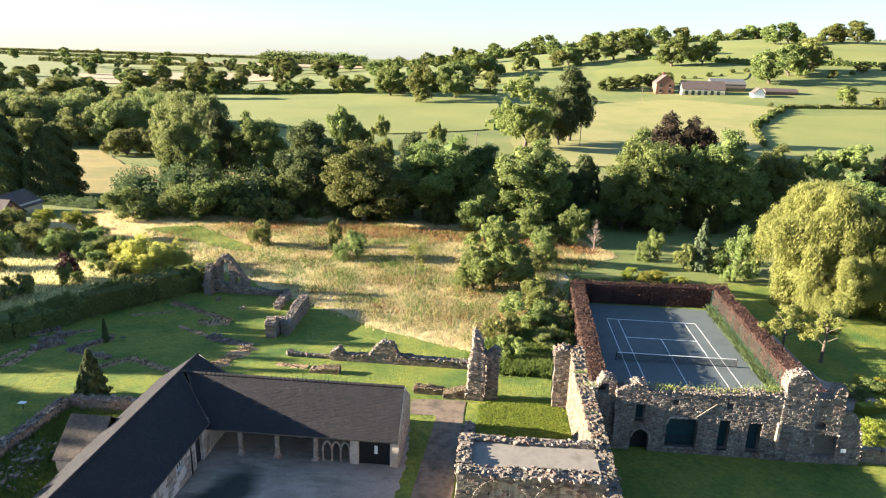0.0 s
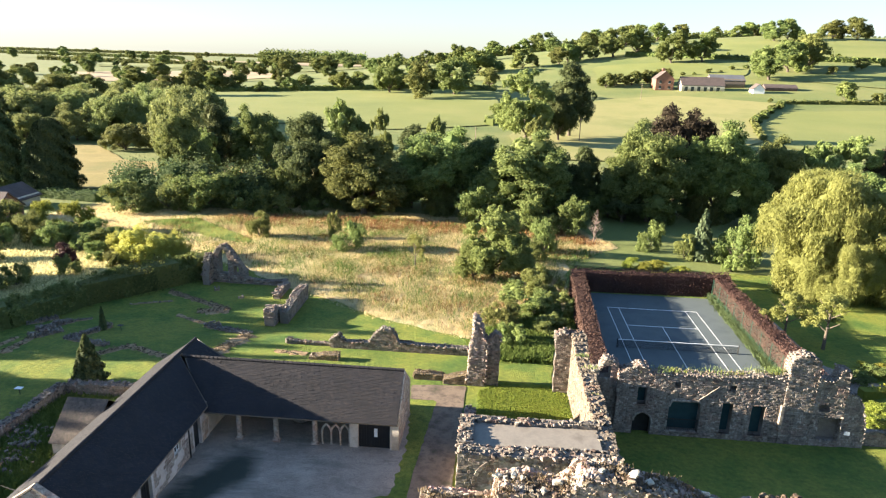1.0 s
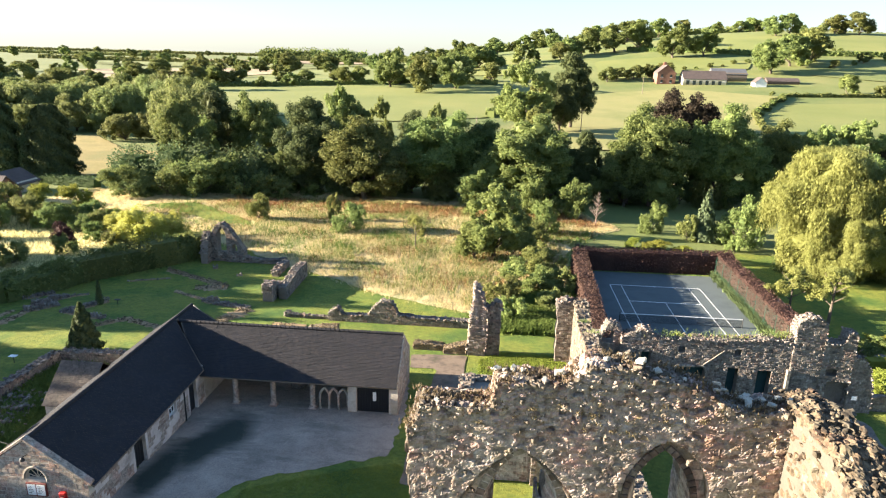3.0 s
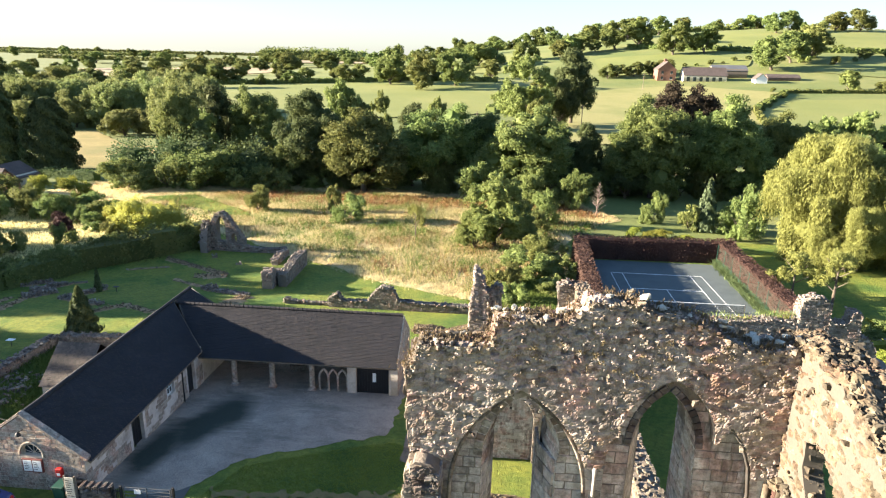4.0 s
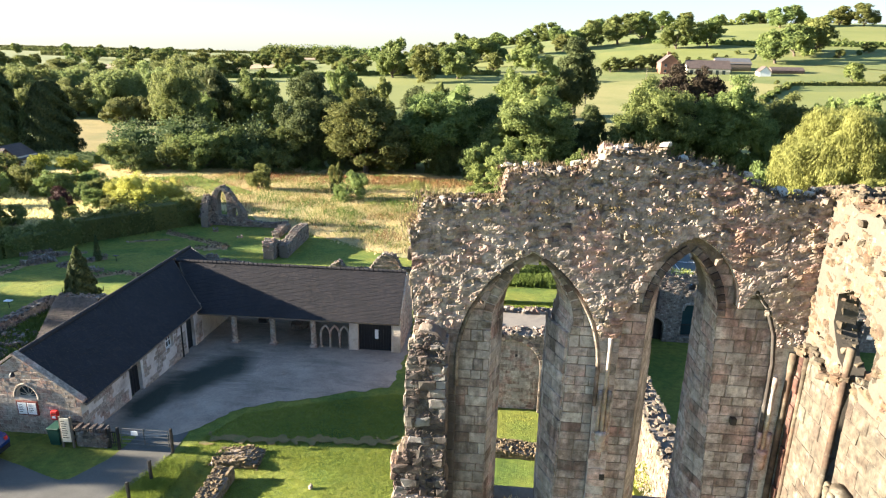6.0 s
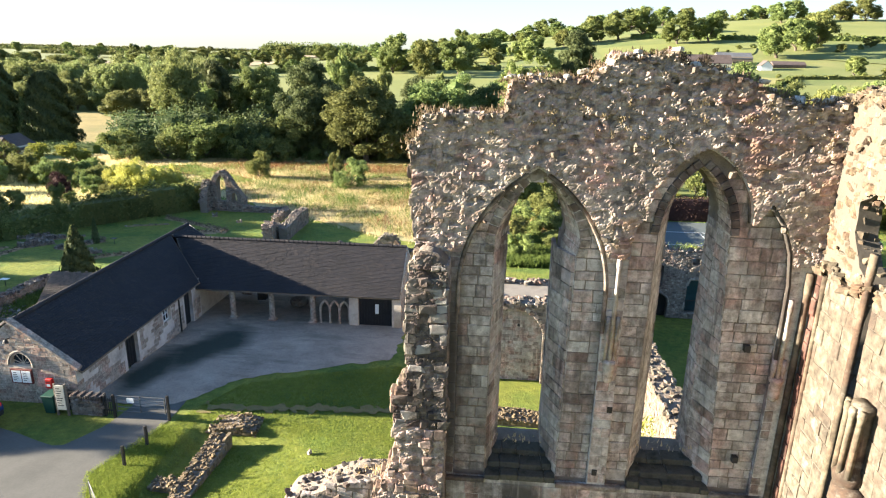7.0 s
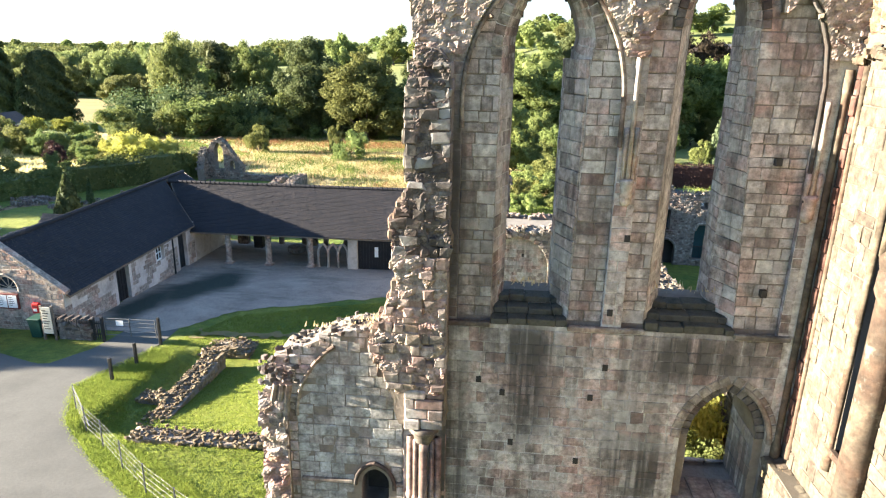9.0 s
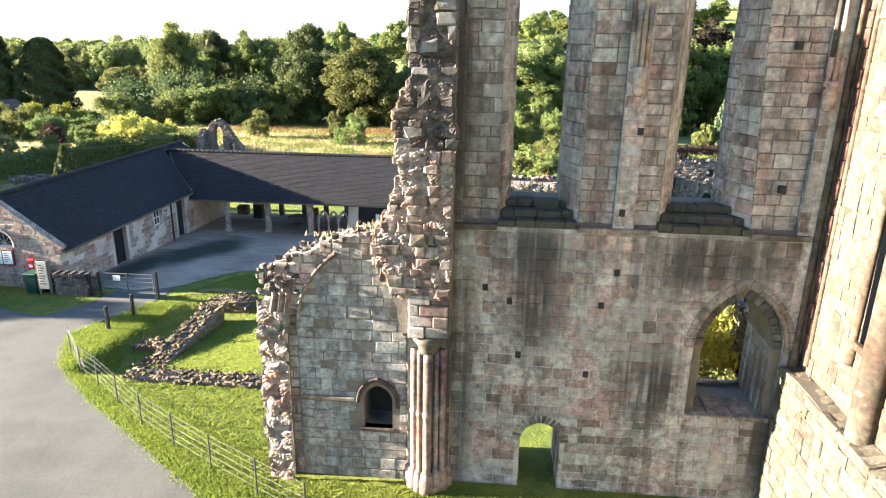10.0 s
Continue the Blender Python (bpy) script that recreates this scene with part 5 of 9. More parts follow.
    part("hood_mould", tube(bmesh.new(), [(x, 10.98, z) for x, z in [(6.97, 13.6), *panel]], 0.045, 8), M_weather, root, "weathered moulded hood stone")
    hood("hood_mould", (5.15, 7.17, 6.3, 8.0, 9.5), 0.0, 10.97, 0.06, root, 0.0, 0.45)
    for x, z1, zc in ((3.42, 16.4, 13.9), (7.06, 15.6, 13.7)):
        for dx in (-0.1, 0.0, 0.1):
            top = z1 - abs(dx) * 14
            bm = lathe(bmesh.new(), x + dx, 10.97 - (0.03 if dx == 0 else 0), [(0.045, zc), (0.045, top - 0.3), (0.06, top - 0.24), (0.055, top)], 8)
            part("corbel_shaft", bm, M_ashlar_one, root, "slender broken wall shaft", True)
        part("corbel", lathe(bmesh.new(), x, 10.98, [(0.06, zc - 0.5), (0.12, zc - 0.42), (0.13, zc - 0.06), (0.16, zc + 0.0), (0.14, zc + 0.06)], 10), M_ashlar_one, root, "moulded corbel", True)
    # voussoirs
    # inner rings of the right window and the portal get darker stone
    vs, dark = Pile(), Pile()
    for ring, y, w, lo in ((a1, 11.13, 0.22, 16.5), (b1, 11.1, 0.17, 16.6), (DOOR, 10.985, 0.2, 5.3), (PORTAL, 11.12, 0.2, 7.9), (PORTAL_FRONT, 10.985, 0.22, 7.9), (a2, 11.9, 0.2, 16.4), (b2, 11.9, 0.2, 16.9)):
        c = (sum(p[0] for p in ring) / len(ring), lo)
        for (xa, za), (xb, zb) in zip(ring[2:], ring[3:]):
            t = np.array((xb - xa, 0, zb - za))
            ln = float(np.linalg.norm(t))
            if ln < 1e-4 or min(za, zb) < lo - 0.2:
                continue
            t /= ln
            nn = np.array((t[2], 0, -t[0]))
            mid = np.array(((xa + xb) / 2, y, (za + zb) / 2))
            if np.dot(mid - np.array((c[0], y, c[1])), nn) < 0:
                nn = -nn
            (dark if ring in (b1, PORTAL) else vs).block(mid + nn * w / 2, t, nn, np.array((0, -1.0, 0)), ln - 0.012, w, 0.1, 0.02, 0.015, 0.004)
    dark.done("arch_stones", M_darkarch, root, "dark wedge-shaped arch stones", kind="")
    vs.done("arch_stones", M_dressed, root, "wedge-shaped arch stones", kind="")
    # sloping sills of the windows, dark with moss
    for f, l in ((FRONT_A, LIGHT_A), (FRONT_B, LIGHT_B)):
        for k, (y0, z0, z1) in enumerate(((10.99, 10.6, 10.76), (11.27, 10.76, 10.92), (11.6, 10.92, 11.07))):
            s = (y0 - 11.06) / 0.9
            x0, x1 = f[0] + (l[0] - f[0]) * max(0, s) + 0.01, f[1] + (l[1] - f[1]) * max(0, s) - 0.01
            cuts = [x0, *sorted(x0 + (x1 - x0) * (i + float(rng.uniform(0.3, 0.7))) / 3 for i in range(3)), x1]
            for a, b in zip(cuts, cuts[1:]):
                d = float(rng.uniform(-0.03, 0.03))
                part("sill_stone", boxed(a + 0.005, b - 0.005, y0 + d, 12.0, z0, z1 + d, 0.014), M_moss, root, "dark mossy sill stone")
    # putlog holes: boxes on the face with the hole's shade as colour
    for x, z in ((3.55, 12.7), (3.37, 9.67), (3.1, 8.9), (6.35, 14.4), (1.1, 8.9), (2.9, 7.2), (0.55, 9.2), (3.35, 11.0), (6.5, 11.6), (1.35, 7.6)):
        part("putlog_hole", boxed(x - 0.06, x + 0.06, 10.966, 11.1, z - 0.075, z + 0.075), M_holeshade, root, "small square socket, its shade painted dark")
    return tops


M_moss = surf("mossy_stone", [(0.03, 0.032, 0.022), (0.085, 0.08, 0.062), (0.045, 0.042, 0.034)], 3.0, 0.95, 0.04, 6.0, pos=True)
# near-black colour in place of the shade inside holes
M_holeshade = surf("socket_shadow", [(0.03, 0.027, 0.024), (0.045, 0.04, 0.035)], 4.0, 1.0, 0.0)
M_darkarch = stone("sooty_sandstone", [(0.1, 0.092, 0.085), (0.15, 0.135, 0.125), (0.075, 0.07, 0.066)], stain=0.4, lichen=0.15, bump=0.012)
WALL_TOP = main_wall()


def torn_pier():
    """The stub of a demolished arcade at the wall's broken end, over a clustered respond."""
    root = thing("broken_pier", "torn rubble pier standing on a cluster of slim shafts", "ruin", (-0.7, 10.6, 4.2), world=True)
    rim = ragged([(-1.25, 8.2), (-0.18, 8.2), (-0.18, 16.2), (-0.4, 16.45), (-0.75, 16.5), (-0.98, 16.2), (-1.1, 15.0), (-1.05, 13.8), (-1.35, 13.0), (-1.25, 11.6), (-1.6, 10.8), (-1.9, 10.3), (-1.5, 9.4)], 0.2, 0.1, 7.0)
    slab("core", rim, [], 10.45, 11.02, M_mortar, root)
    p = Pile()
    rough_face("rubble_face", rim, [], (0, 10.33, 0), (1, 0, 0), (0, -1, 0), 12.3, 17.2, M_rough_dark, root, 0.03, (0.24, 0.15), 0.025, 5.0)
    rough_face("rubble_face", rim, [], (0, 10.31, 0), (1, 0, 0), (0, -1, 0), 9.1, 12.33, M_rough, root, 0.03, (0.24, 0.15), 0.045, 5.0)
    sq = Pile()
    lay(sq, rim, [], (0, 10.3, 0), (1, 0, 0), (0, -1, 0), 12.3, 16.2, (0.15, 0.27), (0.16, 0.4), (-0.02, 0.03), 0.025, 0.025, 0.015, gap=0.35, back=0.3)
    sq.done("stone_facing", M_weather, root, "weathered squared stones left in the torn masonry")
    torn = Pile()
    lay(torn, rim, [], (0, 10.3, 0), (1, 0, 0), (0, -1, 0), 9.2, 12.3, (0.14, 0.26), (0.16, 0.36), (-0.02, 0.06), 0.03, 0.02, 0.015, gap=0.45, back=0.3)
    torn.done("stone_facing", M_rubble, root, "pale pink stones standing out of torn masonry")
    for z, h in courses(9.2, 16.6, 0.16, 0.3):
        span = span_at(rim, z + h / 2)
        if span:
            for k in range(2):
                p.block(np.array((span[0] + rng.normal(0, 0.05), 10.5 + 0.3 * k, z + h / 2)), np.array((0, 1.0, 0)), np.array((0, 0, 1.0)), np.array((-1.0, 0, 0)), 0.3, h - 0.02, 0.3, float(rng.uniform(-0.02, 0.05)), 0.03, 0.015)
    for _ in range(16):
        s = rng.uniform(0.05, 0.1)
        p.rock((rng.uniform(-1.25, -0.3), 10.42 - rng.uniform(0, 0.1), rng.uniform(8.9, 16.4)), s * 1.5, s, s * 0.8)
    p.done("broken_rubble", M_sunlit, root, "torn rubble of rough sandstone")
    # right-hand return of the pier, squared stones
    q = Pile()
    lay(q, [(10.4, 9.2), (11.0, 9.2), (11.0, 16.4), (10.4, 16.4)], [], (-0.18, 0, 0), (0, 1, 0), (1, 0, 0), 9.2, 16.2, (0.24, 0.36), (0.25, 0.4), (0.0, 0.03), 0.02, 0.006)
    q.done("stone_facing", M_ashlar, root)
    for z0, z1, cut in ((8.2, 8.46, -0.72), (8.46, 8.72, -0.55), (8.72, 8.98, -0.85), (8.98, 9.2, -0.6)):
        part("impost_stone", boxed(-1.08, cut - 0.006, 10.3 + 0.03 * math.sin(z0 * 9), 11.0, z0, z1 - 0.01, 0.025), M_ashlar_one, root)
        part("impost_stone", boxed(cut + 0.006, -0.2, 10.3 + 0.03 * math.cos(z0 * 7), 11.0, z0, z1 - 0.01, 0.025), M_ashlar_one, root)
    bm = bmesh.new()
    lathe(bm, -0.66, 10.62, [(0.2, 7.72), (0.22, 7.78), (0.26, 7.95), (0.36, 8.05), (0.37, 8.14), (0.34, 8.2)], 16)
    part("capital", bm, M_dressed, root, "moulded bell capital", True)
    for x, y, r in ((-0.66, 10.5, 0.1), (-0.85, 10.57, 0.06), (-0.47, 10.57, 0.06), (-0.99, 10.7, 0.085), (-0.34, 10.7, 0.085), (-1.12, 10.86, 0.06), (-0.22, 10.86, 0.06)):
        bm = lathe(bmesh.new(), x, y, [(r + 0.09, 4.0), (r + 0.09, 4.4), (r + 0.05, 4.5), (r + 0.06, 4.56), (r, 4.64), (r, 6.1), (r + 0.02, 6.13), (r + 0.02, 6.2), (r, 6.23), (r, 7.75)], 12)
        part("shaft", bm, M_pinkshaft, root, "slim pink sandstone shaft", smooth=True)
    part("backing", boxed(-1.15, -0.18, 10.8, 11.02, 4.0, 8.2), M_ashlar, root)
    return root


torn_pier()


def side_bay():
    """The low bay beside the tall wall, with the mark of a vault on it."""
    root = thing("ruined_bay_wall", "low broken bay wall with a vault scar and a small arched window", "ruin", (-2.7, 11.2, 4.2), world=True)
    rim = ragged([(-4.45, 3.6), (-1.0, 3.6), (-1.0, 10.4), (-1.7, 10.35), (-2.2, 10.3), (-2.9, 10.1), (-3.4, 9.85), (-4.2, 9.55), (-4.5, 9.1), (-4.35, 8.2), (-4.5, 7.0), (-4.35, 5.8), (-4.55, 4.8)], 0.2, 0.09, 12.0)
    win = pointed(-2.22, -1.54, 5.5, 6.2, 6.62, 8)
    slab("core", rim, [win], 10.92, 11.9, M_mortar, root)
    p = Pile()
    arch = pointed(-3.75, -1.2, 4.0, 8.0, 10.05, 10)
    lay(p, arch, [pointed(-2.4, -1.36, 5.4, 6.2, 6.86, 8)], (0, 10.92, 0), (1, 0, 0), (0, -1, 0), 4.05, 10.0, (0.22, 0.34), (0.28, 0.6), (0.0, 0.025), 0.018, 0.005, make=single_stones(root, 170, UNIT_BAY))
    lay(p, rim, [arch, win], (0, 10.92, 0), (1, 0, 0), (0, -1, 0), 4.0, 10.3, (0.2, 0.3), (0.2, 0.4), (0.0, 0.06), 0.03, 0.012)
    p.done("coursed_stones", M_ashlar, root)
    r = Pile()
    for x, z in rim:
        if z > 9.3 or x < -4.1:
            for y in np.arange(10.9, 11.9, 0.22):
                s = rng.uniform(0.06, 0.15)
                r.rock((x + rng.normal(0, 0.06), y, z + rng.normal(0, 0.04)), s * 1.4, s, s * 0.7)
    rough_face("rubble_end", ragged([(-4.6, 4.0), (-3.9, 4.0), (-3.95, 8.6), (-4.6, 8.8)], 0.2, 0.08, 3.0), [], (0, 10.66, 0), (1, 0, 0), (0, -1, 0), 3.9, 8.9, M_rough, root, 0.035, (0.28, 0.2), 0.1, 9.0)
    part("end_core", boxed(-4.5, -3.95, 10.8, 11.6, 3.8, 8.7), M_mortar, root)
    for i in range(26):
        s = rng.uniform(0.07, 0.16)
        r.rock((rng.uniform(-4.5, -3.7), 10.75 + rng.uniform(-0.2, 0.2), 9.0 + rng.uniform(-0.1, 0.6)), s * 1.4, s, s * 0.8)
    r.done("broken_rubble", M_weather, root)
    for i in range(3):
        bm = tube(bmesh.new(), [(-4.25 + 0.16 * i, 10.72 - 0.02 * i, 8.0), (-4.22 + 0.16 * i, 10.66, 8.5), (-4.1 + 0.15 * i, 10.6, 9.0)], 0.08, 8)
        part("vault_springer", bm, M_dressed, root)
    ring = [p for p in pointed(-3.75, -1.2, 8.0, 8.0, 10.05, 14)[2:]]
    part("vault_rib", tube(bmesh.new(), [(x, 10.88, z) for x, z in ring[:9]], 0.09, 8), M_dressed, root, "moulded vault rib")
    part("vault_rib", tube(bmesh.new(), [(x, 10.9, z) for x, z in ring[16:]], 0.05, 8), M_dressed, root)
    part("hood_mould", tube(bmesh.new(), [(x, 10.86, z) for x, z in pointed(-2.36, -1.4, 6.1, 6.2, 6.82, 8)[1:]], 0.05, 8), M_weather, root)
    for x0, x1 in ((-3.7, -2.42), (-1.36, -1.16)):
        part("string_course", boxed(x0, x1, 10.84, 10.94, 6.2, 6.3, 0.02), M_dressed, root)
    part("sill", boxed(-2.3, -1.48, 10.85, 11.1, 5.42, 5.5, 0.015), M_weather, root)
    # dark sheet closing the window, painted as its inner shade
    part("back", boxed(-2.3, -1.4, 11.7, 11.75, 5.4, 6.8), M_holeshade, root)
    return root


side_bay()


M_pale = stone("pale_sandstone", [(0.101, 0.087, 0.066), (0.125, 0.109, 0.082), (0.084, 0.066, 0.051), (0.115, 0.101, 0.077), (0.094, 0.079, 0.060)], stain=0.35, lichen=0.3, blush=0.2, blotch=0.3)
M_pale_one = stone("pale_block", [(0.101, 0.087, 0.066), (0.125, 0.109, 0.082), (0.084, 0.066, 0.051), (0.115, 0.101, 0.077), (0.094, 0.079, 0.060)], single=True, stain=0.2, lichen=0.3, blush=0.2, blotch=0.3)
unit_blocks(M_pale_one, UNIT_PALE)
M_palejoint = surf("pale_mortar", [(0.085, 0.073, 0.058), (0.105, 0.09, 0.072)], 1.5, 0.95, 0.01, 12.0, pos=True)
M_shaft = stone("pale_shaft", [(0.115, 0.097, 0.069), (0.135, 0.113, 0.081)], stain=0.3, lichen=0.3, bump=0.012)


def return_wall():
    """The wall that comes forward from the corner, brightly lit."""
    root = thing("ruined_return_wall", "pale sunlit sandstone wall with wall shafts and a tall window", "ruin", (8.1, 6.0, 4.2), world=True)
    rim = ragged([(1.0, 3.6), (12.0, 3.6), (12.0, 19.7), (11.0, 19.75), (10.3, 19.95), (9.2, 19.9), (8.4, 19.6), (7.6, 19.2), (6.0, 18.6), (4.0, 17.8), (1.0, 16.5)], 0.22, 0.14, 22.0)
    low_rim = [(y, z - 0.25) if z > 16.4 else (y, z) for y, z in rim]
    # a narrow light below, torn open into a wide hole at its head
    head = ragged([(9.1, 16.55), (9.6, 16.8), (9.95, 17.35), (9.98, 17.95), (9.55, 18.25), (9.2, 18.12), (8.9, 17.85), (8.5, 17.5), (8.45, 16.75)], 0.14, 0.09, 27.0)
    win = [(8.7, 9.2), (9.03, 9.2)] + head
    slab("core", low_rim, [win], 7.482, 7.9, M_palejoint, root, plane="yz")
    slab("back_core", low_rim, [[(8.2, 9.2), (9.7, 9.2), (9.7, 14.9), (11.7, 15.2), (11.7, 17.5), (10.4, 18.4), (8.7, 18.3), (8.3, 17.2)]], 7.9, 8.8, M_mortar, root, plane="yz")
    p = Pile()
    lay(p, [(1.2, 4.0), (10.62, 4.0), (10.62, 16.4), (1.2, 16.0)], [win], (7.5, 0, 0), (0, 1, 0), (-1, 0, 0), 4.0, 16.35, (0.24, 0.42), (0.26, 0.7), (0.026, 0.045), 0.014, 0.008, 0.012, make=single_stones(root, 260, UNIT_PALE), keep=lambda y, z: y > 6.5)
    p.done("coursed_stones", M_pale, root, "pale squared sandstone blocks")
    # strip of short red stones set in a hollow beside the corner
    for i, (z, h) in enumerate(courses(8.2, 16.3, 0.28, 0.4)):
        part("quoin", boxed(7.4 + 0.02 * math.sin(i * 2.3), 7.56, 10.66, 10.84, z, z + h - 0.014, 0.012), M_redstone, root)
    r = Pile()
    rough_face("rubble_face", rim, [win], (7.5, 0, 0), (0, 1, 0), (-1, 0, 0), 16.3, 20.3, M_rough_pale, root, 0.034, (0.24, 0.14), 0.075, 7.0)
    # broken reveal of the hole: lumps of core round its edge and into its depth
    for y, z in head:
        for k in range(2):
            s = rng.uniform(0.07, 0.17)
            r.rock((7.6 + 0.2 * k + rng.normal(0, 0.04), y + rng.normal(0, 0.05) + 0.05 * k * (1 if y > 9.2 else -1), z + rng.normal(0, 0.05) + (0.04 * k if z > 17.5 else 0)), s, s * 1.3, s * 0.8, 0.14)
    # ledge of loose stones where the squared face ends
    for i in range(46):
        y = 9.1 + 1.7 * i / 45
        s = rng.uniform(0.07, 0.16)
        r.rock((7.42 + rng.normal(0, 0.05), y, 16.42 + 0.12 * math.sin(y * 5) + rng.normal(0, 0.05)), s, s * 1.4, s * 0.8, 0.14)
    for _ in range(60):
        y, z = rng.uniform(6.0, 11.0), rng.uniform(16.8, 19.6)
        if not (8.3 < y < 10.1 and z < 18.5):
            s = rng.uniform(0.06, 0.15)
            r.rock((7.5 - rng.uniform(0, 0.06), y, z), s * 0.8, s * 1.4, s * 0.8)
    tops = [(y, z) for y, z in rim if z > 16.4]
    rough_top("broken_top", tops, (7.42, 8.85), False, M_rough_pale, root, seed=16.0, fall=0.5)
    crest(r, [(7.95, y, z - 0.03) for y, z in tops], 0.9, (1, 0, 0), (0.06, 0.12), rise=0.04)
    for y, z in tops:
        for _ in range(2):
            s = rng.uniform(0.06, 0.13)
            r.rock((rng.uniform(7.5, 8.5), y + rng.normal(0, 0.1), z + 0.0), s, s * rng.uniform(1.1, 1.9), s * 0.55, 0.2)
    r.done("broken_rubble", M_rough_top, root, "pale weathered rubble with lichen")
    for y, x, rr, z0, z1 in ((10.95, 7.34, 0.07, 8.0, 16.2), (10.6, 7.46, 0.05, 8.2, 16.3), (9.12, 7.44, 0.065, 9.0, 17.2), (8.18, 7.36, 0.25, 5.2, 13.1), (8.62, 7.42, 0.055, 9.4, 13.2)):
        bm = lathe(bmesh.new(), x, y, [(rr * 1.5, z0 - 0.3), (rr * 1.5, z0), (rr * 1.1, z0 + 0.1), (rr, z0 + 0.2), (rr, z1 - 0.5), (rr * 1.25, z1 - 0.35), (rr * 1.2, z1)], 14)
        part("wall_shaft", bm, M_shaft, root, "tall round wall shaft", True)
    bundle = part("corbel", lathe(bmesh.new(), 7.36, 8.3, [(0.1, 12.95), (0.24, 13.1), (0.28, 13.3), (0.2, 13.42), (0.18, 14.5), (0.22, 14.6), (0.2, 14.72)], 14), M_shaft, root, "moulded corbel carrying a bundle of short shafts", True)
    for y, x in ((8.08, 7.22), (8.24, 7.15), (8.42, 7.16), (8.56, 7.24)):
        part("short_shaft", lathe(bmesh.new(), x, y, [(0.055, 13.3), (0.055, 14.45), (0.075, 14.55), (0.06, 14.66)], 10), M_shaft, bundle, smooth=True)
    part("sill", boxed(7.36, 7.9, 8.55, 9.15, 9.06, 9.2, 0.03), M_shaft, root)
    # the thicker foot of the wall with a weathered sloping top
    foot = ragged([(1.0, 3.6), (10.95, 3.6), (10.95, 7.6), (10.2, 7.75), (9.0, 7.7), (7.8, 7.6), (5.0, 7.5), (1.0, 7.5)], 0.25, 0.05, 31.0)
    slab("foot", foot, [], 7.12, 7.54, M_palejoint, root, plane="yz")
    p = Pile()
    lay(p, foot, [], (7.1, 0, 0), (0, 1, 0), (-1, 0, 0), 4.0, 7.7, (0.26, 0.4), (0.3, 0.7), (0.0, 0.03), 0.02, 0.006, keep=lambda y, z: y > 5)
    for y in np.arange(5.0, 10.9, 0.28):
        p.block(np.array((7.3, y, 7.66)), np.array((0, 1.0, 0)), np.array((1.0, 0, 0.25)), np.array((-0.25, 0, 1.0)), 0.27, 0.42, 0.1, float(rng.uniform(0.02, 0.07)), 0.03, 0.015)
    p.done("foot_stones", M_pale, root)
    return root


M_redstone = stone("red_sandstone_strip", [(0.085, 0.045, 0.036), (0.105, 0.058, 0.046), (0.07, 0.042, 0.035)], stain=0.2, lichen=0.2, bump=0.012)
M_rough_top = stone("pale_loose_rubble", [(0.09, 0.074, 0.052), (0.15, 0.125, 0.087), (0.07, 0.057, 0.041), (0.13, 0.103, 0.069)], stain=0.25, lichen=0.35, bump=0.015, blotch=0.3)
return_wall()

# ---- barn ----


def tiled_slope(p, a, b, c, d, course=0.13, width=0.17):
    """Courses of tiles from the eave a-b up to the ridge d-c."""
    a, b, c, d = (np.array(q, float) for q in (a, b, c, d))
    up = d - a
    run = np.linalg.norm(up)
    nrm = np.cross(b - a, up)
    nrm /= np.linalg.norm(nrm)
    if nrm[2] < 0:
        nrm = -nrm
    rows = int(run / course)
    for i in range(rows):
        s, e = a + (d - a) * i / rows, b + (c - b) * i / rows
        along = e - s
        ln = np.linalg.norm(along)
        k = max(1, int(ln / width))
        u = along / ln
        v = up / run
        t = course * 1.12
        for j in range(k):
            q = s + along * (j + (0.5 if i % 2 else 0.0)) / k
            w = ln / k - 0.006
            lift = 0.028 + rng.normal(0, 0.004)
            if i % 2 and j == k - 1:
                w *= 0.5
            v0, v1 = q + nrm * lift, q + u * w + nrm * (lift + rng.normal(0, 0.003))
            p.add(np.array([q, q + u * w, v1, v0, v1 + v * t - nrm * 0.016, v0 + v * t - nrm * 0.016]), [(0, 1, 2, 3), (3, 2, 4, 5)])


def ridge_tiles(root, a, b):
    a, b = Vector(a), Vector(b)
    n = int((b - a).length / 0.34)
    bm = bmesh.new()
    for i in range(n):
        rod(bm, a + (b - a) * (i + 0.04) / n, a + (b - a) * (i + 0.96) / n, 0.12, 0.135, 10)
    part("ridge_tiles", bm, M_tiles, root, "rounded ridge tiles")


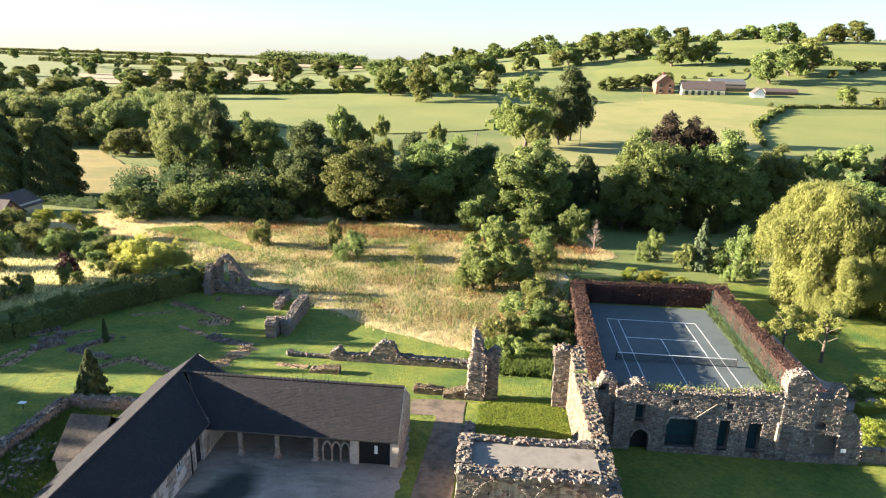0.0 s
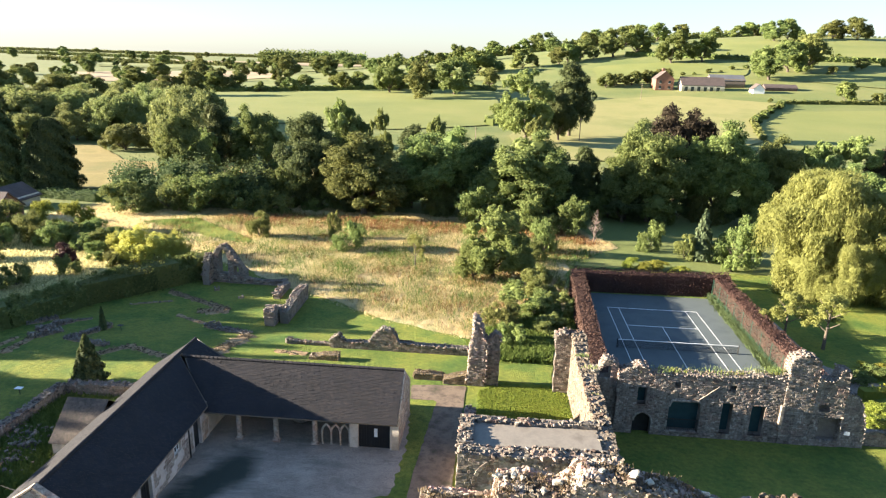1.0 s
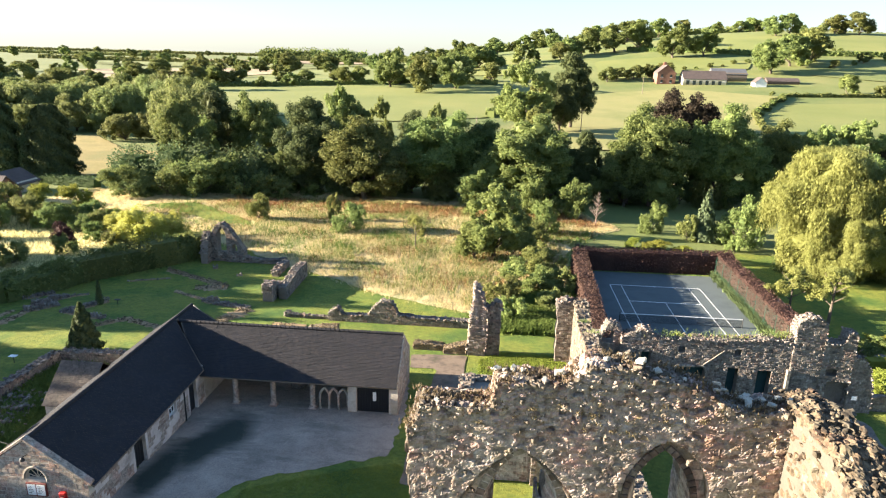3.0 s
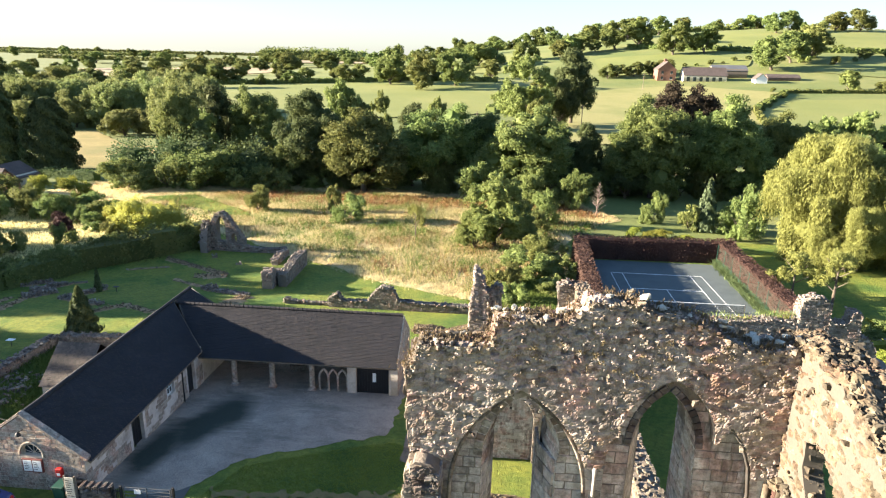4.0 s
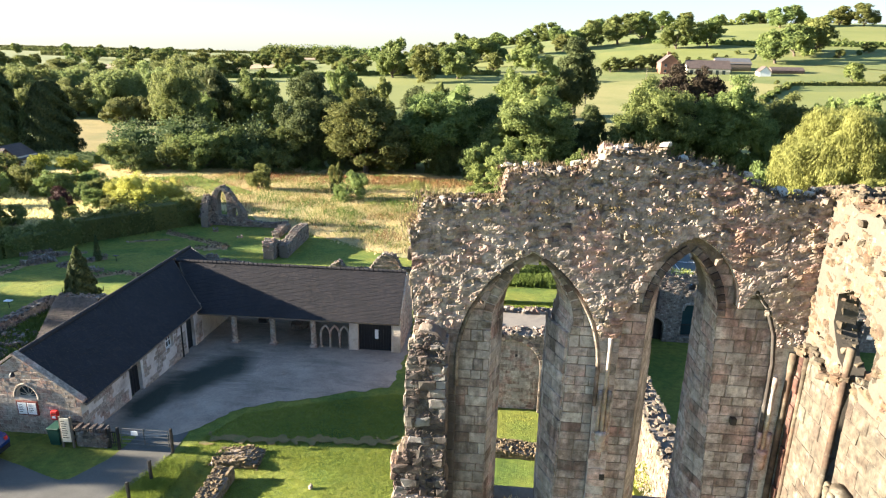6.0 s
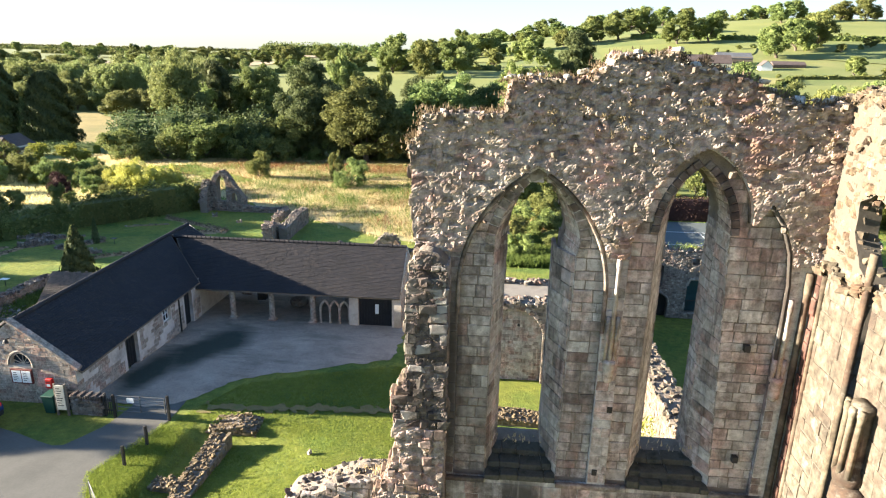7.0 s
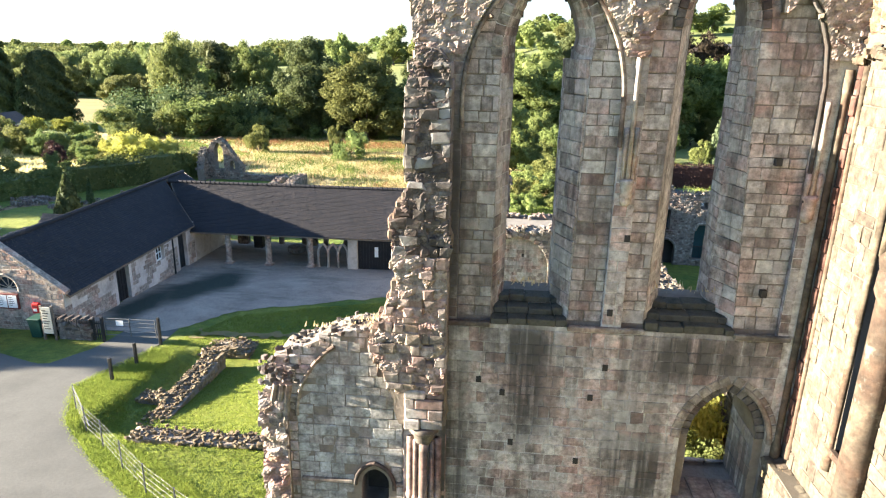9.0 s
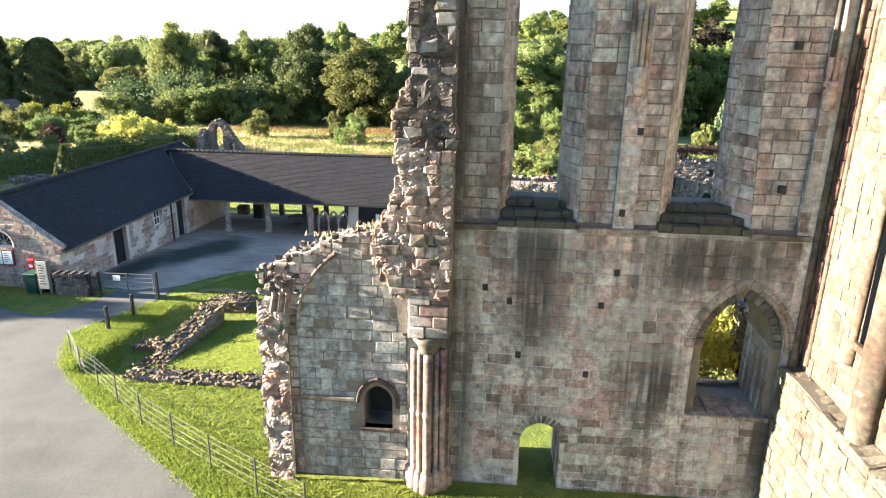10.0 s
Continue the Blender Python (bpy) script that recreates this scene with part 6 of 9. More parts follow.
def barn():
    root = thing("stone_barn", "L-shaped stone barn with dark tiled roof and open bay", "barn", (-20, 38, 2.2), world=True)
    gl = 2.0
    x0, x1, xr = -26.3, -19.85, -23.08
    y0, y1 = 25.0, 44.4
    eave, ridge = 4.85, 7.15
    ry0, ry1, rr = 38.35, 44.75, 41.5
    xe, reave, rridge = -5.4, 4.45, 6.95
    # front gable wall
    fan = pointed(-23.25, -22.15, 4.9, 4.95, 5.55, 8)
    slab("front_gable", [(x0, 2.0), (x1, 2.0), (x1, eave), (xr, ridge + 0.02), (x0, eave)], [fan], y0, y0 + 0.5, M_barnwall, root)
    fs = Pile()
    lay(fs, [(x0, 2.2), (x1, 2.2), (x1, eave), (xr, ridge - 0.05), (x0, eave)], [pointed(-23.36, -22.04, 4.8, 4.95, 5.68, 8)], (0, y0, 0), (1, 0, 0), (0, -1, 0), 2.3, 7.1, (0.2, 0.3), (0.28, 0.62), (0.0, 0.02), 0.012, 0.004, 0.012, back=0.05)
    lay(fs, [(ry0 + 0.02, 1.5), (ry1, 1.5), (ry1, reave), (rr, rridge - 0.1), (ry0 + 0.02, reave)], [pointed(41.15, 41.85, 4.3, 5.2, 5.7, 6)], (xe, 0, 0), (0, 1, 0), (1, 0, 0), 1.6, 6.8, (0.2, 0.3), (0.28, 0.62), (0.0, 0.02), 0.012, 0.004, 0.012, back=0.05)
    lay(fs, [(y0, 2.0), (ry0 + 0.3, 1.7), (ry0 + 0.3, eave - 0.1), (y0, eave - 0.1)], [[(29.1, 1.0), (30.85, 1.0), (30.85, 4.75), (29.1, 4.75)], [(33.5, 3.45), (34.65, 3.45), (34.65, 4.6), (33.5, 4.6)], [(36.2, 1.0), (37.7, 1.0), (37.7, 4.75), (36.2, 4.75)]], (x1, 0, 0), (0, 1, 0), (1, 0, 0), 2.1, 4.75, (0.2, 0.3), (0.28, 0.62), (0.0, 0.015), 0.01, 0.004, 0.01, back=0.05, keep=lambda y, z: noise.noise((y * 0.8, z * 1.2, 3)) > -0.1)
    fs.done("wall_facing", M_barnstone, root, "coursed buff sandstone with patchy limewash")
    part("fanlight", boxed(-23.2, -22.2, y0 + 0.2, y0 + 0.24, 4.85, 5.6), M_pane, root, "dark glazed half-round fanlight")
    for i in range(5):
        a = math.pi * (i + 0.5) / 5
        part("glazing_bar", rod(bmesh.new(), (-22.7, y0 + 0.18, 4.92), (-22.7 + 0.58 * math.cos(a), y0 + 0.18, 4.92 + 0.6 * math.sin(a)), 0.02, n=5), M_barnwall, root)
    part("arch_surround", tube(bmesh.new(), [(x, y0 - 0.02, z) for x, z in pointed(-23.35, -22.05, 4.85, 4.95, 5.68, 8)[1:]], 0.07, 6), M_dressed, root)
    slab("back_gable", [(x0, 1.5), (x1, 1.5), (x1, eave), (xr, ridge), (x0, eave)], [], y1 - 0.4, y1, M_barnwall, root)
    # courtyard wall with its doors and window
    holes = [[(29.35, 2.0), (30.6, 2.0), (30.6, 4.55), (29.35, 4.55)], [(33.6, 3.55), (34.55, 3.55), (34.55, 4.5), (33.6, 4.5)], [(36.4, 1.9), (37.5, 1.9), (37.5, 4.5), (36.4, 4.5)]]
    slab("yard_wall", [(y0 + 0.5, 1.8), (ry0 + 0.4, 1.6), (ry0 + 0.4, eave - 0.02), (y0 + 0.5, eave - 0.02)], holes, x1 - 0.45, x1, M_limewash, root, plane="yz", label="patchy pale limewashed stone wall")
    slab("outer_wall", [(y0 + 0.5, 1.6), (y1 - 0.4, 1.3), (y1 - 0.4, eave - 0.02), (y0 + 0.5, eave - 0.02)], [], x0, x0 + 0.45, M_barnwall, root, plane="yz")
    for a, b in ((29.35, 30.6), (36.4, 37.5)):
        door = part("door", boxed(x1 - 0.3, x1 - 0.24, a, b, 2.0, 4.55), M_black, root, "black boarded door")
        for i in range(5):
            y = a + (b - a) * (i + 0.5) / 5
            part("board", boxed(x1 - 0.24, x1 - 0.215, y - 0.1, y + 0.1, 2.1, 4.5, 0.006), M_black, door)
        part("lintel", boxed(x1 - 0.02, x1 + 0.03, a - 0.2, b + 0.2, 4.5, 4.7, 0.01), M_timber, root)
    win = part("window", boxed(x1 - 0.25, x1 - 0.22, 33.6, 34.55, 3.55, 4.5), M_pane, root, "dark small-paned window")
    for i in range(4):
        part("glazing_bar", boxed(x1 - 0.22, x1 - 0.19, 33.6 + 0.3 * i, 33.65 + 0.3 * i, 3.55, 4.5), M_white, win)
    for z in (3.55, 3.98, 4.45):
        part("glazing_bar", boxed(x1 - 0.218, x1 - 0.188, 33.6, 34.55, z, z + 0.05), M_white, win)
    part("downpipe", rod(bmesh.new(), (x1 + 0.06, 35.6, 2.1), (x1 + 0.06, 35.6, 4.8), 0.05), M_iron, root)
    # right wing: end wall, partition, pier, columns
    slit = pointed(41.2, 41.8, 4.4, 5.2, 5.6, 6)
    slab("end_gable", [(ry0 + 0.02, 1.4), (ry1, 1.4), (ry1, reave), (rr, rridge), (ry0 + 0.02, reave)], [slit], xe - 0.5, xe, M_barnwall, root, plane="yz", label="stone end gable with a narrow pointed opening")
    part("door_pier", boxed(-9.05, -8.4, ry0 + 0.05, ry0 + 0.55, 1.6, 4.35, 0.02), M_barnwall, root)
    part("end_pier", boxed(-6.05, xe - 0.5, ry0 + 0.03, ry0 + 0.55, 1.6, 4.35, 0.02), M_barnwall, root)
    part("partition", boxed(-8.9, -8.5, ry0 + 0.55, ry1 - 0.4, 1.5, 4.3), M_barnwall, root)
    part("rear_wall", boxed(-9.2, xe - 0.5, ry1 - 0.4, ry1, 1.4, 4.3), M_barnwall, root)
    dbl = part("double_door", boxed(-8.4, -6.05, ry0 + 0.3, ry0 + 0.36, 1.95, 4.3), M_black, root, "black boarded double door")
    for i in range(12):
        x = -8.4 + 2.35 * (i + 0.5) / 12
        part("board", boxed(x - 0.09, x + 0.09, ry0 + 0.27, ry0 + 0.3, 2.0, 4.25, 0.006), M_black, dbl)
    part("notice", boxed(-7.25, -7.0, ry0 + 0.25, ry0 + 0.265, 2.9, 3.6, 0.01), M_white, dbl, "small pale torn notice")
    for x in (-17.45, -14.62, -11.68):
        bm = bmesh.new()
        box(bm, x - 0.3, x + 0.3, ry0 - 0.02, ry0 + 0.58, 1.7, 2.12, 0.03)
        lathe(bm, x, ry0 + 0.28, [(0.27, 2.12), (0.27, 2.2), (0.2, 2.26), (0.19, 4.0), (0.24, 4.05), (0.26, 4.15)], 12)
        box(bm, x - 0.28, x + 0.28, ry0, ry0 + 0.56, 4.15, 4.35, 0.02)
        part("column", bm, M_barnstone, root, "stone column on a square base")
    for x in (-17.5, -15.7, -13.9, -12.2, -10.6):
        bm = boxed(x - 0.17, x + 0.17, ry1 - 0.45, ry1 - 0.1, 1.4, 4.35, 0.03)
        part("rear_post", bm, M_timber, root)
    part("front_beam", boxed(-20.0, xe - 0.5, ry0 + 0.1, ry0 + 0.45, 4.3, 4.55), M_timber, root)
    part("rear_beam", boxed(-20.0, xe - 0.5, ry1 - 0.45, ry1 - 0.1, 4.3, 4.55), M_timber, root)
    part("inner_wall", boxed(x1 - 0.45, x1 - 0.05, ry0 + 0.4, ry1 - 0.4, 1.4, 4.8), M_barnwall, root)
    # roof boards under the tiles
    bm = bmesh.new()

    def plank(*pts):
        top = [bm.verts.new(p) for p in pts]
        low = [bm.verts.new((p[0], p[1], p[2] - 0.12)) for p in pts]
        bm.faces.new(top)
        bm.faces.new(low[::-1])
        n = len(pts)
        for i in range(n):
            bm.faces.new((low[i], low[(i + 1) % n], top[(i + 1) % n], top[i]))

    plank((x1 + 0.25, y0 + 0.1, eave - 0.15), (x1 + 0.25, ry0, eave - 0.15), (xr, rr, ridge), (xr, y0 + 0.1, ridge))
    plank((xr, rr, ridge), (x1 + 0.25, ry1, eave - 0.15), (x1 + 0.25, y1 - 0.1, eave - 0.15), (xr, y1 - 0.1, ridge))
    plank((x0 - 0.25, y0 + 0.1, eave - 0.17), (xr, y0 + 0.1, ridge), (xr, y1 - 0.1, ridge), (x0 - 0.25, y1 - 0.1, eave - 0.17))
    plank((x1 - 0.2, ry0 - 0.22, reave - 0.16), (xe - 0.05, ry0 - 0.22, reave - 0.16), (xe - 0.05, rr, rridge), (xr + 0.4, rr, rridge))
    plank((x1 - 0.2, ry1 + 0.22, reave - 0.16), (xr + 0.4, rr, rridge), (xe - 0.05, rr, rridge), (xe - 0.05, ry1 + 0.22, reave - 0.16))
    part("roof_deck", bm, M_timber, root)
    t = Pile()
    tiled_slope(t, (x1 + 0.27, y0 + 0.1, eave - 0.15), (x1 + 0.27, ry0 - 0.1, eave - 0.15), (xr, rr, ridge + 0.01), (xr, y0 + 0.1, ridge + 0.01))
    tiled_slope(t, (x1 + 0.27, ry1 + 0.1, eave - 0.15), (x1 + 0.27, y1 - 0.1, eave - 0.15), (xr, y1 - 0.1, ridge + 0.01), (xr, rr, ridge + 0.01))
    tiled_slope(t, (x0 - 0.27, y0 + 0.1, eave - 0.17), (x0 - 0.27, y1 - 0.1, eave - 0.17), (xr, y1 - 0.1, ridge + 0.01), (xr, y0 + 0.1, ridge + 0.01))
    tiled_slope(t, (x1 - 0.1, ry0 - 0.25, reave - 0.17), (xe - 0.05, ry0 - 0.25, reave - 0.17), (xe - 0.05, rr, rridge + 0.01), (xr + 0.45, rr, rridge + 0.01))
    tiled_slope(t, (x1 - 0.1, ry1 + 0.25, reave - 0.17), (xe - 0.05, ry1 + 0.25, reave - 0.17), (xe - 0.05, rr, rridge + 0.01), (xr + 0.45, rr, rridge + 0.01))
    t.done("roof_tiles", M_tiles, root, "dark plain clay roof tiles with moss")
    ridge_tiles(root, (xr, y0 + 0.1, ridge + 0.03), (xr, y1 - 0.1, ridge + 0.03))
    ridge_tiles(root, (xr + 0.3, rr, rridge + 0.03), (xe - 0.05, rr, rridge + 0.03))
    # coping stones of the gables
    for sx, z0 in ((x0 - 0.15, eave - 0.05), (x1 + 0.15, eave - 0.05)):
        n = 9
        for i in range(n):
            a = Vector((sx, 0, z0)).lerp(Vector((xr, 0, ridge + 0.1)), i / n)
            b = Vector((sx, 0, z0)).lerp(Vector((xr, 0, ridge + 0.1)), (i + 0.96) / n)
            bm = bmesh.new()
            q = [bm.verts.new(v) for v in ((a.x, y0 - 0.06, a.z), (b.x, y0 - 0.06, b.z), (b.x, y0 + 0.34, b.z), (a.x, y0 + 0.34, a.z), (a.x, y0 - 0.06, a.z + 0.14), (b.x, y0 - 0.06, b.z + 0.14), (b.x, y0 + 0.34, b.z + 0.14), (a.x, y0 + 0.34, a.z + 0.14))]
            for f in ((0, 1, 2, 3), (4, 5, 6, 7), (0, 1, 5, 4), (1, 2, 6, 5), (2, 3, 7, 6), (3, 0, 4, 7)):
                bm.faces.new([q[k] for k in f])
            part("coping_stone", bm, M_barnstone, root)
    # lean-to behind
    lean = thing("lean_to_shed", "small stone lean-to with a mossy tiled roof", "shed", (-26.5, 37, 2), world=True)
    part("wall", boxed(-29.3, x0 - 0.02, 34.6, 39.4, 1.6, 3.4), M_barnwall, lean)
    slab("gable", [(34.6, 3.4), (39.4, 3.4), (37.0, 5.3)], [], -29.3, -29.0, M_barnwall, lean, plane="yz")
    t = Pile()
    tiled_slope(t, (-29.4, 34.4, 3.3), (x0 - 0.02, 34.4, 3.3), (x0 + 0.0, 37.0, 5.45), (-29.4, 37.0, 5.45))
    tiled_slope(t, (-29.4, 39.6, 3.3), (x0 - 0.02, 39.6, 3.3), (x0 + 0.0, 37.0, 5.45), (-29.4, 37.0, 5.45))
    t.done("roof_tiles", M_oldtiles, lean)
    bm = bmesh.new()
    q = [bm.verts.new(v) for v in ((-29.4, 34.4, 3.28), (x0 - 0.02, 34.4, 3.28), (x0 - 0.02, 37, 5.4), (-29.4, 37, 5.4), (-29.4, 39.6, 3.28), (x0 - 0.02, 39.6, 3.28))]
    bm.faces.new((q[0], q[1], q[2], q[3]))
    bm.faces.new((q[3], q[2], q[5], q[4]))
    part("roof_deck", bm, M_timber, lean)
    # fragment of tracery in the cart bay
    tr = thing("tracery_arcade", "row of three small pointed stone arches kept under the roof", "tracery", (-10.2, ry0 + 0.3, 2.05), world=True)
    for i in range(4):
        x = -11.15 + 0.68 * i
        part("colonnette", lathe(bmesh.new(), x, ry0 + 0.3, [(0.11, 1.95), (0.11, 2.1), (0.075, 2.15), (0.075, 2.85), (0.11, 2.92), (0.11, 3.0)], 10), M_barnstone, tr)
    for i in range(3):
        x = -11.15 + 0.68 * i
        part("arch", tube(bmesh.new(), [(px, ry0 + 0.3, pz) for px, pz in pointed(x, x + 0.68, 2.98, 3.02, 3.68, 6)[1:]] + [(x, ry0 + 0.3, 2.98)], 0.085, 6), M_barnstone, tr)


M_limewash = surf("patchy_limewash", [(0.3, 0.25, 0.21), (0.55, 0.48, 0.42), (0.66, 0.6, 0.53)], 0.7, 0.9, 0.015, 9.0, pos=True, fine_mix=0.5)
M_oldtiles = tiles("old_tiles", [(0.1, 0.083, 0.07), (0.15, 0.123, 0.102), (0.08, 0.068, 0.058)])
barn()

# ---- the ruined ranges behind ----


def rubble_wall(root, a, b, thick, z0, tops, seed, holes=(), mat=None, size=(0.15, 0.27), faces=(1, -1), amp=0.12, crest_size=(0.12, 0.28)):
    """A ruined wall along x or along y, with stones on both faces and a broken top. tops: (way along, height)."""
    mat = mat or M_grey
    along_x = abs(b[0] - a[0]) > abs(b[1] - a[1])
    s, e = (a[0], b[0]) if along_x else (a[1], b[1])
    base = a[1] if along_x else a[0]
    rim = ragged([(s, z0), (e, z0)] + [(s + (e - s) * t, z) for t, z in reversed(tops)], 0.3, amp, seed)
    rim = [(u, max(v, z0)) for u, v in rim]
    slab("core", rim, list(holes), base, base + thick, M_mortar, root, plane="xz" if along_x else "yz")
    p = Pile()
    zt = max(z for _, z in tops) + 0.1
    for f in faces:
        at = base if f < 0 else base + thick
        if along_x:
            lay(p, rim, holes, (0, at, 0), (1, 0, 0), (0, f, 0), z0 + 0.3, zt, size, (size[0], size[1] * 1.8), (0.0, 0.04), 0.022, 0.015, 0.016, gap=0.03, back=0.15)
        else:
            lay(p, rim, holes, (at, 0, 0), (0, 1, 0), (f, 0, 0), z0 + 0.3, zt, size, (size[0], size[1] * 1.8), (0.0, 0.04), 0.022, 0.015, 0.016, gap=0.03, back=0.15)
    low = min(z for _, z in tops) - 0.4
    line = [(u, base + thick / 2, v) if along_x else (base + thick / 2, u, v) for u, v in rim if v > low]
    crest(p, line, thick, (0, 1, 0) if along_x else (1, 0, 0), crest_size, rise=0.08)
    p.done("stone_facing", mat, root, "rough coursed rubble stones")


def flat_roofed_range():
    root = thing("ruined_range", "ruined stone range with a flat grey roof and blind arches", "ruin", (4, 34, 2), world=True)
    z = 1.6
    part("roof", boxed(0.05, 8.05, 32.05, 35.1, 6.75, 6.9, 0.02), M_lead, root, "flat weathered grey roof")
    # front wall with two wide blind arches
    arches = [pointed(0.35, 3.7, 2.0, 5.2, 6.95, 9), pointed(4.0, 7.2, 2.0, 5.2, 6.95, 9)]
    rubble_wall(root, (-0.8, 30.95), (8.2, 30.95), 1.1, z, [(0, 7.3), (0.3, 7.2), (0.7, 7.35), (1, 7.3)], 41.0, arches, faces=(-1, 1))
    part("arch_back", boxed(0.2, 7.4, 31.34, 31.6, 1.8, 7.0), M_joint, root)
    ab = Pile()
    lay(ab, [(0.3, 1.8), (7.3, 1.8), (7.3, 6.9), (0.3, 6.9)], [], (0, 31.34, 0), (1, 0, 0), (0, -1, 0), 1.8, 6.8, (0.16, 0.26), (0.25, 0.5), (0.006, 0.025), 0.014, 0.008)
    ab.done("arch_infill", M_ashlar, root, "pinkish coursed infill inside the arches")
    # sockets as dark boxes, shade painted instead of a cut hole
    for x, h in ((1.2, 5.7), (2.35, 5.72), (5.3, 5.7)):
        part("putlog_hole", boxed(x - 0.07, x + 0.07, 31.31, 31.4, h, h + 0.16), M_holeshade, root, "small square socket, its shade painted dark")
    for r in arches:
        v = Pile()
        for (xa, za), (xb, zb) in zip(r[2:], r[3:]):
            t = np.array((xb - xa, 0, zb - za))
            ln = float(np.linalg.norm(t))
            if ln < 1e-4:
                continue
            t /= ln
            nn = np.array((t[2], 0, -t[0]))
            if nn[2] < 0:
                nn = -nn
            v.block(np.array(((xa + xb) / 2, 30.93, (za + zb) / 2)) + nn * 0.12, t, nn, np.array((0, -1.0, 0)), ln - 0.02, 0.24, 0.1, 0.04, 0.02, 0.006)
        v.done("arch_stones", M_dressed, root, kind="")
    rubble_wall(root, (-0.8, 32.1), (-0.8, 35.1), 0.85, z, [(0, 7.25), (0.5, 7.1), (1, 7.2)], 43.0)
    rubble_wall(root, (-0.8, 35.1), (8.2, 35.1), 0.6, z, [(0, 7.1), (0.5, 7.0), (1, 7.2)], 44.0)
    rubble_wall(root, (-0.75, 35.7), (-0.75, 45.5), 0.8, 1.3, [(0, 6.9), (0.1, 6.0), (0.25, 4.4), (0.6, 2.4), (1, 1.9)], 45.0)


flat_roofed_range()


def cross_wall():
    root = thing("ruined_cross_wall", "long ruined stone wall with a sunlit plastered side", "ruin", (8.4, 35, 2), world=True)
    rubble_wall(root, (8.05, 12.6), (8.05, 50.8), 1.05, 1.2, [(0, 9.5), (0.06, 7.2), (0.2, 6.6), (0.4, 6.4), (0.6, 6.9), (0.8, 6.7), (0.88, 6.3), (0.94, 7.2), (1, 7.0)], 51.0, mat=M_sunlit)
    pier = thing("ruined_pier", "jagged stone pier beside a grass alley", "ruin", (7.2, 50, 1.5), world=True, group="ruined piers")
    rubble_wall(pier, (6.7, 49.6), (8.1, 49.6), 1.0, 1.2, [(0, 6.9), (0.5, 7.3), (1, 6.6)], 53.0)
    pier = thing("ruined_pier", "tall jagged stone pier beside a grass alley", "ruin", (0.3, 50.5, 1.5), world=True, group="ruined piers")
    rubble_wall(pier, (-0.9, 49.8), (0.75, 49.8), 1.3, 1.2, [(0, 2.2), (0.15, 5.2), (0.3, 8.0), (0.6, 7.6), (0.8, 6.2), (1, 5.8)], 55.0, mat=M_rubble)
    rubble_wall(pier, (0.75, 50.1), (1.9, 50.1), 0.9, 1.2, [(0, 5.9), (0.6, 6.6), (1, 6.4)], 57.0)


cross_wall()


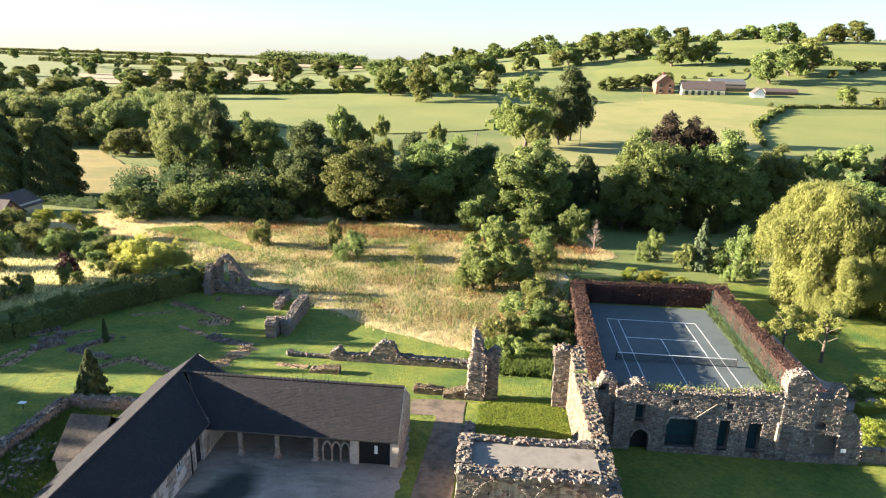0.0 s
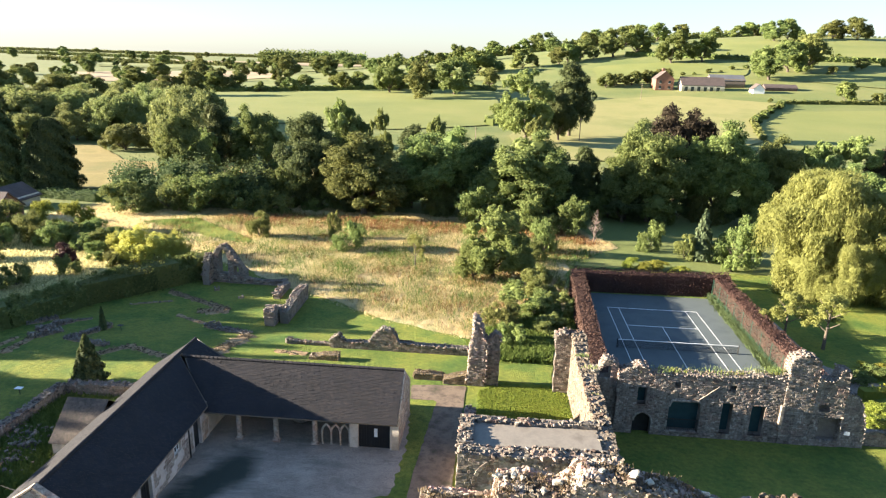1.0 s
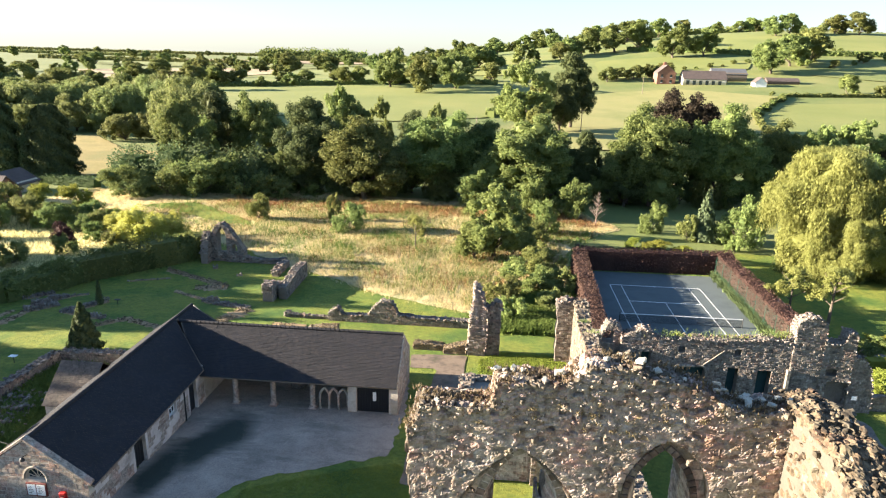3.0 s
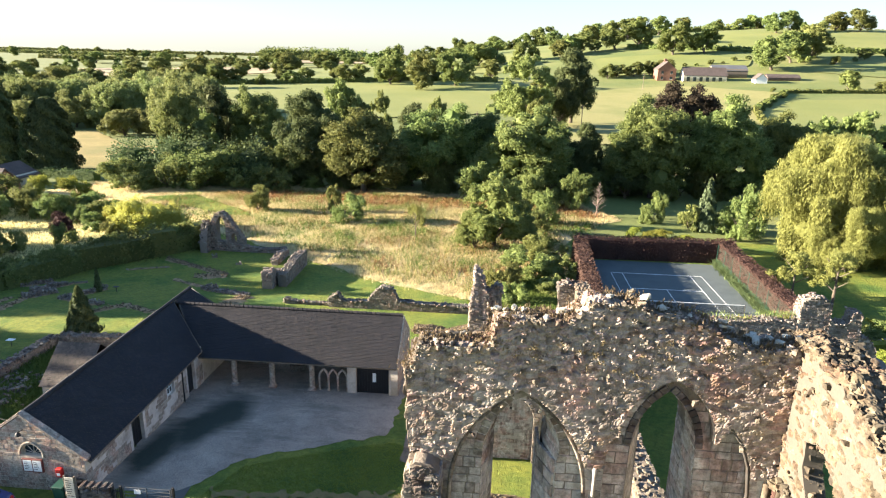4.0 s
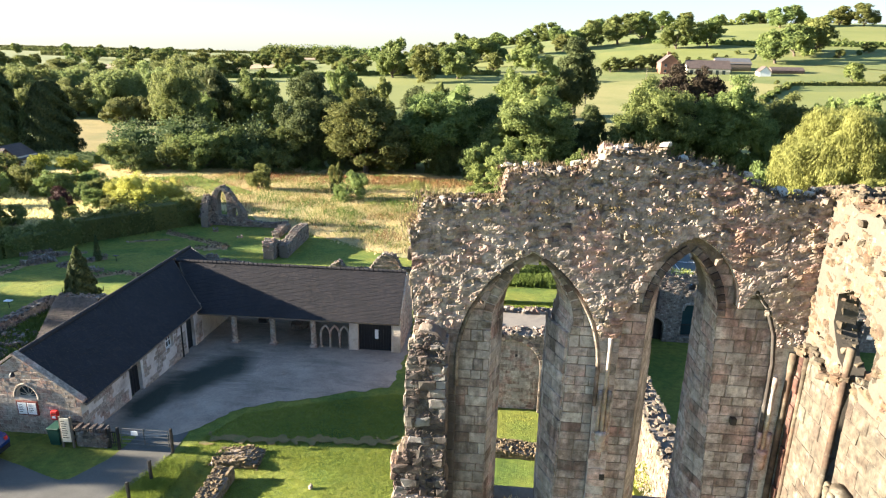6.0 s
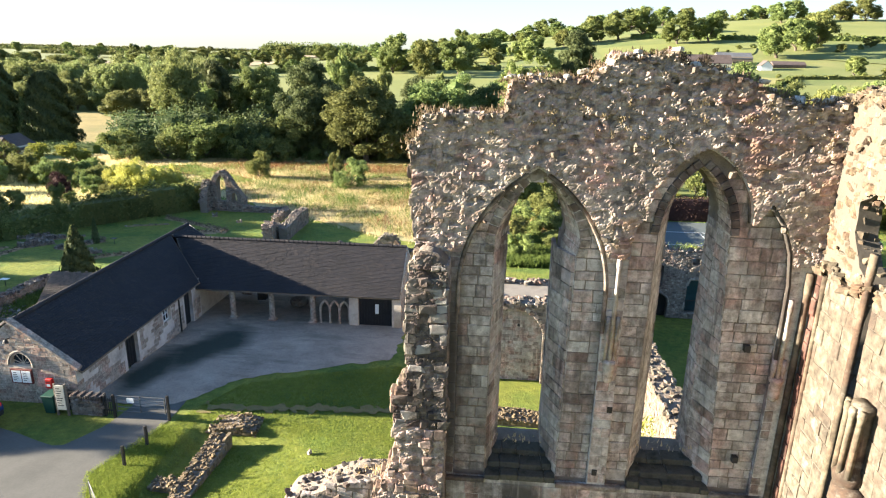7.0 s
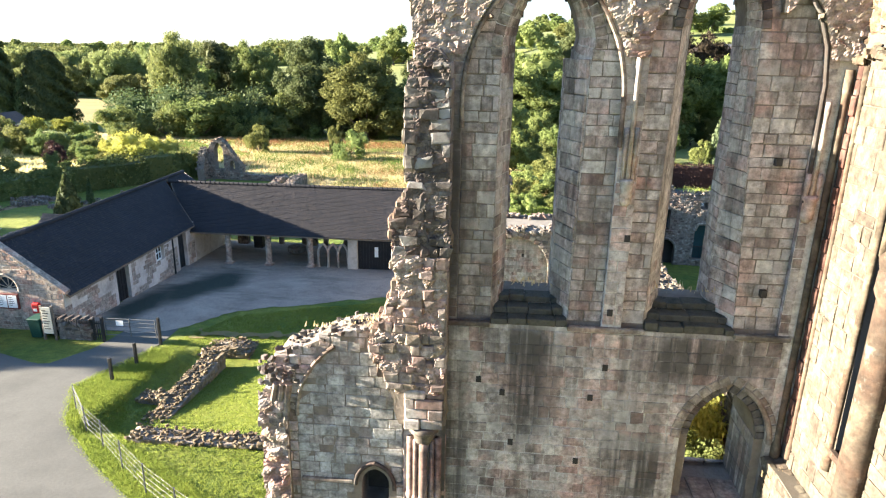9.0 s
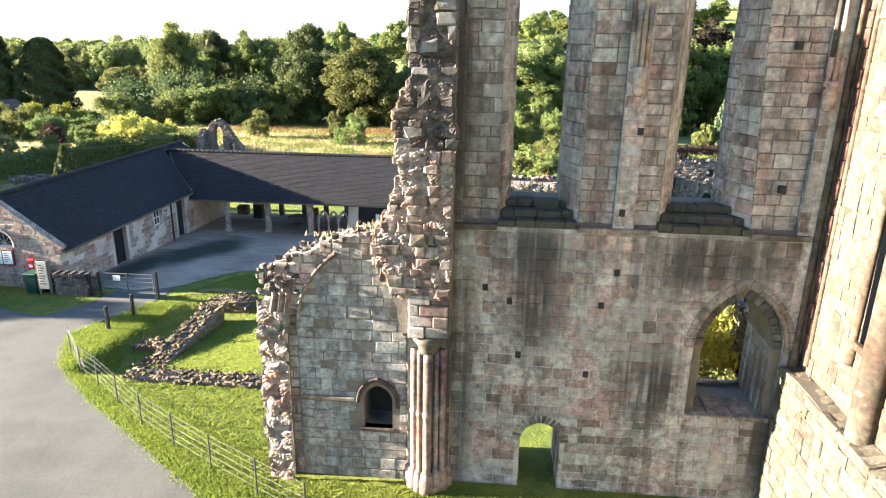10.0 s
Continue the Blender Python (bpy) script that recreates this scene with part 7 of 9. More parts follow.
def garden_front():
    """The long ruined front before the tennis court."""
    root = thing("ruined_hall_front", "long ruined hall front with empty windows and an arched door", "ruin", (20, 43.9, 1.7), world=True)
    door = pointed(12.35, 13.75, 1.2, 3.0, 3.75, 8)
    great = pointed(15.0, 17.4, 2.2, 4.4, 4.95, 8)
    w = lambda a, b, c, d: [(a, c), (b, c), (b, d), (a, d)]
    holes = [door, great, w(12.5, 13.2, 4.4, 5.9), w(19.0, 19.8, 2.3, 4.9), w(21.2, 22.2, 2.3, 4.85), w(19.3, 19.8, 5.9, 6.5), w(15.2, 15.7, 6.0, 6.5)]
    rubble_wall(root, (10.9, 43.4), (23.4, 43.4), 1.0, 1.2, [(0, 6.9), (0.12, 7.6), (0.17, 7.5), (0.2, 7.0), (0.6, 7.05), (0.85, 7.3), (1, 7.2)], 61.0, holes, mat=M_hall, size=(0.12, 0.2), crest_size=(0.08, 0.16))
    rubble_wall(root, (8.9, 43.7), (10.95, 43.7), 1.0, 1.2, [(0, 6.7), (0.3, 6.9), (0.5, 7.8), (1, 7.6)], 62.0, [w(9.5, 10.35, 6.2, 7.3)], mat=M_hall, size=(0.12, 0.2), crest_size=(0.08, 0.16))
    # stepped gable with a broken stack
    rubble_wall(root, (23.45, 43.35), (25.65, 43.35), 1.1, 1.2, [(0, 8.3), (0.08, 9.0), (0.4, 9.25), (0.75, 9.2), (0.97, 8.8), (1, 7.6)], 63.0, mat=M_hall, size=(0.14, 0.26), amp=0.09, crest_size=(0.1, 0.18))
    niche = [pointed(26.1, 26.9, 4.75, 5.0, 5.4, 6), w(26.3, 28.0, 2.3, 4.3)]
    rubble_wall(root, (25.65, 43.4), (27.95, 43.4), 1.0, 1.2, [(0, 7.5), (0.3, 7.3), (0.62, 7.4), (0.66, 8.2), (0.95, 8.2), (1, 6.6)], 64.0, niche, mat=M_hall, size=(0.13, 0.24), amp=0.07, crest_size=(0.08, 0.16))
    rubble_wall(root, (27.95, 43.5), (29.9, 43.5), 0.9, 1.2, [(0, 6.4), (0.4, 6.2), (0.75, 5.3), (0.9, 4.2), (1, 2.6)], 65.0, mat=M_hall, size=(0.13, 0.24), crest_size=(0.08, 0.16))
    part("niche_back", boxed(25.9, 28.2, 43.95, 44.05, 2.1, 5.6), M_mortar, root)
    part("pilaster", boxed(23.25, 23.5, 43.15, 43.5, 2.9, 5.1, 0.03), M_dressed, root, "short pale buttress strip")
    part("notice", boxed(28.35, 28.75, 43.4, 43.46, 2.85, 3.15, 0.01), M_white, root, "small white notice board")
    part("slanting_string", tube(bmesh.new(), [(17.15, 43.36, 5.05), (18.55, 43.36, 6.3)], 0.04, 6), M_dressed, root, "thin slanting roof line")
    # added opaque panels, painted dark for the shaded court beyond the openings
    part("window_screen", boxed(14.9, 17.5, 44.0, 44.05, 2.2, 4.9), M_shadeview, root, "dark teal panel for the shaded court behind the window")
    for x0, x1, z0, z1 in ((12.5, 13.2, 4.4, 5.9), (19.0, 19.8, 2.3, 4.9), (21.2, 22.2, 2.3, 4.85)):
        part("window_screen", boxed(x0 - 0.05, x1 + 0.05, 44.0, 44.05, z0 - 0.05, z1 + 0.05), M_shadeview, root, "dark teal panel for the shaded court behind the window")
    part("iron_gate", boxed(12.35, 13.75, 43.9, 43.95, 1.5, 3.6), M_black, root, "black arched door")
    for r in (great, door):
        part("arch_label", tube(bmesh.new(), [(x, 43.34, z) for x, z in r[2:]], 0.1, 6), M_dressed, root)
    rail = part("window_rail", boxed(15.0, 17.4, 43.55, 43.6, 3.15, 3.2), M_iron, root)
    for i in range(16):
        x = 15.1 + 2.2 * i / 15
        part("bar", rod(bmesh.new(), (x, 43.57, 2.25), (x, 43.57, 3.18), 0.015, n=5), M_iron, rail)
    for x0, x1, z0, z1 in ((12.5, 13.2, 4.4, 5.9), (19.0, 19.8, 2.3, 4.9), (21.2, 22.2, 2.3, 4.85), (15.0, 17.4, 2.2, 4.0)):
        part("sill", boxed(x0 - 0.12, x1 + 0.12, 43.3, 43.6, z0 - 0.14, z0, 0.02), M_dressed, root)
    wall = thing("garden_wall", "low coursed garden wall beyond the ruined hall", "wall", (34, 44, 1.7), world=True)
    rubble_wall(wall, (29.9, 43.9), (44.0, 43.9), 0.5, 1.3, [(0, 3.0), (0.5, 2.9), (1, 2.9)], 66.0, amp=0.03)


# teal darkness of the shaded court, put into a panel's colour
M_shadeview = surf("green_netting", [(0.012, 0.04, 0.045), (0.02, 0.055, 0.06)], 2.0, 0.7, 0.002)
garden_front()


def footing(label, a, b, wide, tall, mat, seed):
    """A line of old foundation stones, running any way over the lawn, in a worn strip of earth."""
    r = np.random.default_rng(seed)
    a, b = np.array(a, float), np.array(b, float)
    d = b - a
    length = float(np.linalg.norm(d))
    d /= length
    side = np.array((-d[1], d[0]))
    root = thing("ruined_footing", label, "ruin", (a[0], a[1], ground_z(*a)), world=True, group="ruined footings on the lawn")
    n = max(3, int(length / 0.3))
    verts, faces = [], []
    for i in range(n + 1):
        reach = wide * (0.62 + r.normal(0, 0.14)) * (0.55 if i in (0, n) else 1.0)
        for w in (-1.0, -0.5, 0.5, 1.0):
            p = a + d * length * i / n + side * w * reach + r.normal(0, 0.04, 2)
            verts.append((p[0], p[1], ground_z(*p) + (0.09 if abs(w) < 0.8 else -0.02)))
    for i in range(n):
        for j in range(3):
            k = i * 4 + j
            faces.append((k, k + 4, k + 5, k + 1))
    link("earth_strip", verts, faces, M_soil, root, "worn brown earth")
    p = Pile()
    big = 0.11 + 0.1 * min(tall, 0.8)
    for i in range(int(length / (big * 1.5)) + 1):
        here = tall * (0.55 + 0.6 * abs(noise.noise((i * 0.23, seed * 1.7, 0.5)))) + r.normal(0, 0.04)
        for w in np.arange(-wide / 2 + big * 0.6, wide / 2, big * 1.7):
            z = 0.0
            while z < max(here, 0.05):
                c = a + d * min(length, i * big * 1.5 + r.normal(0, 0.04)) + side * (w * (1 - 0.15 * z) + r.normal(0, 0.05))
                if mat is M_hall or r.random() < 0.5:
                    p.rock((c[0], c[1], ground_z(*c) + z + 0.03), big * r.uniform(0.9, 1.5), big * r.uniform(0.8, 1.1), big * r.uniform(0.55, 0.8), 0.1)
                z += big * 0.95
    p.done("stone_facing", mat, root)


def low_walls():
    def low(label, a, b, thick, tops, seed, mat=None, size=(0.18, 0.3)):
        z = min(ground_z(*a), ground_z(*b)) - 0.25
        root = thing("ruined_footing", label, "ruin", (a[0], a[1], z + 0.25), world=True, group="ruined footings on the lawn")
        g = (ground_z(*a) + ground_z(*b)) / 2
        rubble_wall(root, a, b, thick, z, [(t, g + h) for t, h in tops], seed, mat=mat, size=size, amp=0.1, crest_size=(0.07, 0.15) if mat == M_brownstone else (0.12, 0.26))

    low("low broken wall with a taller mound of masonry", (-15.3, 57.2), (-1.0, 57.2), 0.8, [(0, 0.9), (0.06, 1.5), (0.1, 0.7), (0.28, 0.8), (0.32, 1.7), (0.37, 2.4), (0.45, 2.3), (0.5, 0.9), (0.8, 0.8), (1, 0.8)], 71)
    low("thin low kerb of stones", (-20.0, 57.6), (-15.3, 57.6), 0.5, [(0, 0.5), (0.3, 0.3), (1, 0.3)], 72)
    low("thick broken wall stub with a pale sunlit end", (-24.3, 63.0), (-24.3, 66.5), 1.1, [(0, 1.9), (0.3, 2.1), (0.6, 1.6), (1, 1.2)], 73, M_rubble)
    low("long weathered wall piece at the lawn's edge", (-22.9, 64.2), (-20.0, 72.5), 0.9, [(0, 1.5), (0.3, 1.6), (0.6, 2.0), (1, 1.8)], 74)
    low("low wall running up to a ruined window", (-33.8, 76.2), (-26.0, 76.2), 0.8, [(0, 1.2), (0.4, 0.7), (0.7, 0.5), (1, 0.8)], 75)
    low("crumbling end of a low wall", (-26.2, 71.5), (-26.2, 76.0), 0.8, [(0, 0.7), (0.5, 1.0), (1, 0.7)], 76)
    grey, brown = M_hall, M_brownstone
    for k, (label, p, q, wide, tall, mat) in enumerate((
            ("low broken footing of grey stones on the lawn", (-49.3, 58.6), (-47.6, 61.4), 1.0, 0.5, grey),
            ("broad broken footing of grey stones on the lawn", (-45.9, 54.7), (-44.4, 57.4), 1.3, 0.7, grey),
            ("grey footing rising to an upright stone", (-46.4, 56.6), (-45.2, 60.4), 0.8, 0.7, grey),
            ("thin kerb of grey stones in the grass", (-45.2, 60.4), (-43.8, 61.8), 0.4, 0.25, grey),
            ("straight footing of pale grey stones", (-42.2, 54.8), (-40.2, 59.5), 0.9, 0.55, grey),
            ("broken grey footing crossing another", (-42.4, 55.3), (-37.2, 53.8), 0.9, 0.4, grey),
            ("low footing of brown and grey stones", (-37.0, 51.2), (-34.6, 54.6), 1.0, 0.3, brown),
            ("narrow brown footing level with the grass", (-45.4, 50.0), (-45.7, 54.6), 0.8, 0.16, brown),
            ("narrow brown footing level with the grass", (-47.3, 51.6), (-47.1, 54.6), 0.6, 0.14, brown),
            ("narrow brown footing level with the grass", (-34.6, 53.9), (-29.2, 51.6), 0.9, 0.2, brown),
            ("thin dark kerb in the grass", (-42.4, 67.1), (-37.9, 68.9), 0.3, 0.25, grey),
            ("long brown footing of loose stones", (-39.8, 71.9), (-30.2, 67.2), 0.9, 0.35, brown),
            ("broad stony footing in the grass", (-33.6, 66.2), (-30.0, 66.9), 1.3, 0.25, brown),
            ("brown footing level with the grass", (-35.4, 64.9), (-30.4, 62.2), 0.7, 0.16, brown),
            ("dark stump of masonry on a footing", (-30.3, 61.7), (-28.9, 61.2), 1.1, 0.85, grey),
            ("broad footing of grey stones and earth", (-28.8, 61.1), (-24.7, 59.9), 1.2, 0.35, grey),
            ("wide bare footing of brown earth and stones", (-26.2, 53.2), (-24.7, 59.6), 1.5, 0.2, brown),
            ("loose stones lying in the grass", (-34.5, 73.3), (-34.0, 73.5), 0.6, 0.5, grey),
            ("loose stones lying in the grass", (-30.5, 71.2), (-30.0, 71.4), 0.6, 0.4, grey),
            ("bare brown footing behind the barn", (-20.4, 55.3), (-17.0, 55.0), 0.9, 0.15, brown))):
        footing(label, p, q, wide, tall, mat, 300 + k)
    low("low heap of footings behind the barn", (-16.5, 53.6), (-13.6, 53.6), 1.0, [(0, 0.25), (0.5, 0.45), (1, 0.6)], 86, M_brownstone)
    low("low broken footing beside the path", (-5.8, 50.4), (-3.0, 50.4), 0.9, [(0, 0.5), (0.5, 0.6), (1, 0.4)], 87, M_brownstone)
    low("low broken footing beside the alley", (-3.0, 49.8), (-1.0, 49.8), 1.0, [(0, 0.4), (0.5, 0.7), (1, 1.0)], 88, M_brownstone)
    low("brown footing across the grass behind the tall wall", (-1.0, 25.8), (7.6, 25.8), 1.2, [(0, 0.2), (0.3, 0.35), (0.5, 0.25), (0.7, 0.4), (1, 0.2)], 97, M_brownstone, (0.14, 0.24))
    # footings on the lawn before the courtyard
    low("narrow excavated footing of brown stone", (-11.9, 16.6), (-10.6, 22.9), 0.85, [(0, 0.14), (0.4, 0.24), (0.8, 0.3), (1, 0.36)], 89, M_brownstone, (0.14, 0.24))
    low("short cross footing of brown stone", (-13.0, 18.9), (-11.7, 18.9), 0.7, [(0, 0.1), (1, 0.12)], 90, M_brownstone, (0.14, 0.24))
    low("low grassy footing along the lawn's edge", (-11.2, 15.4), (-5.0, 15.4), 0.7, [(0, 0.12), (0.5, 0.08), (1, 0.18)], 91, M_brownstone, (0.14, 0.24))
    low("broad broken end of a brown footing", (-12.6, 23.6), (-10.2, 23.6), 1.3, [(0, 0.1), (0.4, 0.3), (0.7, 0.4), (1, 0.2)], 96, M_brownstone, (0.16, 0.28))
    # ruined window beyond the lawn
    root = thing("ruined_window", "lone ruined pointed window standing by the hedge", "ruin", (-34.7, 77, 0.2), world=True)
    rubble_wall(root, (-36.7, 76.4), (-31.6, 76.4), 1.1, -0.2, [(0, 2.2), (0.12, 3.6), (0.3, 4.9), (0.45, 5.2), (0.6, 4.6), (0.8, 3.0), (1, 1.6)], 92.0, [pointed(-35.15, -33.95, 1.2, 3.4, 4.7, 8), pointed(-33.2, -32.5, 1.2, 1.9, 2.5, 6)])
    rubble_wall(root, (-36.9, 75.0), (-36.9, 76.6), 0.9, -0.2, [(0, 1.5), (0.5, 3.2), (1, 4.0)], 93.0)
    # yard wall behind the barn
    wall = thing("yard_wall", "dry-stone yard wall beside the barn", "wall", (-34, 40, 2), world=True)
    rubble_wall(wall, (-35.0, 30.0), (-35.0, 43.5), 0.7, 1.2, [(0, 3.3), (0.5, 2.9), (1, 2.7)], 94.0)
    rubble_wall(wall, (-34.3, 43.4), (-26.4, 43.4), 0.7, 1.2, [(0, 2.7), (0.5, 2.8), (1, 2.8)], 95.0)
    heap = thing("stone_heap", "loose heap of grey building stones in the yard", "stone heap", (-32.3, 35, 2), world=True)
    p = Pile()
    for _ in range(260):
        s = rng.uniform(0.1, 0.28)
        x, y = rng.normal(-32.2, 0.9), rng.uniform(32, 38)
        p.rock((x, y, ground_z(x, y) + rng.uniform(0, 0.35)), s * 1.4, s, s * 0.8)
    p.done("stone_facing", M_grey, heap)


low_walls()

# ---- trees, hedges, grass ----
oak_a = tree_kind("oak_tree", "broad dark green oak at the meadow's edge", "tree", L_oak, count=40000, size=0.16, seed=3, base=0.03, lumps=230)
oak_b = tree_kind("oak_tree", "full-crowned green tree in the wood", "tree", L_oak, count=40000, size=0.16, seed=11, base=0.03, lumps=230, top=0.65)
dark_a = tree_kind("alder_tree", "dense dark tree in the wood", "tree", L_dark, count=40000, size=0.16, seed=17, base=0.02, lumps=230, top=0.8)
light_a = tree_kind("ash_tree", "light green feathery tree", "tree", L_light, count=40000, size=0.16, seed=23, base=0.03, lumps=230, flat=0.8)
bronze_a = tree_kind("beech_tree", "dark copper-topped beech in the wood", "tree", L_bronze, count=40000, size=0.16, seed=29, base=0.04, lumps=230)
far_a = tree_kind("hedgerow_tree", "round green hedgerow tree in the fields", "tree", L_oak, count=12000, size=0.27, seed=31, base=0.0, lumps=130, flat=1.15)
far_b = tree_kind("hedgerow_tree", "green field tree in a far hedgerow", "tree", L_light, count=12000, size=0.27, seed=37, base=0.0, lumps=130, flat=1.15, top=0.65)
bush_a = tree_kind("shrub", "rounded green shrub in the rough grass", "shrub", L_light, count=9000, size=0.34, radius=7.0, seed=41, base=0.0, lumps=60, top=0.6, flat=1.5, core=0.45)
bush_d = tree_kind("shrub", "dense dark green shrub by the grass", "shrub", L_oak, count=9000, size=0.34, radius=7.0, seed=43, base=0.0, lumps=60, top=0.6, flat=1.5, core=0.45)
bush_y = tree_kind("shrub", "golden green shrub with dense leaves", "shrub", L_yellow, count=9000, size=0.34, radius=7.0, seed=47, base=0.0, lumps=60, top=0.6, flat=1.5, core=0.45)

plant(oak_a, [(-24.6, 121, 16.3, 8.4), (6.7, 121, 17.4, 9.1), (46.2, 130, 20.2, 7.8), (67.3, 118, 14.1, 6.6), (-65.5, 130, 18.8, 5.5)], group="trees of the wood")
plant(oak_b, [(-11.6, 128, 17, 8.3), (32, 127, 19.4, 7.4), (27.6, 128, 14.2, 6), (57.8, 132, 16.9, 5.5), (-55.7, 150, 18, 6)], group="trees of the wood")
plant(dark_a, [(-37.1, 127, 19, 7), (-1.4, 131, 15.4, 5.5), (19.6, 132, 13.8, 4), (-17.8, 140, 16, 4.5), (-66.5, 150, 18, 5.3), (14, 134, 12, 5)], group="trees of the wood")
plant(light_a, [(67, 135, 16.1, 5.5), (-35.9, 150, 20, 5), (-32.5, 150, 16.2, 4.5), (11.8, 170, 16, 4), (77, 140, 17, 6), (-66.5, 143, 13, 3.5)], group="trees of the wood")
plant(bronze_a, [(40.5, 140, 21.8, 7.6), (87, 140, 16, 7), (97, 135, 15, 7)], group="trees of the wood")
plant(light_a, [(-30, 170, 16.5, 3.3), (-14.4, 165, 15.7, 3.1)], group="trees of the wood")
wood_a = tree_kind("river_tree", "full rounded green tree in a river wood", "tree", L_wood, count=22000, size=0.27, radius=7.0, seed=71, base=0.0, lumps=90, top=0.6, flat=1.45, core=0.5)
wood_b = tree_kind("river_tree", "broad olive-green tree in a river wood", "tree", L_wood, count=22000, size=0.27, radius=7.0, seed=73, base=0.0, lumps=120, top=0.7, flat=1.3, core=0.5)
plant(wood_a, [(-112, 187, 8, 6), (-103, 189, 9, 6.5), (-150, 196, 9, 6), (-125, 207, 15, 9), (-100, 212, 18, 10), (-155, 226, 14, 9), (-184, 235, 15, 10), (-170, 212, 11, 8)], group="trees of the river wood")
plant(wood_b, [(-93, 191, 12, 7), (-138, 203, 12, 8), (-114, 222, 16, 9), (-130, 238, 17, 10), (-88, 176, 20, 9), (-170, 236, 14, 10), (-144, 246, 17, 10), (-165, 200, 9, 7)], group="trees of the river wood")
rw = random.Random(77)
for k in range(46):
    x, y = rw.uniform(-250, -80), rw.uniform(205, 275)
    if x > -0.55 * y + 10:
        continue
    h = rw.uniform(11, 16)
    plant(rw.choice((wood_a, wood_b)), [(x, y, h, h * rw.uniform(0.5, 0.68))], group="trees of the river wood")
# undergrowth at the foot of the wood
r = random.Random(5)
for k in range(34):
    x = -48 + k * 3.6 + r.uniform(-1, 1)
    plant(bush_d if k % 3 else dark_a, [(x, r.uniform(123, 130), r.uniform(5, 9), r.uniform(2.6, 4))], group="undergrowth of the wood")
plant(bush_d, [(-0.9, 115, 7.5, 4.6), (9.2, 111, 7, 3.5), (15.1, 112, 7.3, 3.4), (26.9, 103, 5.4, 2.2), (9.4, 98, 6, 2.2), (7.4, 92, 4.5, 2.2), (-42, 121, 8.5, 6), (-49, 120, 8.5, 6), (-56, 119, 8, 6), (-63, 117, 7, 5.5), (-69, 114, 6, 5)], group="dark shrubs")
plant(light_a, [(1.3, 84, 10.3, 4.4), (3.9, 86, 7.0, 3.0), (-1.4, 83, 5.5, 2.6)], group="young trees beside the meadow")
plant(bush_a, [(5.4, 72, 3.8, 3.7), (8.0, 65.5, 2.3, 2.3), (2.2, 66.5, 3.6, 2.3), (9.0, 71.5, 2.9, 2.5), (7.6, 78, 4.0, 3.0), (3.2, 61.5, 2.6, 1.8), (-38, 99, 4.7, 2.2), (-25.7, 101, 4.8, 1.2), (31.7, 99, 4.3, 1.9), (36.9, 93, 2.7, 1.2)], group="green shrubs")
plant(bush_d, [(-22, 94.5, 4.7, 2.8), (-79, 95, 5.4, 3.2), (-62, 93.5, 3.6, 2.7), (-58, 88, 3.4, 2.1)], group="green shrubs")
plant(bush_d, [(39.1, 97, 8, 4)], group="dark shrubs")
plant(bush_y, [(-74.2, 96.8, 5.0, 2.9), (-68.8, 98, 5.0, 3.0), (32.8, 47.3, 1.9, 1.7), (35.0, 47.6, 1.7, 1.5), (22, 92, 1.8, 1.5), (25, 91, 1.8, 2.4), (28.5, 90, 1.5, 1.6)], group="golden shrubs")
plant(bush_d, [(36.8, 57.2, 1.5, 1.3), (38.4, 58.2, 1.4, 1.3), (39.9, 58.6, 1.2, 1.2), (41.5, 57.6, 1.4, 1.4)], group="garden shrubs")
plant(bush_y, [(39.6, 60.9, 0.8, 1.0), (40.8, 60.6, 0.8, 0.9), (42.0, 60.3, 0.9, 1.0), (43.4, 60.0, 0.8, 1.0)], group="yellow border plants")
copper_kind = tree_kind("copper_shrub", "dark purple-leaved shrub behind the hedge", "shrub", L_purple, count=7000, size=0.3, radius=6.0, seed=79, base=0.0, lumps=50, top=0.5, flat=1.2)
plant(copper_kind, [(-57.0, 77.4, 4.2, 1.7)])
golden_kind = tree_kind("willow_shrub", "bright yellow-green willow shrub in rough grass", "shrub", L_golden, count=14000, size=0.24, radius=7.0, seed=67, base=0.0, lumps=110, top=0.5, flat=1.1, droop=0.3, aspect=2.2)
plant(golden_kind, [(-49.7, 84, 4.9, 4.2), (-46.2, 85.5, 4.0, 3.0), (-53.5, 86, 3.6, 2.6)], group="golden shrubs")
plant(bush_d, [(-67, 88, 4.2, 2.5), (-71, 91, 5.0, 2.9), (-56.5, 83, 2.8, 1.7), (-61, 86.5, 3.0, 1.9), (-78, 88, 4.4, 2.6), (-83, 92, 5.2, 3.0)], group="green shrubs")
plant(bush_a, [(-64.5, 90.5, 3.8, 2.2), (-74.5, 87, 3.6, 2.3), (-58.5, 91, 3.0, 1.8), (-52, 80.5, 2.5, 1.6)], group="green shrubs")
willow_kind = tree_kind("willow_tree", "large golden weeping willow", "tree", L_willow, count=170000, size=0.07, seed=53, base=0.0, lumps=260, top=0.6, droop=0.85, aspect=3.4, flat=0.8)
plant(willow_kind, [(47.5, 87, 16.5, 8.8), (57, 83, 14.5, 8), (46, 80, 9, 4.2)])
sapling_kind = tree_kind("sapling", "thin-crowned golden young garden tree", "tree", L_willow, count=7000, size=0.2, seed=59, base=0.3, lumps=30, core=0.1, limbs=True)
plant(sapling_kind, [(34.4, 68, 5.9, 2.4), (37.8, 66, 6.6, 2.8), (-10.2, 87, 5.0, 1.6)], group="young garden trees")
plant(light_a, [(11.4, 240, 26, 10.7)], group="field trees")
plant(dark_a, [(30.5, 265, 29, 9.2), (25, 250, 18, 6)], group="field trees")
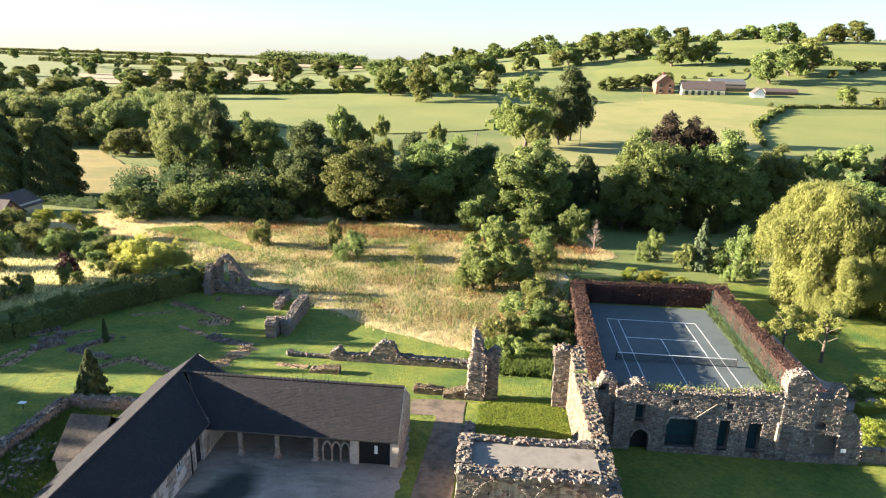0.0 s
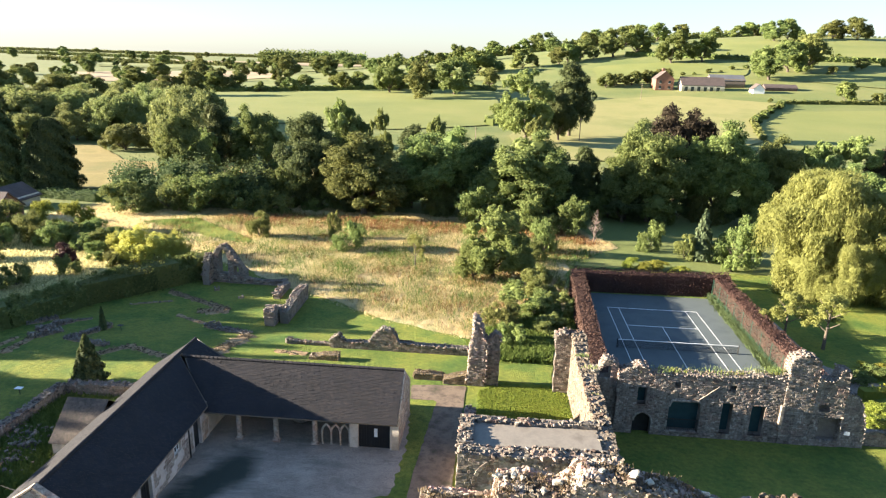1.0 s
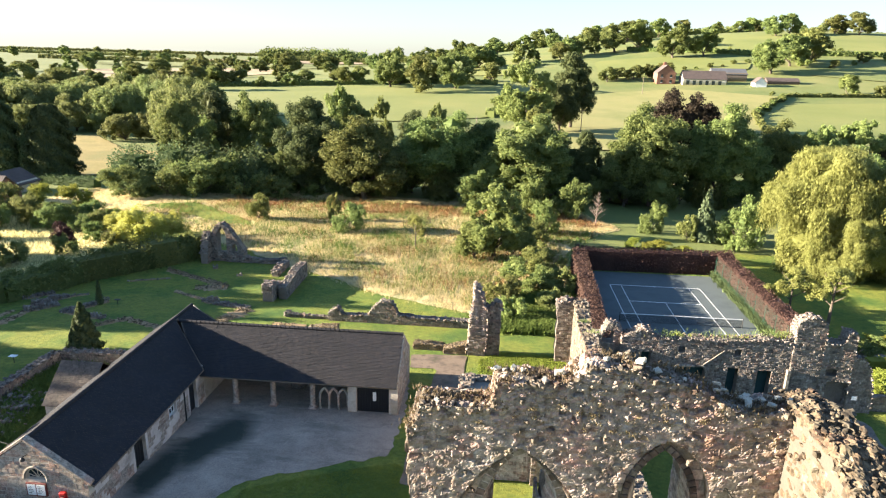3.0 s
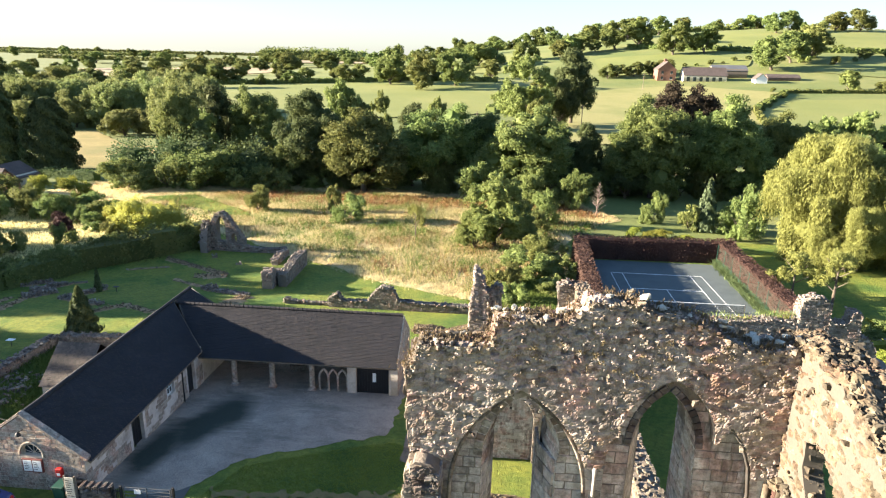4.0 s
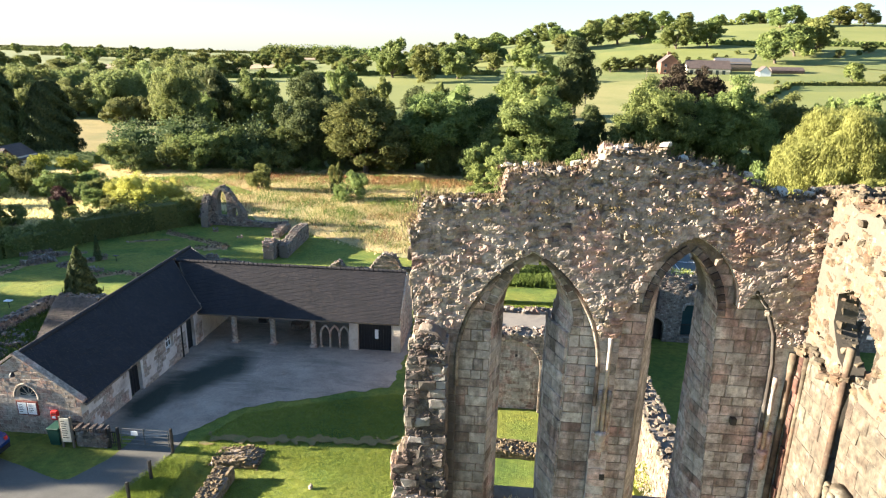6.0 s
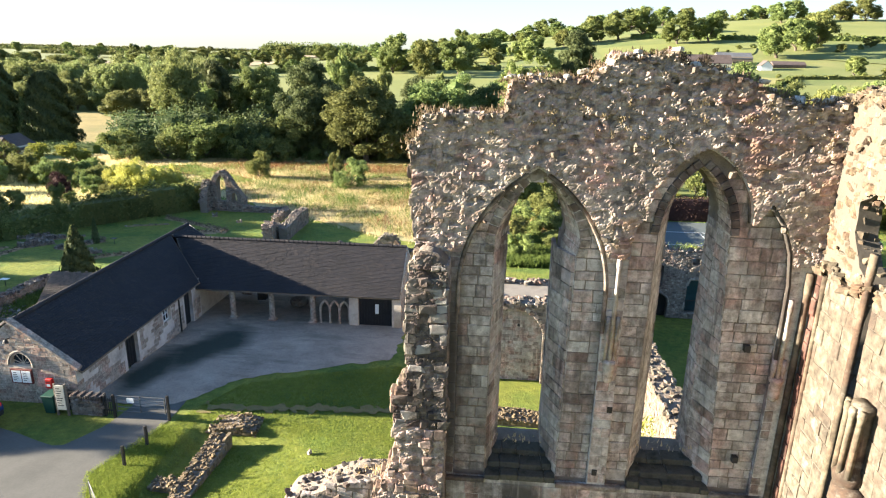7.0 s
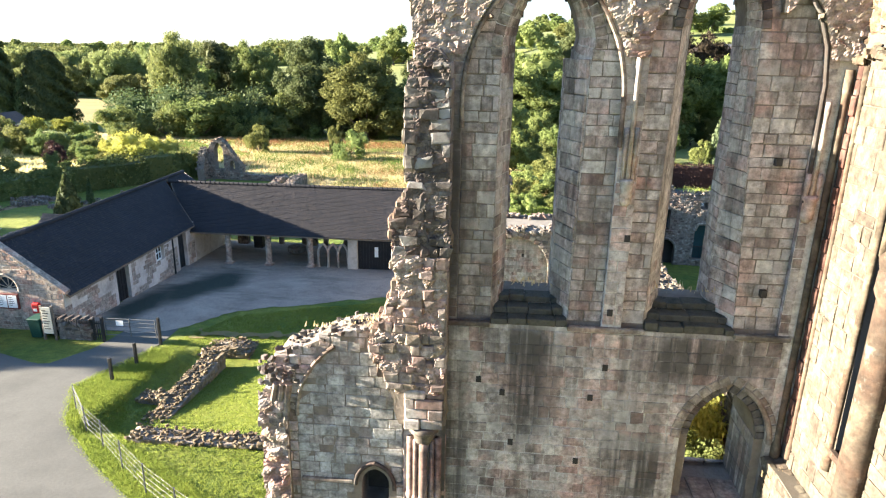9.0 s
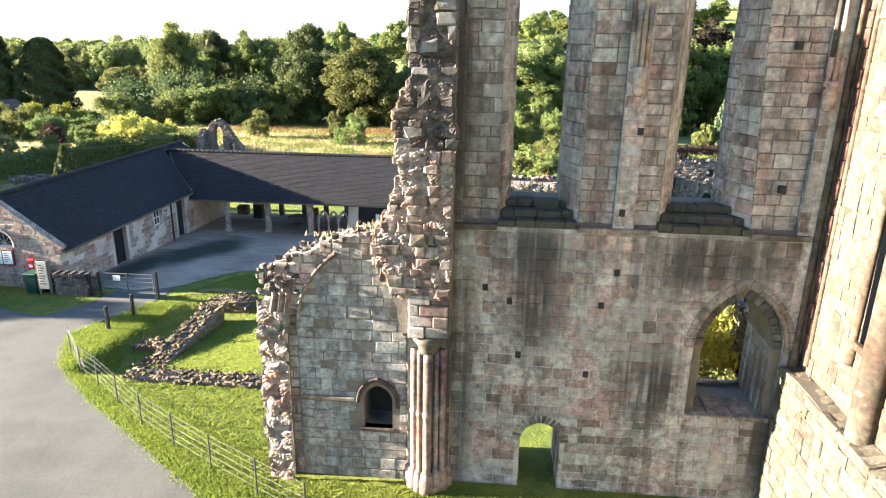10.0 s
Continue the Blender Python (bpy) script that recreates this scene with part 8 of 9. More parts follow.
plant(far_a, [(-69.5, 430, 25, 10.3), (-26.5, 420, 23, 11.7), (189.8, 480, 23.8, 14), (142, 560, 26, 13), (267, 680, 20, 13), (348, 690, 22, 13), (104.9, 620, 26, 15), (-193, 440, 15.5, 10), (168, 565, 24, 12)], group="field trees")
plant(far_b, [(-45.7, 400, 21.8, 9.5), (231, 520, 26, 14), (214, 510, 22, 13), (125, 622, 26, 14), (330, 700, 18, 13), (283, 690, 20, 10), (-180, 450, 13, 7), (-150, 455, 9, 6), (-135, 458, 10, 7), (-115, 462, 9, 5), (-95, 455, 12, 7)], group="field trees")


def hedgerow(a, b, gap, hs, seed, share=0.75):
    r = random.Random(seed)
    n = int(math.hypot(b[0] - a[0], b[1] - a[1]) / gap)
    for i in range(n):
        if r.random() > share:
            continue
        t = (i + r.random()) / n
        h = r.uniform(*hs)
        plant(r.choice((far_a, far_b)), [(a[0] + (b[0] - a[0]) * t + r.uniform(-4, 4), a[1] + (b[1] - a[1]) * t + r.uniform(-5, 5), h, h * r.uniform(0.48, 0.74))], group="hedgerow trees")


hedgerow((-200, 430), (0, 455), 14, (5, 16), 1)
hedgerow((-5, 290), (45, 440), 12, (4, 9), 2)
hedgerow((-330, 545), (-60, 600), 17, (6, 17), 3)
hedgerow((-60, 520), (90, 620), 15, (8, 20), 4)
hedgerow((-480, 710), (-150, 760), 22, (7, 18), 5)
hedgerow((-120, 680), (140, 720), 16, (10, 22), 6)
hedgerow((70, 455), (118, 470), 7, (6, 12), 7)
hedgerow((-700, 1000), (-100, 950), 30, (9, 20), 8)
hedgerow((-260, 820), (150, 880), 24, (10, 24), 9)
hedgerow((100, 740), (420, 860), 26, (10, 20), 10, 0.5)
hedgerow((-1100, 1400), (-100, 1500), 45, (10, 22), 11)
hedgerow((-420, 1150), (0, 1050), 26, (12, 26), 12)
hedgerow((-300, 300), (-170, 420), 14, (9, 17), 13)
hedgerow((-280, 260), (-150, 280), 13, (10, 18), 14)
hedgerow((-420, 420), (-250, 480), 20, (9, 16), 15)
hedgerow((-300, 2000), (100, 1900), 40, (16, 30), 16)
hedgerow((-2200, 2400), (-300, 2300), 90, (14, 26), 17)
hedgerow((-600, 640), (-330, 620), 20, (8, 16), 18)
hedgerow((130, 490), (196, 530), 9, (2, 4), 19)
hedgerow((185, 400), (330, 420), 11, (6, 12), 20)
hedgerow((112, 622), (300, 560), 12, (2, 4), 21)
hedgerow((122, 318), (165, 395), 8, (2, 3.5), 22)
hedgerow((195, 470), (330, 560), 16, (4, 9), 23)
# wood behind the viewer's left that shades the lawns
plant(oak_a, [(-80, y, 14.8 + 0.9 * math.sin(y), 3.3) for y in (29, 33, 37, 41, 50, 54.5, 58.5, 62.5, 67, 71.5)], group="trees beyond the lawn")
plant(oak_b, [(-50, 20.6, 8.5, 2.6), (-54, 24.5, 9, 3), (-48, 28, 8, 3), (-62, 15.4, 8.0, 1.4)], group="trees beyond the lawn")
conifer("cypress_tree", "tall domed dark cypress at the field's edge", L_dark, -94, 128.5, 15.8, 6.4, 3, 30000, 0.36, 0.34)
conifer("cypress_tree", "tall domed dark cypress at the field's edge", L_dark, -105, 127, 18.0, 6.4, 4, 30000, 0.36, 0.34)
conifer("cypress_tree", "slender cypress beside a broader one", L_dark, -98.5, 127, 10.5, 2.6, 6, 9000, 0.55, 0.3)
conifer("conifer_tree", "neat grey-green garden conifer", L_conifer, 34.2, 99, 8.1, 2.4, 5)
conifer("yew_tree", "dark young yew beside the yard wall", L_dark, -33.3, 45.2, 4.6, 1.75, 7, 3400)
conifer("small_yew", "narrow dark yew among the footings", L_dark, -40.3, 58.3, 2.6, 0.45, 8, 700)


def dead_tree():
    root = thing("dead_tree", "pale leafless dead tree before the wood", "tree", (18.4, 106, ground_z(18.4, 106)))
    bm = rod(bmesh.new(), (0, 0, -0.2), (0.1, 0, 6.0), 0.12, 0.02, 6)
    part("trunk", bm, M_deadwood, root)
    r = random.Random(9)
    for i in range(120):
        z = r.uniform(1.0, 5.9)
        a = r.uniform(0, 6.28)
        ln = (6.4 - z) * 0.34 * r.uniform(0.6, 1.1)
        part("branch", rod(bmesh.new(), (0.02 * z, 0, z), (math.cos(a) * ln, math.sin(a) * ln, z + ln * 0.9), 0.035, 0.008, 4), M_deadwood, root)


dead_tree()
hedge("lawn_hedge", "thick wild hedge along the lawn's edge", [(-72, 40), (-58, 50), (-50.5, 57.5), (-48.0, 66.5), (-40.5, 75.0), (-37.6, 79.5)], 2.4, 2.5, L_oak, 150, 0.22, 0.36)
hedge("thicket", "dark tall thicket behind the meadow", [(-76, 123), (-60, 121.8), (-44, 123)], 5.5, 6.2, L_dark, 150, 0.36, 0.36)
hedge("lane_hedge", "low dark hedge along a lane", [(-98, 124.2), (-80, 121.2)], 2.2, 1.9, L_dark, 110, 0.24, 0.2)
hedge("copper_hedge", "clipped copper beech hedge round the tennis court", [(11.2, 51.0), (12.4, 80.6)], 1.7, 2.9, L_purple, 420, 0.13, 0.05)
hedge("copper_hedge", "clipped copper beech hedge behind the tennis court", [(12.0, 81.3), (32.6, 81.9)], 1.6, 2.9, L_purple, 420, 0.13, 0.05)
hedge("copper_hedge", "clipped copper beech hedge beside the garden", [(31.4, 81.5), (30.9, 50.0)], 1.7, 2.9, L_purple, 420, 0.13, 0.05)
def court_fence():
    root = thing("court_fence", "tall green wire-mesh fence along the tennis court", "fence", (30, 67, 0), world=True)
    for i in range(10):
        y = 55.0 + 25.2 * i / 9
        x = 29.75 + 0.35 * i / 9
        part("post", rod(bmesh.new(), (x, y, -0.1), (x, y, 2.75), 0.03, n=6), M_green, root)
    for k in range(14):
        z = 0.1 + 0.2 * k
        part("wire", rod(bmesh.new(), (29.75, 55.0, z), (30.1, 80.2, z), 0.012, n=4), M_green, root)
    tufts("fence_weeds", "green weeds and ivy along the court fence", "weeds", [(29.6, 55), (30.3, 55), (30.6, 80.3), (29.95, 80.3)], 2200, 0.75, L_scrub, 0.5, 6, 62, -0.2, 0.07)


court_fence()
hedge("field_hedge", "trimmed hedge along the pasture", [(-2, 292), (40, 420)], 4.0, 3.2, L_oak, 12, 1.2, 0.2)
hedge("field_hedge", "long hedge at the field's top", [(-200, 428), (-61, 455), (0, 442)], 4.0, 3.0, L_oak, 8, 1.4, 0.2)
hedge("field_hedge", "hedge across the hillside", [(116, 620), (206, 562), (300, 546), (480, 600)], 4.0, 3.2, L_oak, 8, 1.6, 0.2)
hedge("field_hedge", "hedge below the farm", [(110, 272), (127, 332), (166, 394), (330, 402)], 2.2, 1.8, L_oak, 14, 0.9, 0.3)
hedge("garden_hedge", "low clipped garden hedge", [(35.5, 54.0), (46.0, 55.5)], 1.0, 0.9, L_yellow, 160, 0.15, 0.05)

for k, (a, b, h) in enumerate((((-900, 1250), (-450, 1180), 6), ((-1500, 1900), (-900, 1850), 7), ((-600, 1750), (-100, 1700), 9), ((-100, 1000), (160, 1010), 9), ((-3000, 3000), (-900, 2800), 9), ((150, 900), (520, 960), 7))):
    hedge("far_wood", "long strip of far woodland on the plain", [a, b], 14, h, L_oak, 1.2, 3.0, 0.35)

hedge("far_wood", "wooded low hill on the horizon", [(-650, 1800), (-500, 1790), (-360, 1780)], 60, 24, L_oak, 0.8, 4.0, 0.3)

# shrubs grown into the lawn hedge
rh = random.Random(31)
for (ax, ay), (bx, by) in zip(((-72, 40), (-58, 50), (-50.5, 57.5), (-48.0, 66.5), (-40.5, 75.0)), ((-58, 50), (-50.5, 57.5), (-48.0, 66.5), (-40.5, 75.0), (-37.6, 79.5))):
    for i in range(5):
        t = (i + rh.random()) / 5
        plant(rh.choice((bush_d, bush_d, bush_a)), [(ax + (bx - ax) * t - rh.uniform(0, 1.4), ay + (by - ay) * t + rh.uniform(-0.3, 1.4), rh.uniform(2.6, 4.0), rh.uniform(1.3, 2.1))], group="shrubs in the lawn hedge")
# grasses
rl = random.Random(15)
for k in range(9):
    y = rl.uniform(64, 92)
    plant(rl.choice((bush_a, bush_d, bush_d)), [(rl.uniform(-88, -58 + (y - 64) * 0.35), y, rl.uniform(1.6, 3.8), rl.uniform(1.2, 2.3))], group="scrub beyond the hedge")
BED = [(-62, 104), (-45, 118), (-10, 117), (14, 112), (18, 100), (11, 92), (9, 66), (3, 63), (-2, 66), (-13, 70), (-20, 75), (-33, 84), (-50, 94)]
off_strip = lambda x, y: poly_dist(MOWN, x, y) < -0.3
tufts("meadow_grass", "tall dry straw-coloured meadow grass", "grass", MEADOW, 40000, 0.42, L_straw, 1.0, 5, 3, 0.3, 0.03, keep=off_strip)
tufts("meadow_grass", "green tussocks among the dry grass", "grass", BED, 7000, 0.42, L_nettle, 1.1, 6, 8, 0.7, 0.035, keep=off_strip)
tufts("dock_stems", "rusty brown docks in the meadow", "weeds", BED, 420, 0.6, L_rust, 1.6, 7, 13, 1.05, 0.05)
tufts("meadow_weeds", "dark green weed clumps in the meadow", "weeds", BED, 260, 0.75, L_nettle, 2.6, 60, 51, 0.55, 0.05)
tufts("meadow_weeds", "pale seeding thistle clumps in the meadow", "weeds", BED, 200, 0.7, L_willow, 2.4, 40, 52, 0.6, 0.04)
tufts("dock_stems", "rusty dock clumps in the meadow", "weeds", BED, 150, 0.65, L_rust, 2.8, 50, 53, 0.6, 0.05, keep=off_strip)
tufts("dock_stems", "rusty bracken along the wood", "weeds", [(-50, 112), (-40, 117), (-5, 116), (15, 113), (20, 104), (-5, 108), (-45, 107)], 800, 0.8, L_rust, 1.4, 6, 14, 0.5, 0.1)
FRONT = [(-3.0, 5.0), (-5.4, 10.2), (-8.4, 12.2), (-11.2, 14.4), (-13.6, 16.6), (-15.0, 19.4), (-14.4, 24.3), (-12.8, 28.5), (-9.2, 30.4), (-4.9, 32.2), (-1.3, 31), (-1.2, 12.2), (-4.3, 11.5), (-4.0, 10.6), (7, 10.6), (7, 5)]
tufts("lawn_grass", "short sunlit grass on the lawn", "grass", FRONT, 70000, 0.05, L_grass, 0.16, 4, 21, -0.2, 0.011)
tufts("verge_grass", "longer grass on the road verge", "grass", [(-4.3, 2.0), (-5.95, 9.65), (-8.65, 11.75), (-11.55, 13.95), (-14.15, 16.35), (-15.75, 19.2), (-15.15, 22.0), (-14.85, 23.8), (-13.4, 22.5), (-13.4, 19), (-11.6, 15.6), (-8.0, 13.2), (-5.0, 11.4), (-3.2, 8.0), (-3.0, 2.0)], 20000, 0.07, L_grass, 0.22, 5, 22, -0.2, 0.012)
LEFT = [(-100, 62), (-68, 58), (-56, 68), (-45, 80), (-52, 92), (-58, 99), (-100, 100)]
tufts("meadow_grass", "dry grass and weeds beside the yard hedge", "grass", LEFT, 12000, 0.45, L_straw, 1.0, 4, 33, 0.2, 0.04)
plant(golden_kind, [(6.3, 16.4, 5.0, 1.9)])
plant(bush_d, [(6.9, 15.2, 2.2, 1.3)])
YARD = [(-34, 29), (-34, 42.8), (-27, 42.8), (-29.6, 39.8), (-29.6, 34.2), (-26.6, 34), (-26.6, 27)]
tufts("yard_weeds", "rough dry weeds in the walled yard", "weeds", YARD, 5000, 0.4, L_nettle, 0.6, 5, 24, 0.1, 0.06)
ALLEY = [(0.2, 38), (0.2, 49), (2.2, 51), (6.6, 51), (7.9, 49), (7.9, 38)]
tufts("alley_grass", "grass between the ruined walls", "grass", ALLEY, 9000, 0.1, L_grass, 0.25, 3, 25, -0.2, 0.04)
tufts("pier_weeds", "weeds growing behind the piers", "weeds", [(2.2, 56.5), (9.5, 57), (10.6, 62), (10, 72), (6, 70), (0, 64), (-1, 60)], 4500, 0.7, L_nettle, 0.8, 6, 26, -0.1, 0.09)


def wall_weeds(label, spots, mat, height, seed):
    """Small plants rooted in the wall tops."""
    r = np.random.default_rng(seed)
    v, f = [], []
    for x, y, z, spread, count in spots:
        for _ in range(count):
            b = np.array((x, y, z)) + r.normal(0, 1, 3) * (spread, spread * 0.4, 0.04)
            h = height * r.uniform(0.4, 1.2)
            a = r.uniform(0, 6.28)
            s = np.array((math.cos(a), math.sin(a), 0)) * 0.02
            k = len(v)
            v += [b - s, b + s, b + r.normal(0, 0.3, 3) * h * (1, 1, 0) + (0, 0, h)]
            f.append((k, k + 1, k + 2))
    tagged(link("wall_weeds", np.array(v), f, mat), label, "weeds", kind="stuff")


wall_weeds("tufts of grass and weeds on the wall tops", [(-2.0, 11.3, 10.3, 0.35, 60), (-1.7, 11.2, 10.45, 0.2, 40), (-2.9, 11.4, 10.1, 0.3, 30), (7.2, 9.6, 7.3, 0.2, 50), (7.2, 10.4, 7.55, 0.15, 40), (1.6, 11.6, 11.4, 0.3, 40), (5.0, 11.6, 11.4, 0.3, 30)], L_straw, 0.15, 41)
rt = random.Random(8)
wall_weeds("dry brown moss and dead plants on the tall wall's top", [(x + rt.uniform(-0.1, 0.1), rt.uniform(10.85, 11.6), z - rt.uniform(-0.02, 0.1), 0.12, 26) for x, z in WALL_TOP for _ in range(3)], L_dry, 0.1, 45)
wall_weeds("dry brown tufts rooted in the broken rubble face", [(rt.uniform(-0.7, 7.2), 10.82, rt.uniform(18.7, 19.7), 0.06, 16) for _ in range(34)], L_dry, 0.06, 46)
wall_weeds("green and yellow plants on the ruined hall front", [(14.5, 43.9, 7.2, 0.8, 160), (18.0, 43.9, 7.3, 0.9, 140), (21.5, 43.9, 7.6, 0.7, 140), (22.8, 43.9, 7.7, 0.4, 120), (9.0, 44.0, 6.9, 0.4, 80), (8.5, 40, 6.7, 0.3, 80), (8.5, 46, 6.9, 0.3, 90)], L_light, 0.26, 43)
wall_weeds("yellow-flowered weeds on the ruined hall front", [(15.2, 43.8, 7.2, 0.5, 70), (19.5, 43.8, 7.3, 0.6, 60), (22.6, 43.7, 7.5, 0.3, 70)], L_yellow, 0.25, 44)
for kind in (oak_a, oak_b, dark_a, light_a, bronze_a, far_a, far_b, wood_a, wood_b, bush_a, bush_d, bush_y, copper_kind, golden_kind, willow_kind, sapling_kind):
    for ob in (*kind.children_recursive, kind):
        bpy.data.objects.remove(ob)

# ---- small things by the gate ----


def gable_notice():
    root = thing("notice_board", "red-framed wall notice board with two white sheets", "notice board", (-22.7, 24.95, 4.0), world=True)
    part("frame", boxed(-23.28, -22.14, 24.9, 24.995, 3.92, 4.72, 0.015), M_redwood, root)
    for x in (-23.2, -22.68):
        sheet = part("sheet", boxed(x, x + 0.46, 24.885, 24.9, 4.0, 4.64), M_white, root)
        for i in range(5):
            part("text_bar", boxed(x + 0.06, x + 0.06 + 0.3 * (0.6 + 0.1 * (i % 4)), 24.88, 24.885, 4.52 - 0.1 * i, 4.55 - 0.1 * i), M_iron, sheet)
    box_ = thing("post_box", "small red wall post box", "post box", (-21.25, 24.9, 3.8), world=True)
    part("case", boxed(-21.42, -21.08, 24.78, 24.998, 3.8, 4.32, 0.03), M_red, box_)
    part("slot", boxed(-21.36, -21.14, 24.77, 24.782, 4.14, 4.18), M_black, box_)
    part("notice_plate", boxed(-21.34, -21.16, 24.772, 24.782, 3.92, 4.06), M_white, box_)
    lamp = thing("wall_lamp", "small black lamp bracket on the gable", "lamp", (-22.95, 24.9, 6.4), world=True)
    part("bracket", rod(bmesh.new(), (-22.95, 25.0, 6.4), (-22.95, 24.6, 6.5), 0.025), M_iron, lamp)
    part("shade", lathe(bmesh.new(), -22.95, 24.6, [(0.14, 6.3), (0.1, 6.42), (0.03, 6.5)], 10), M_iron, lamp)


def litter_bin():
    x, y = -20.75, 24.25
    z = ground_z(x, y)
    root = thing("wheeled_bin", "dark green wheeled bin beside the barn wall", "bin", (x, y, z), world=True)
    bm = bmesh.new()
    q = [bm.verts.new(v) for v in ((x - .24, y - .28, z + .08), (x + .24, y - .28, z + .08), (x + .24, y + .24, z + .08), (x - .24, y + .24, z + .08), (x - .29, y - .36, z + .98), (x + .29, y - .36, z + .98), (x + .29, y + .32, z + .98), (x - .29, y + .32, z + .98))]
    for f in ((0, 1, 2, 3), (4, 5, 6, 7), (0, 1, 5, 4), (1, 2, 6, 5), (2, 3, 7, 6), (3, 0, 4, 7)):
        bm.faces.new([q[k] for k in f])
    part("body", bm, M_green, root)
    part("lid", boxed(x - .31, x + .31, y - .4, y + .36, z + .98, z + 1.06, 0.02), M_green, root)
    for s in (-1, 1):
        part("wheel", rod(bmesh.new(), (x + s * .22, y + .28, z + .1), (x + s * .29, y + .28, z + .1), .1, n=12), M_rubber, root)
    pot = thing("water_butt", "black water butt at the barn corner", "water butt", (-19.4, 25.2, ground_z(-19.4, 25.2)), world=True)
    g = ground_z(-20.2, 24.6)
    part("barrel", lathe(bmesh.new(), -20.2, 24.68, [(.24, g), (.29, g + .3), (.29, g + .6), (.24, g + .9)], 14), M_black, pot)


def info_sign():
    z = ground_z(-20.0, 24.1)
    root = thing("information_sign", "weathered cream visitor sign on two posts", "sign", (-20.0, 24.0, z), world=True)
    for x in (-20.3, -19.75):
        part("post", boxed(x - .05, x + .05, 23.9, 24.0, z - .2, z + 1.75, 0.01), M_timber, root)
    board = part("board", boxed(-20.26, -19.79, 23.87, 23.9, z + .35, z + 1.7, 0.01), M_cream, root)
    for i in range(8):
        w = 0.34 * (0.55 + 0.45 * ((i * 37 % 10) / 10))
        part("text_bar", boxed(-20.2, -20.2 + w, 23.86, 23.87, z + 1.5 - .13 * i, z + 1.54 - .13 * i), M_iron, board)


def stub_wall():
    root = thing("gate_wall", "short rubble wall topped with upright stones beside the gate", "wall", (-19, 24.3, 2.8), world=True)
    rubble_wall(root, (-19.7, 24.1), (-18.1, 24.1), 0.5, 2.5, [(0, 3.75), (0.5, 3.65), (1, 3.6)], 131.0, amp=0.04, size=(0.14, 0.24))
    for i in range(13):
        x = -19.65 + 1.5 * i / 12
        bm = boxed(x - .05, x + .05, 24.08, 24.55, 3.6, 3.95 + 0.05 * math.sin(i * 2.1), 0.02, m=None)
        part("cope_stone", bm, M_grey, root)


def gates():
    g = 2.9
    root = thing("field_gate", "grey tubular metal field gate across the yard entrance", "gate", (-16.1, 24.1, g), world=True)
    for z in (0.35, 0.58, 0.8, 1.0, 1.18):
        part("rail", rod(bmesh.new(), (-17.3, 24.1, g + z), (-14.85, 24.12, g + z), 0.022, n=8), M_galv, root)
    for x in (-17.3, -16.1, -14.85):
        part("stile", rod(bmesh.new(), (x, 24.1, g + .3), (x, 24.1, g + 1.22), 0.024, n=8), M_galv, root)
    part("plate", boxed(-16.75, -16.4, 24.06, 24.075, g + .85, g + 1.1), M_white, root, "small white gate notice")
    for x, y, h in ((-17.45, 24.08, 1.25), (-14.7, 24.12, 1.35), (-18.0, 24.2, 1.1)):
        post = thing("gate_post", "dark iron gate post", "post", (x, y, g), world=True, group="gate posts")
        part("post", boxed(x - .06, x + .06, y - .06, y + .06, g - .3, g + h, 0.012), M_iron, post)
    small = thing("wicket_gate", "dark wooden wicket gate beside the wall", "gate", (-17.75, 24.1, g), world=True)
    for i in range(5):
        x = -17.95 + .1 * i
        part("pale", boxed(x - .02, x + .02, 24.1, 24.13, g + .1, g + 1.0, 0.005), M_iron, small)
    for z in (.3, .85):
        part("rail", boxed(-17.98, -17.52, 24.13, 24.16, g + z, g + z + .06), M_iron, small)
    for x, y in ((-14.55, 21.8), (-14.55, 20.0)):
        z = ground_z(x, y)
        post = thing("wooden_post", "dark wooden verge post", "post", (x, y, z), world=True, group="verge posts")
        part("shaft", boxed(x - .06, x + .06, y - .06, y + .06, z - .3, z + 1.0, 0.015), M_iron, post)


def verge_fence():
    pts = [(-14.3, 17.35), (-13.1, 16.1), (-11.7, 14.9), (-10.35, 13.75), (-8.95, 12.6), (-7.5, 11.6), (-6.1, 10.75), (-4.6, 9.9), (-3.2, 9.15)]
    root = thing("wire_fence", "low galvanised post and wire fence along the verge", "fence", (-9, 12.6, 4), world=True)
    for x, y in pts:
        z = ground_z(x, y)
        part("post", rod(bmesh.new(), (x, y, z - .2), (x, y, z + 1.02), 0.024, n=8), M_galv, root)
    for h in (.22, .42, .62, .82, .98):
        for (a, b), (c, d) in zip(pts, pts[1:]):
            part("wire", rod(bmesh.new(), (a, b, ground_z(a, b) + h), (c, d, ground_z(c, d) + h), 0.0045, n=5), M_galv, root)
    a, b = pts[0]
    part("brace", rod(bmesh.new(), (a, b, ground_z(a, b) + .95), (a + 1.3, b - 1.2, ground_z(a, b) + .15), 0.02, n=6), M_galv, root)


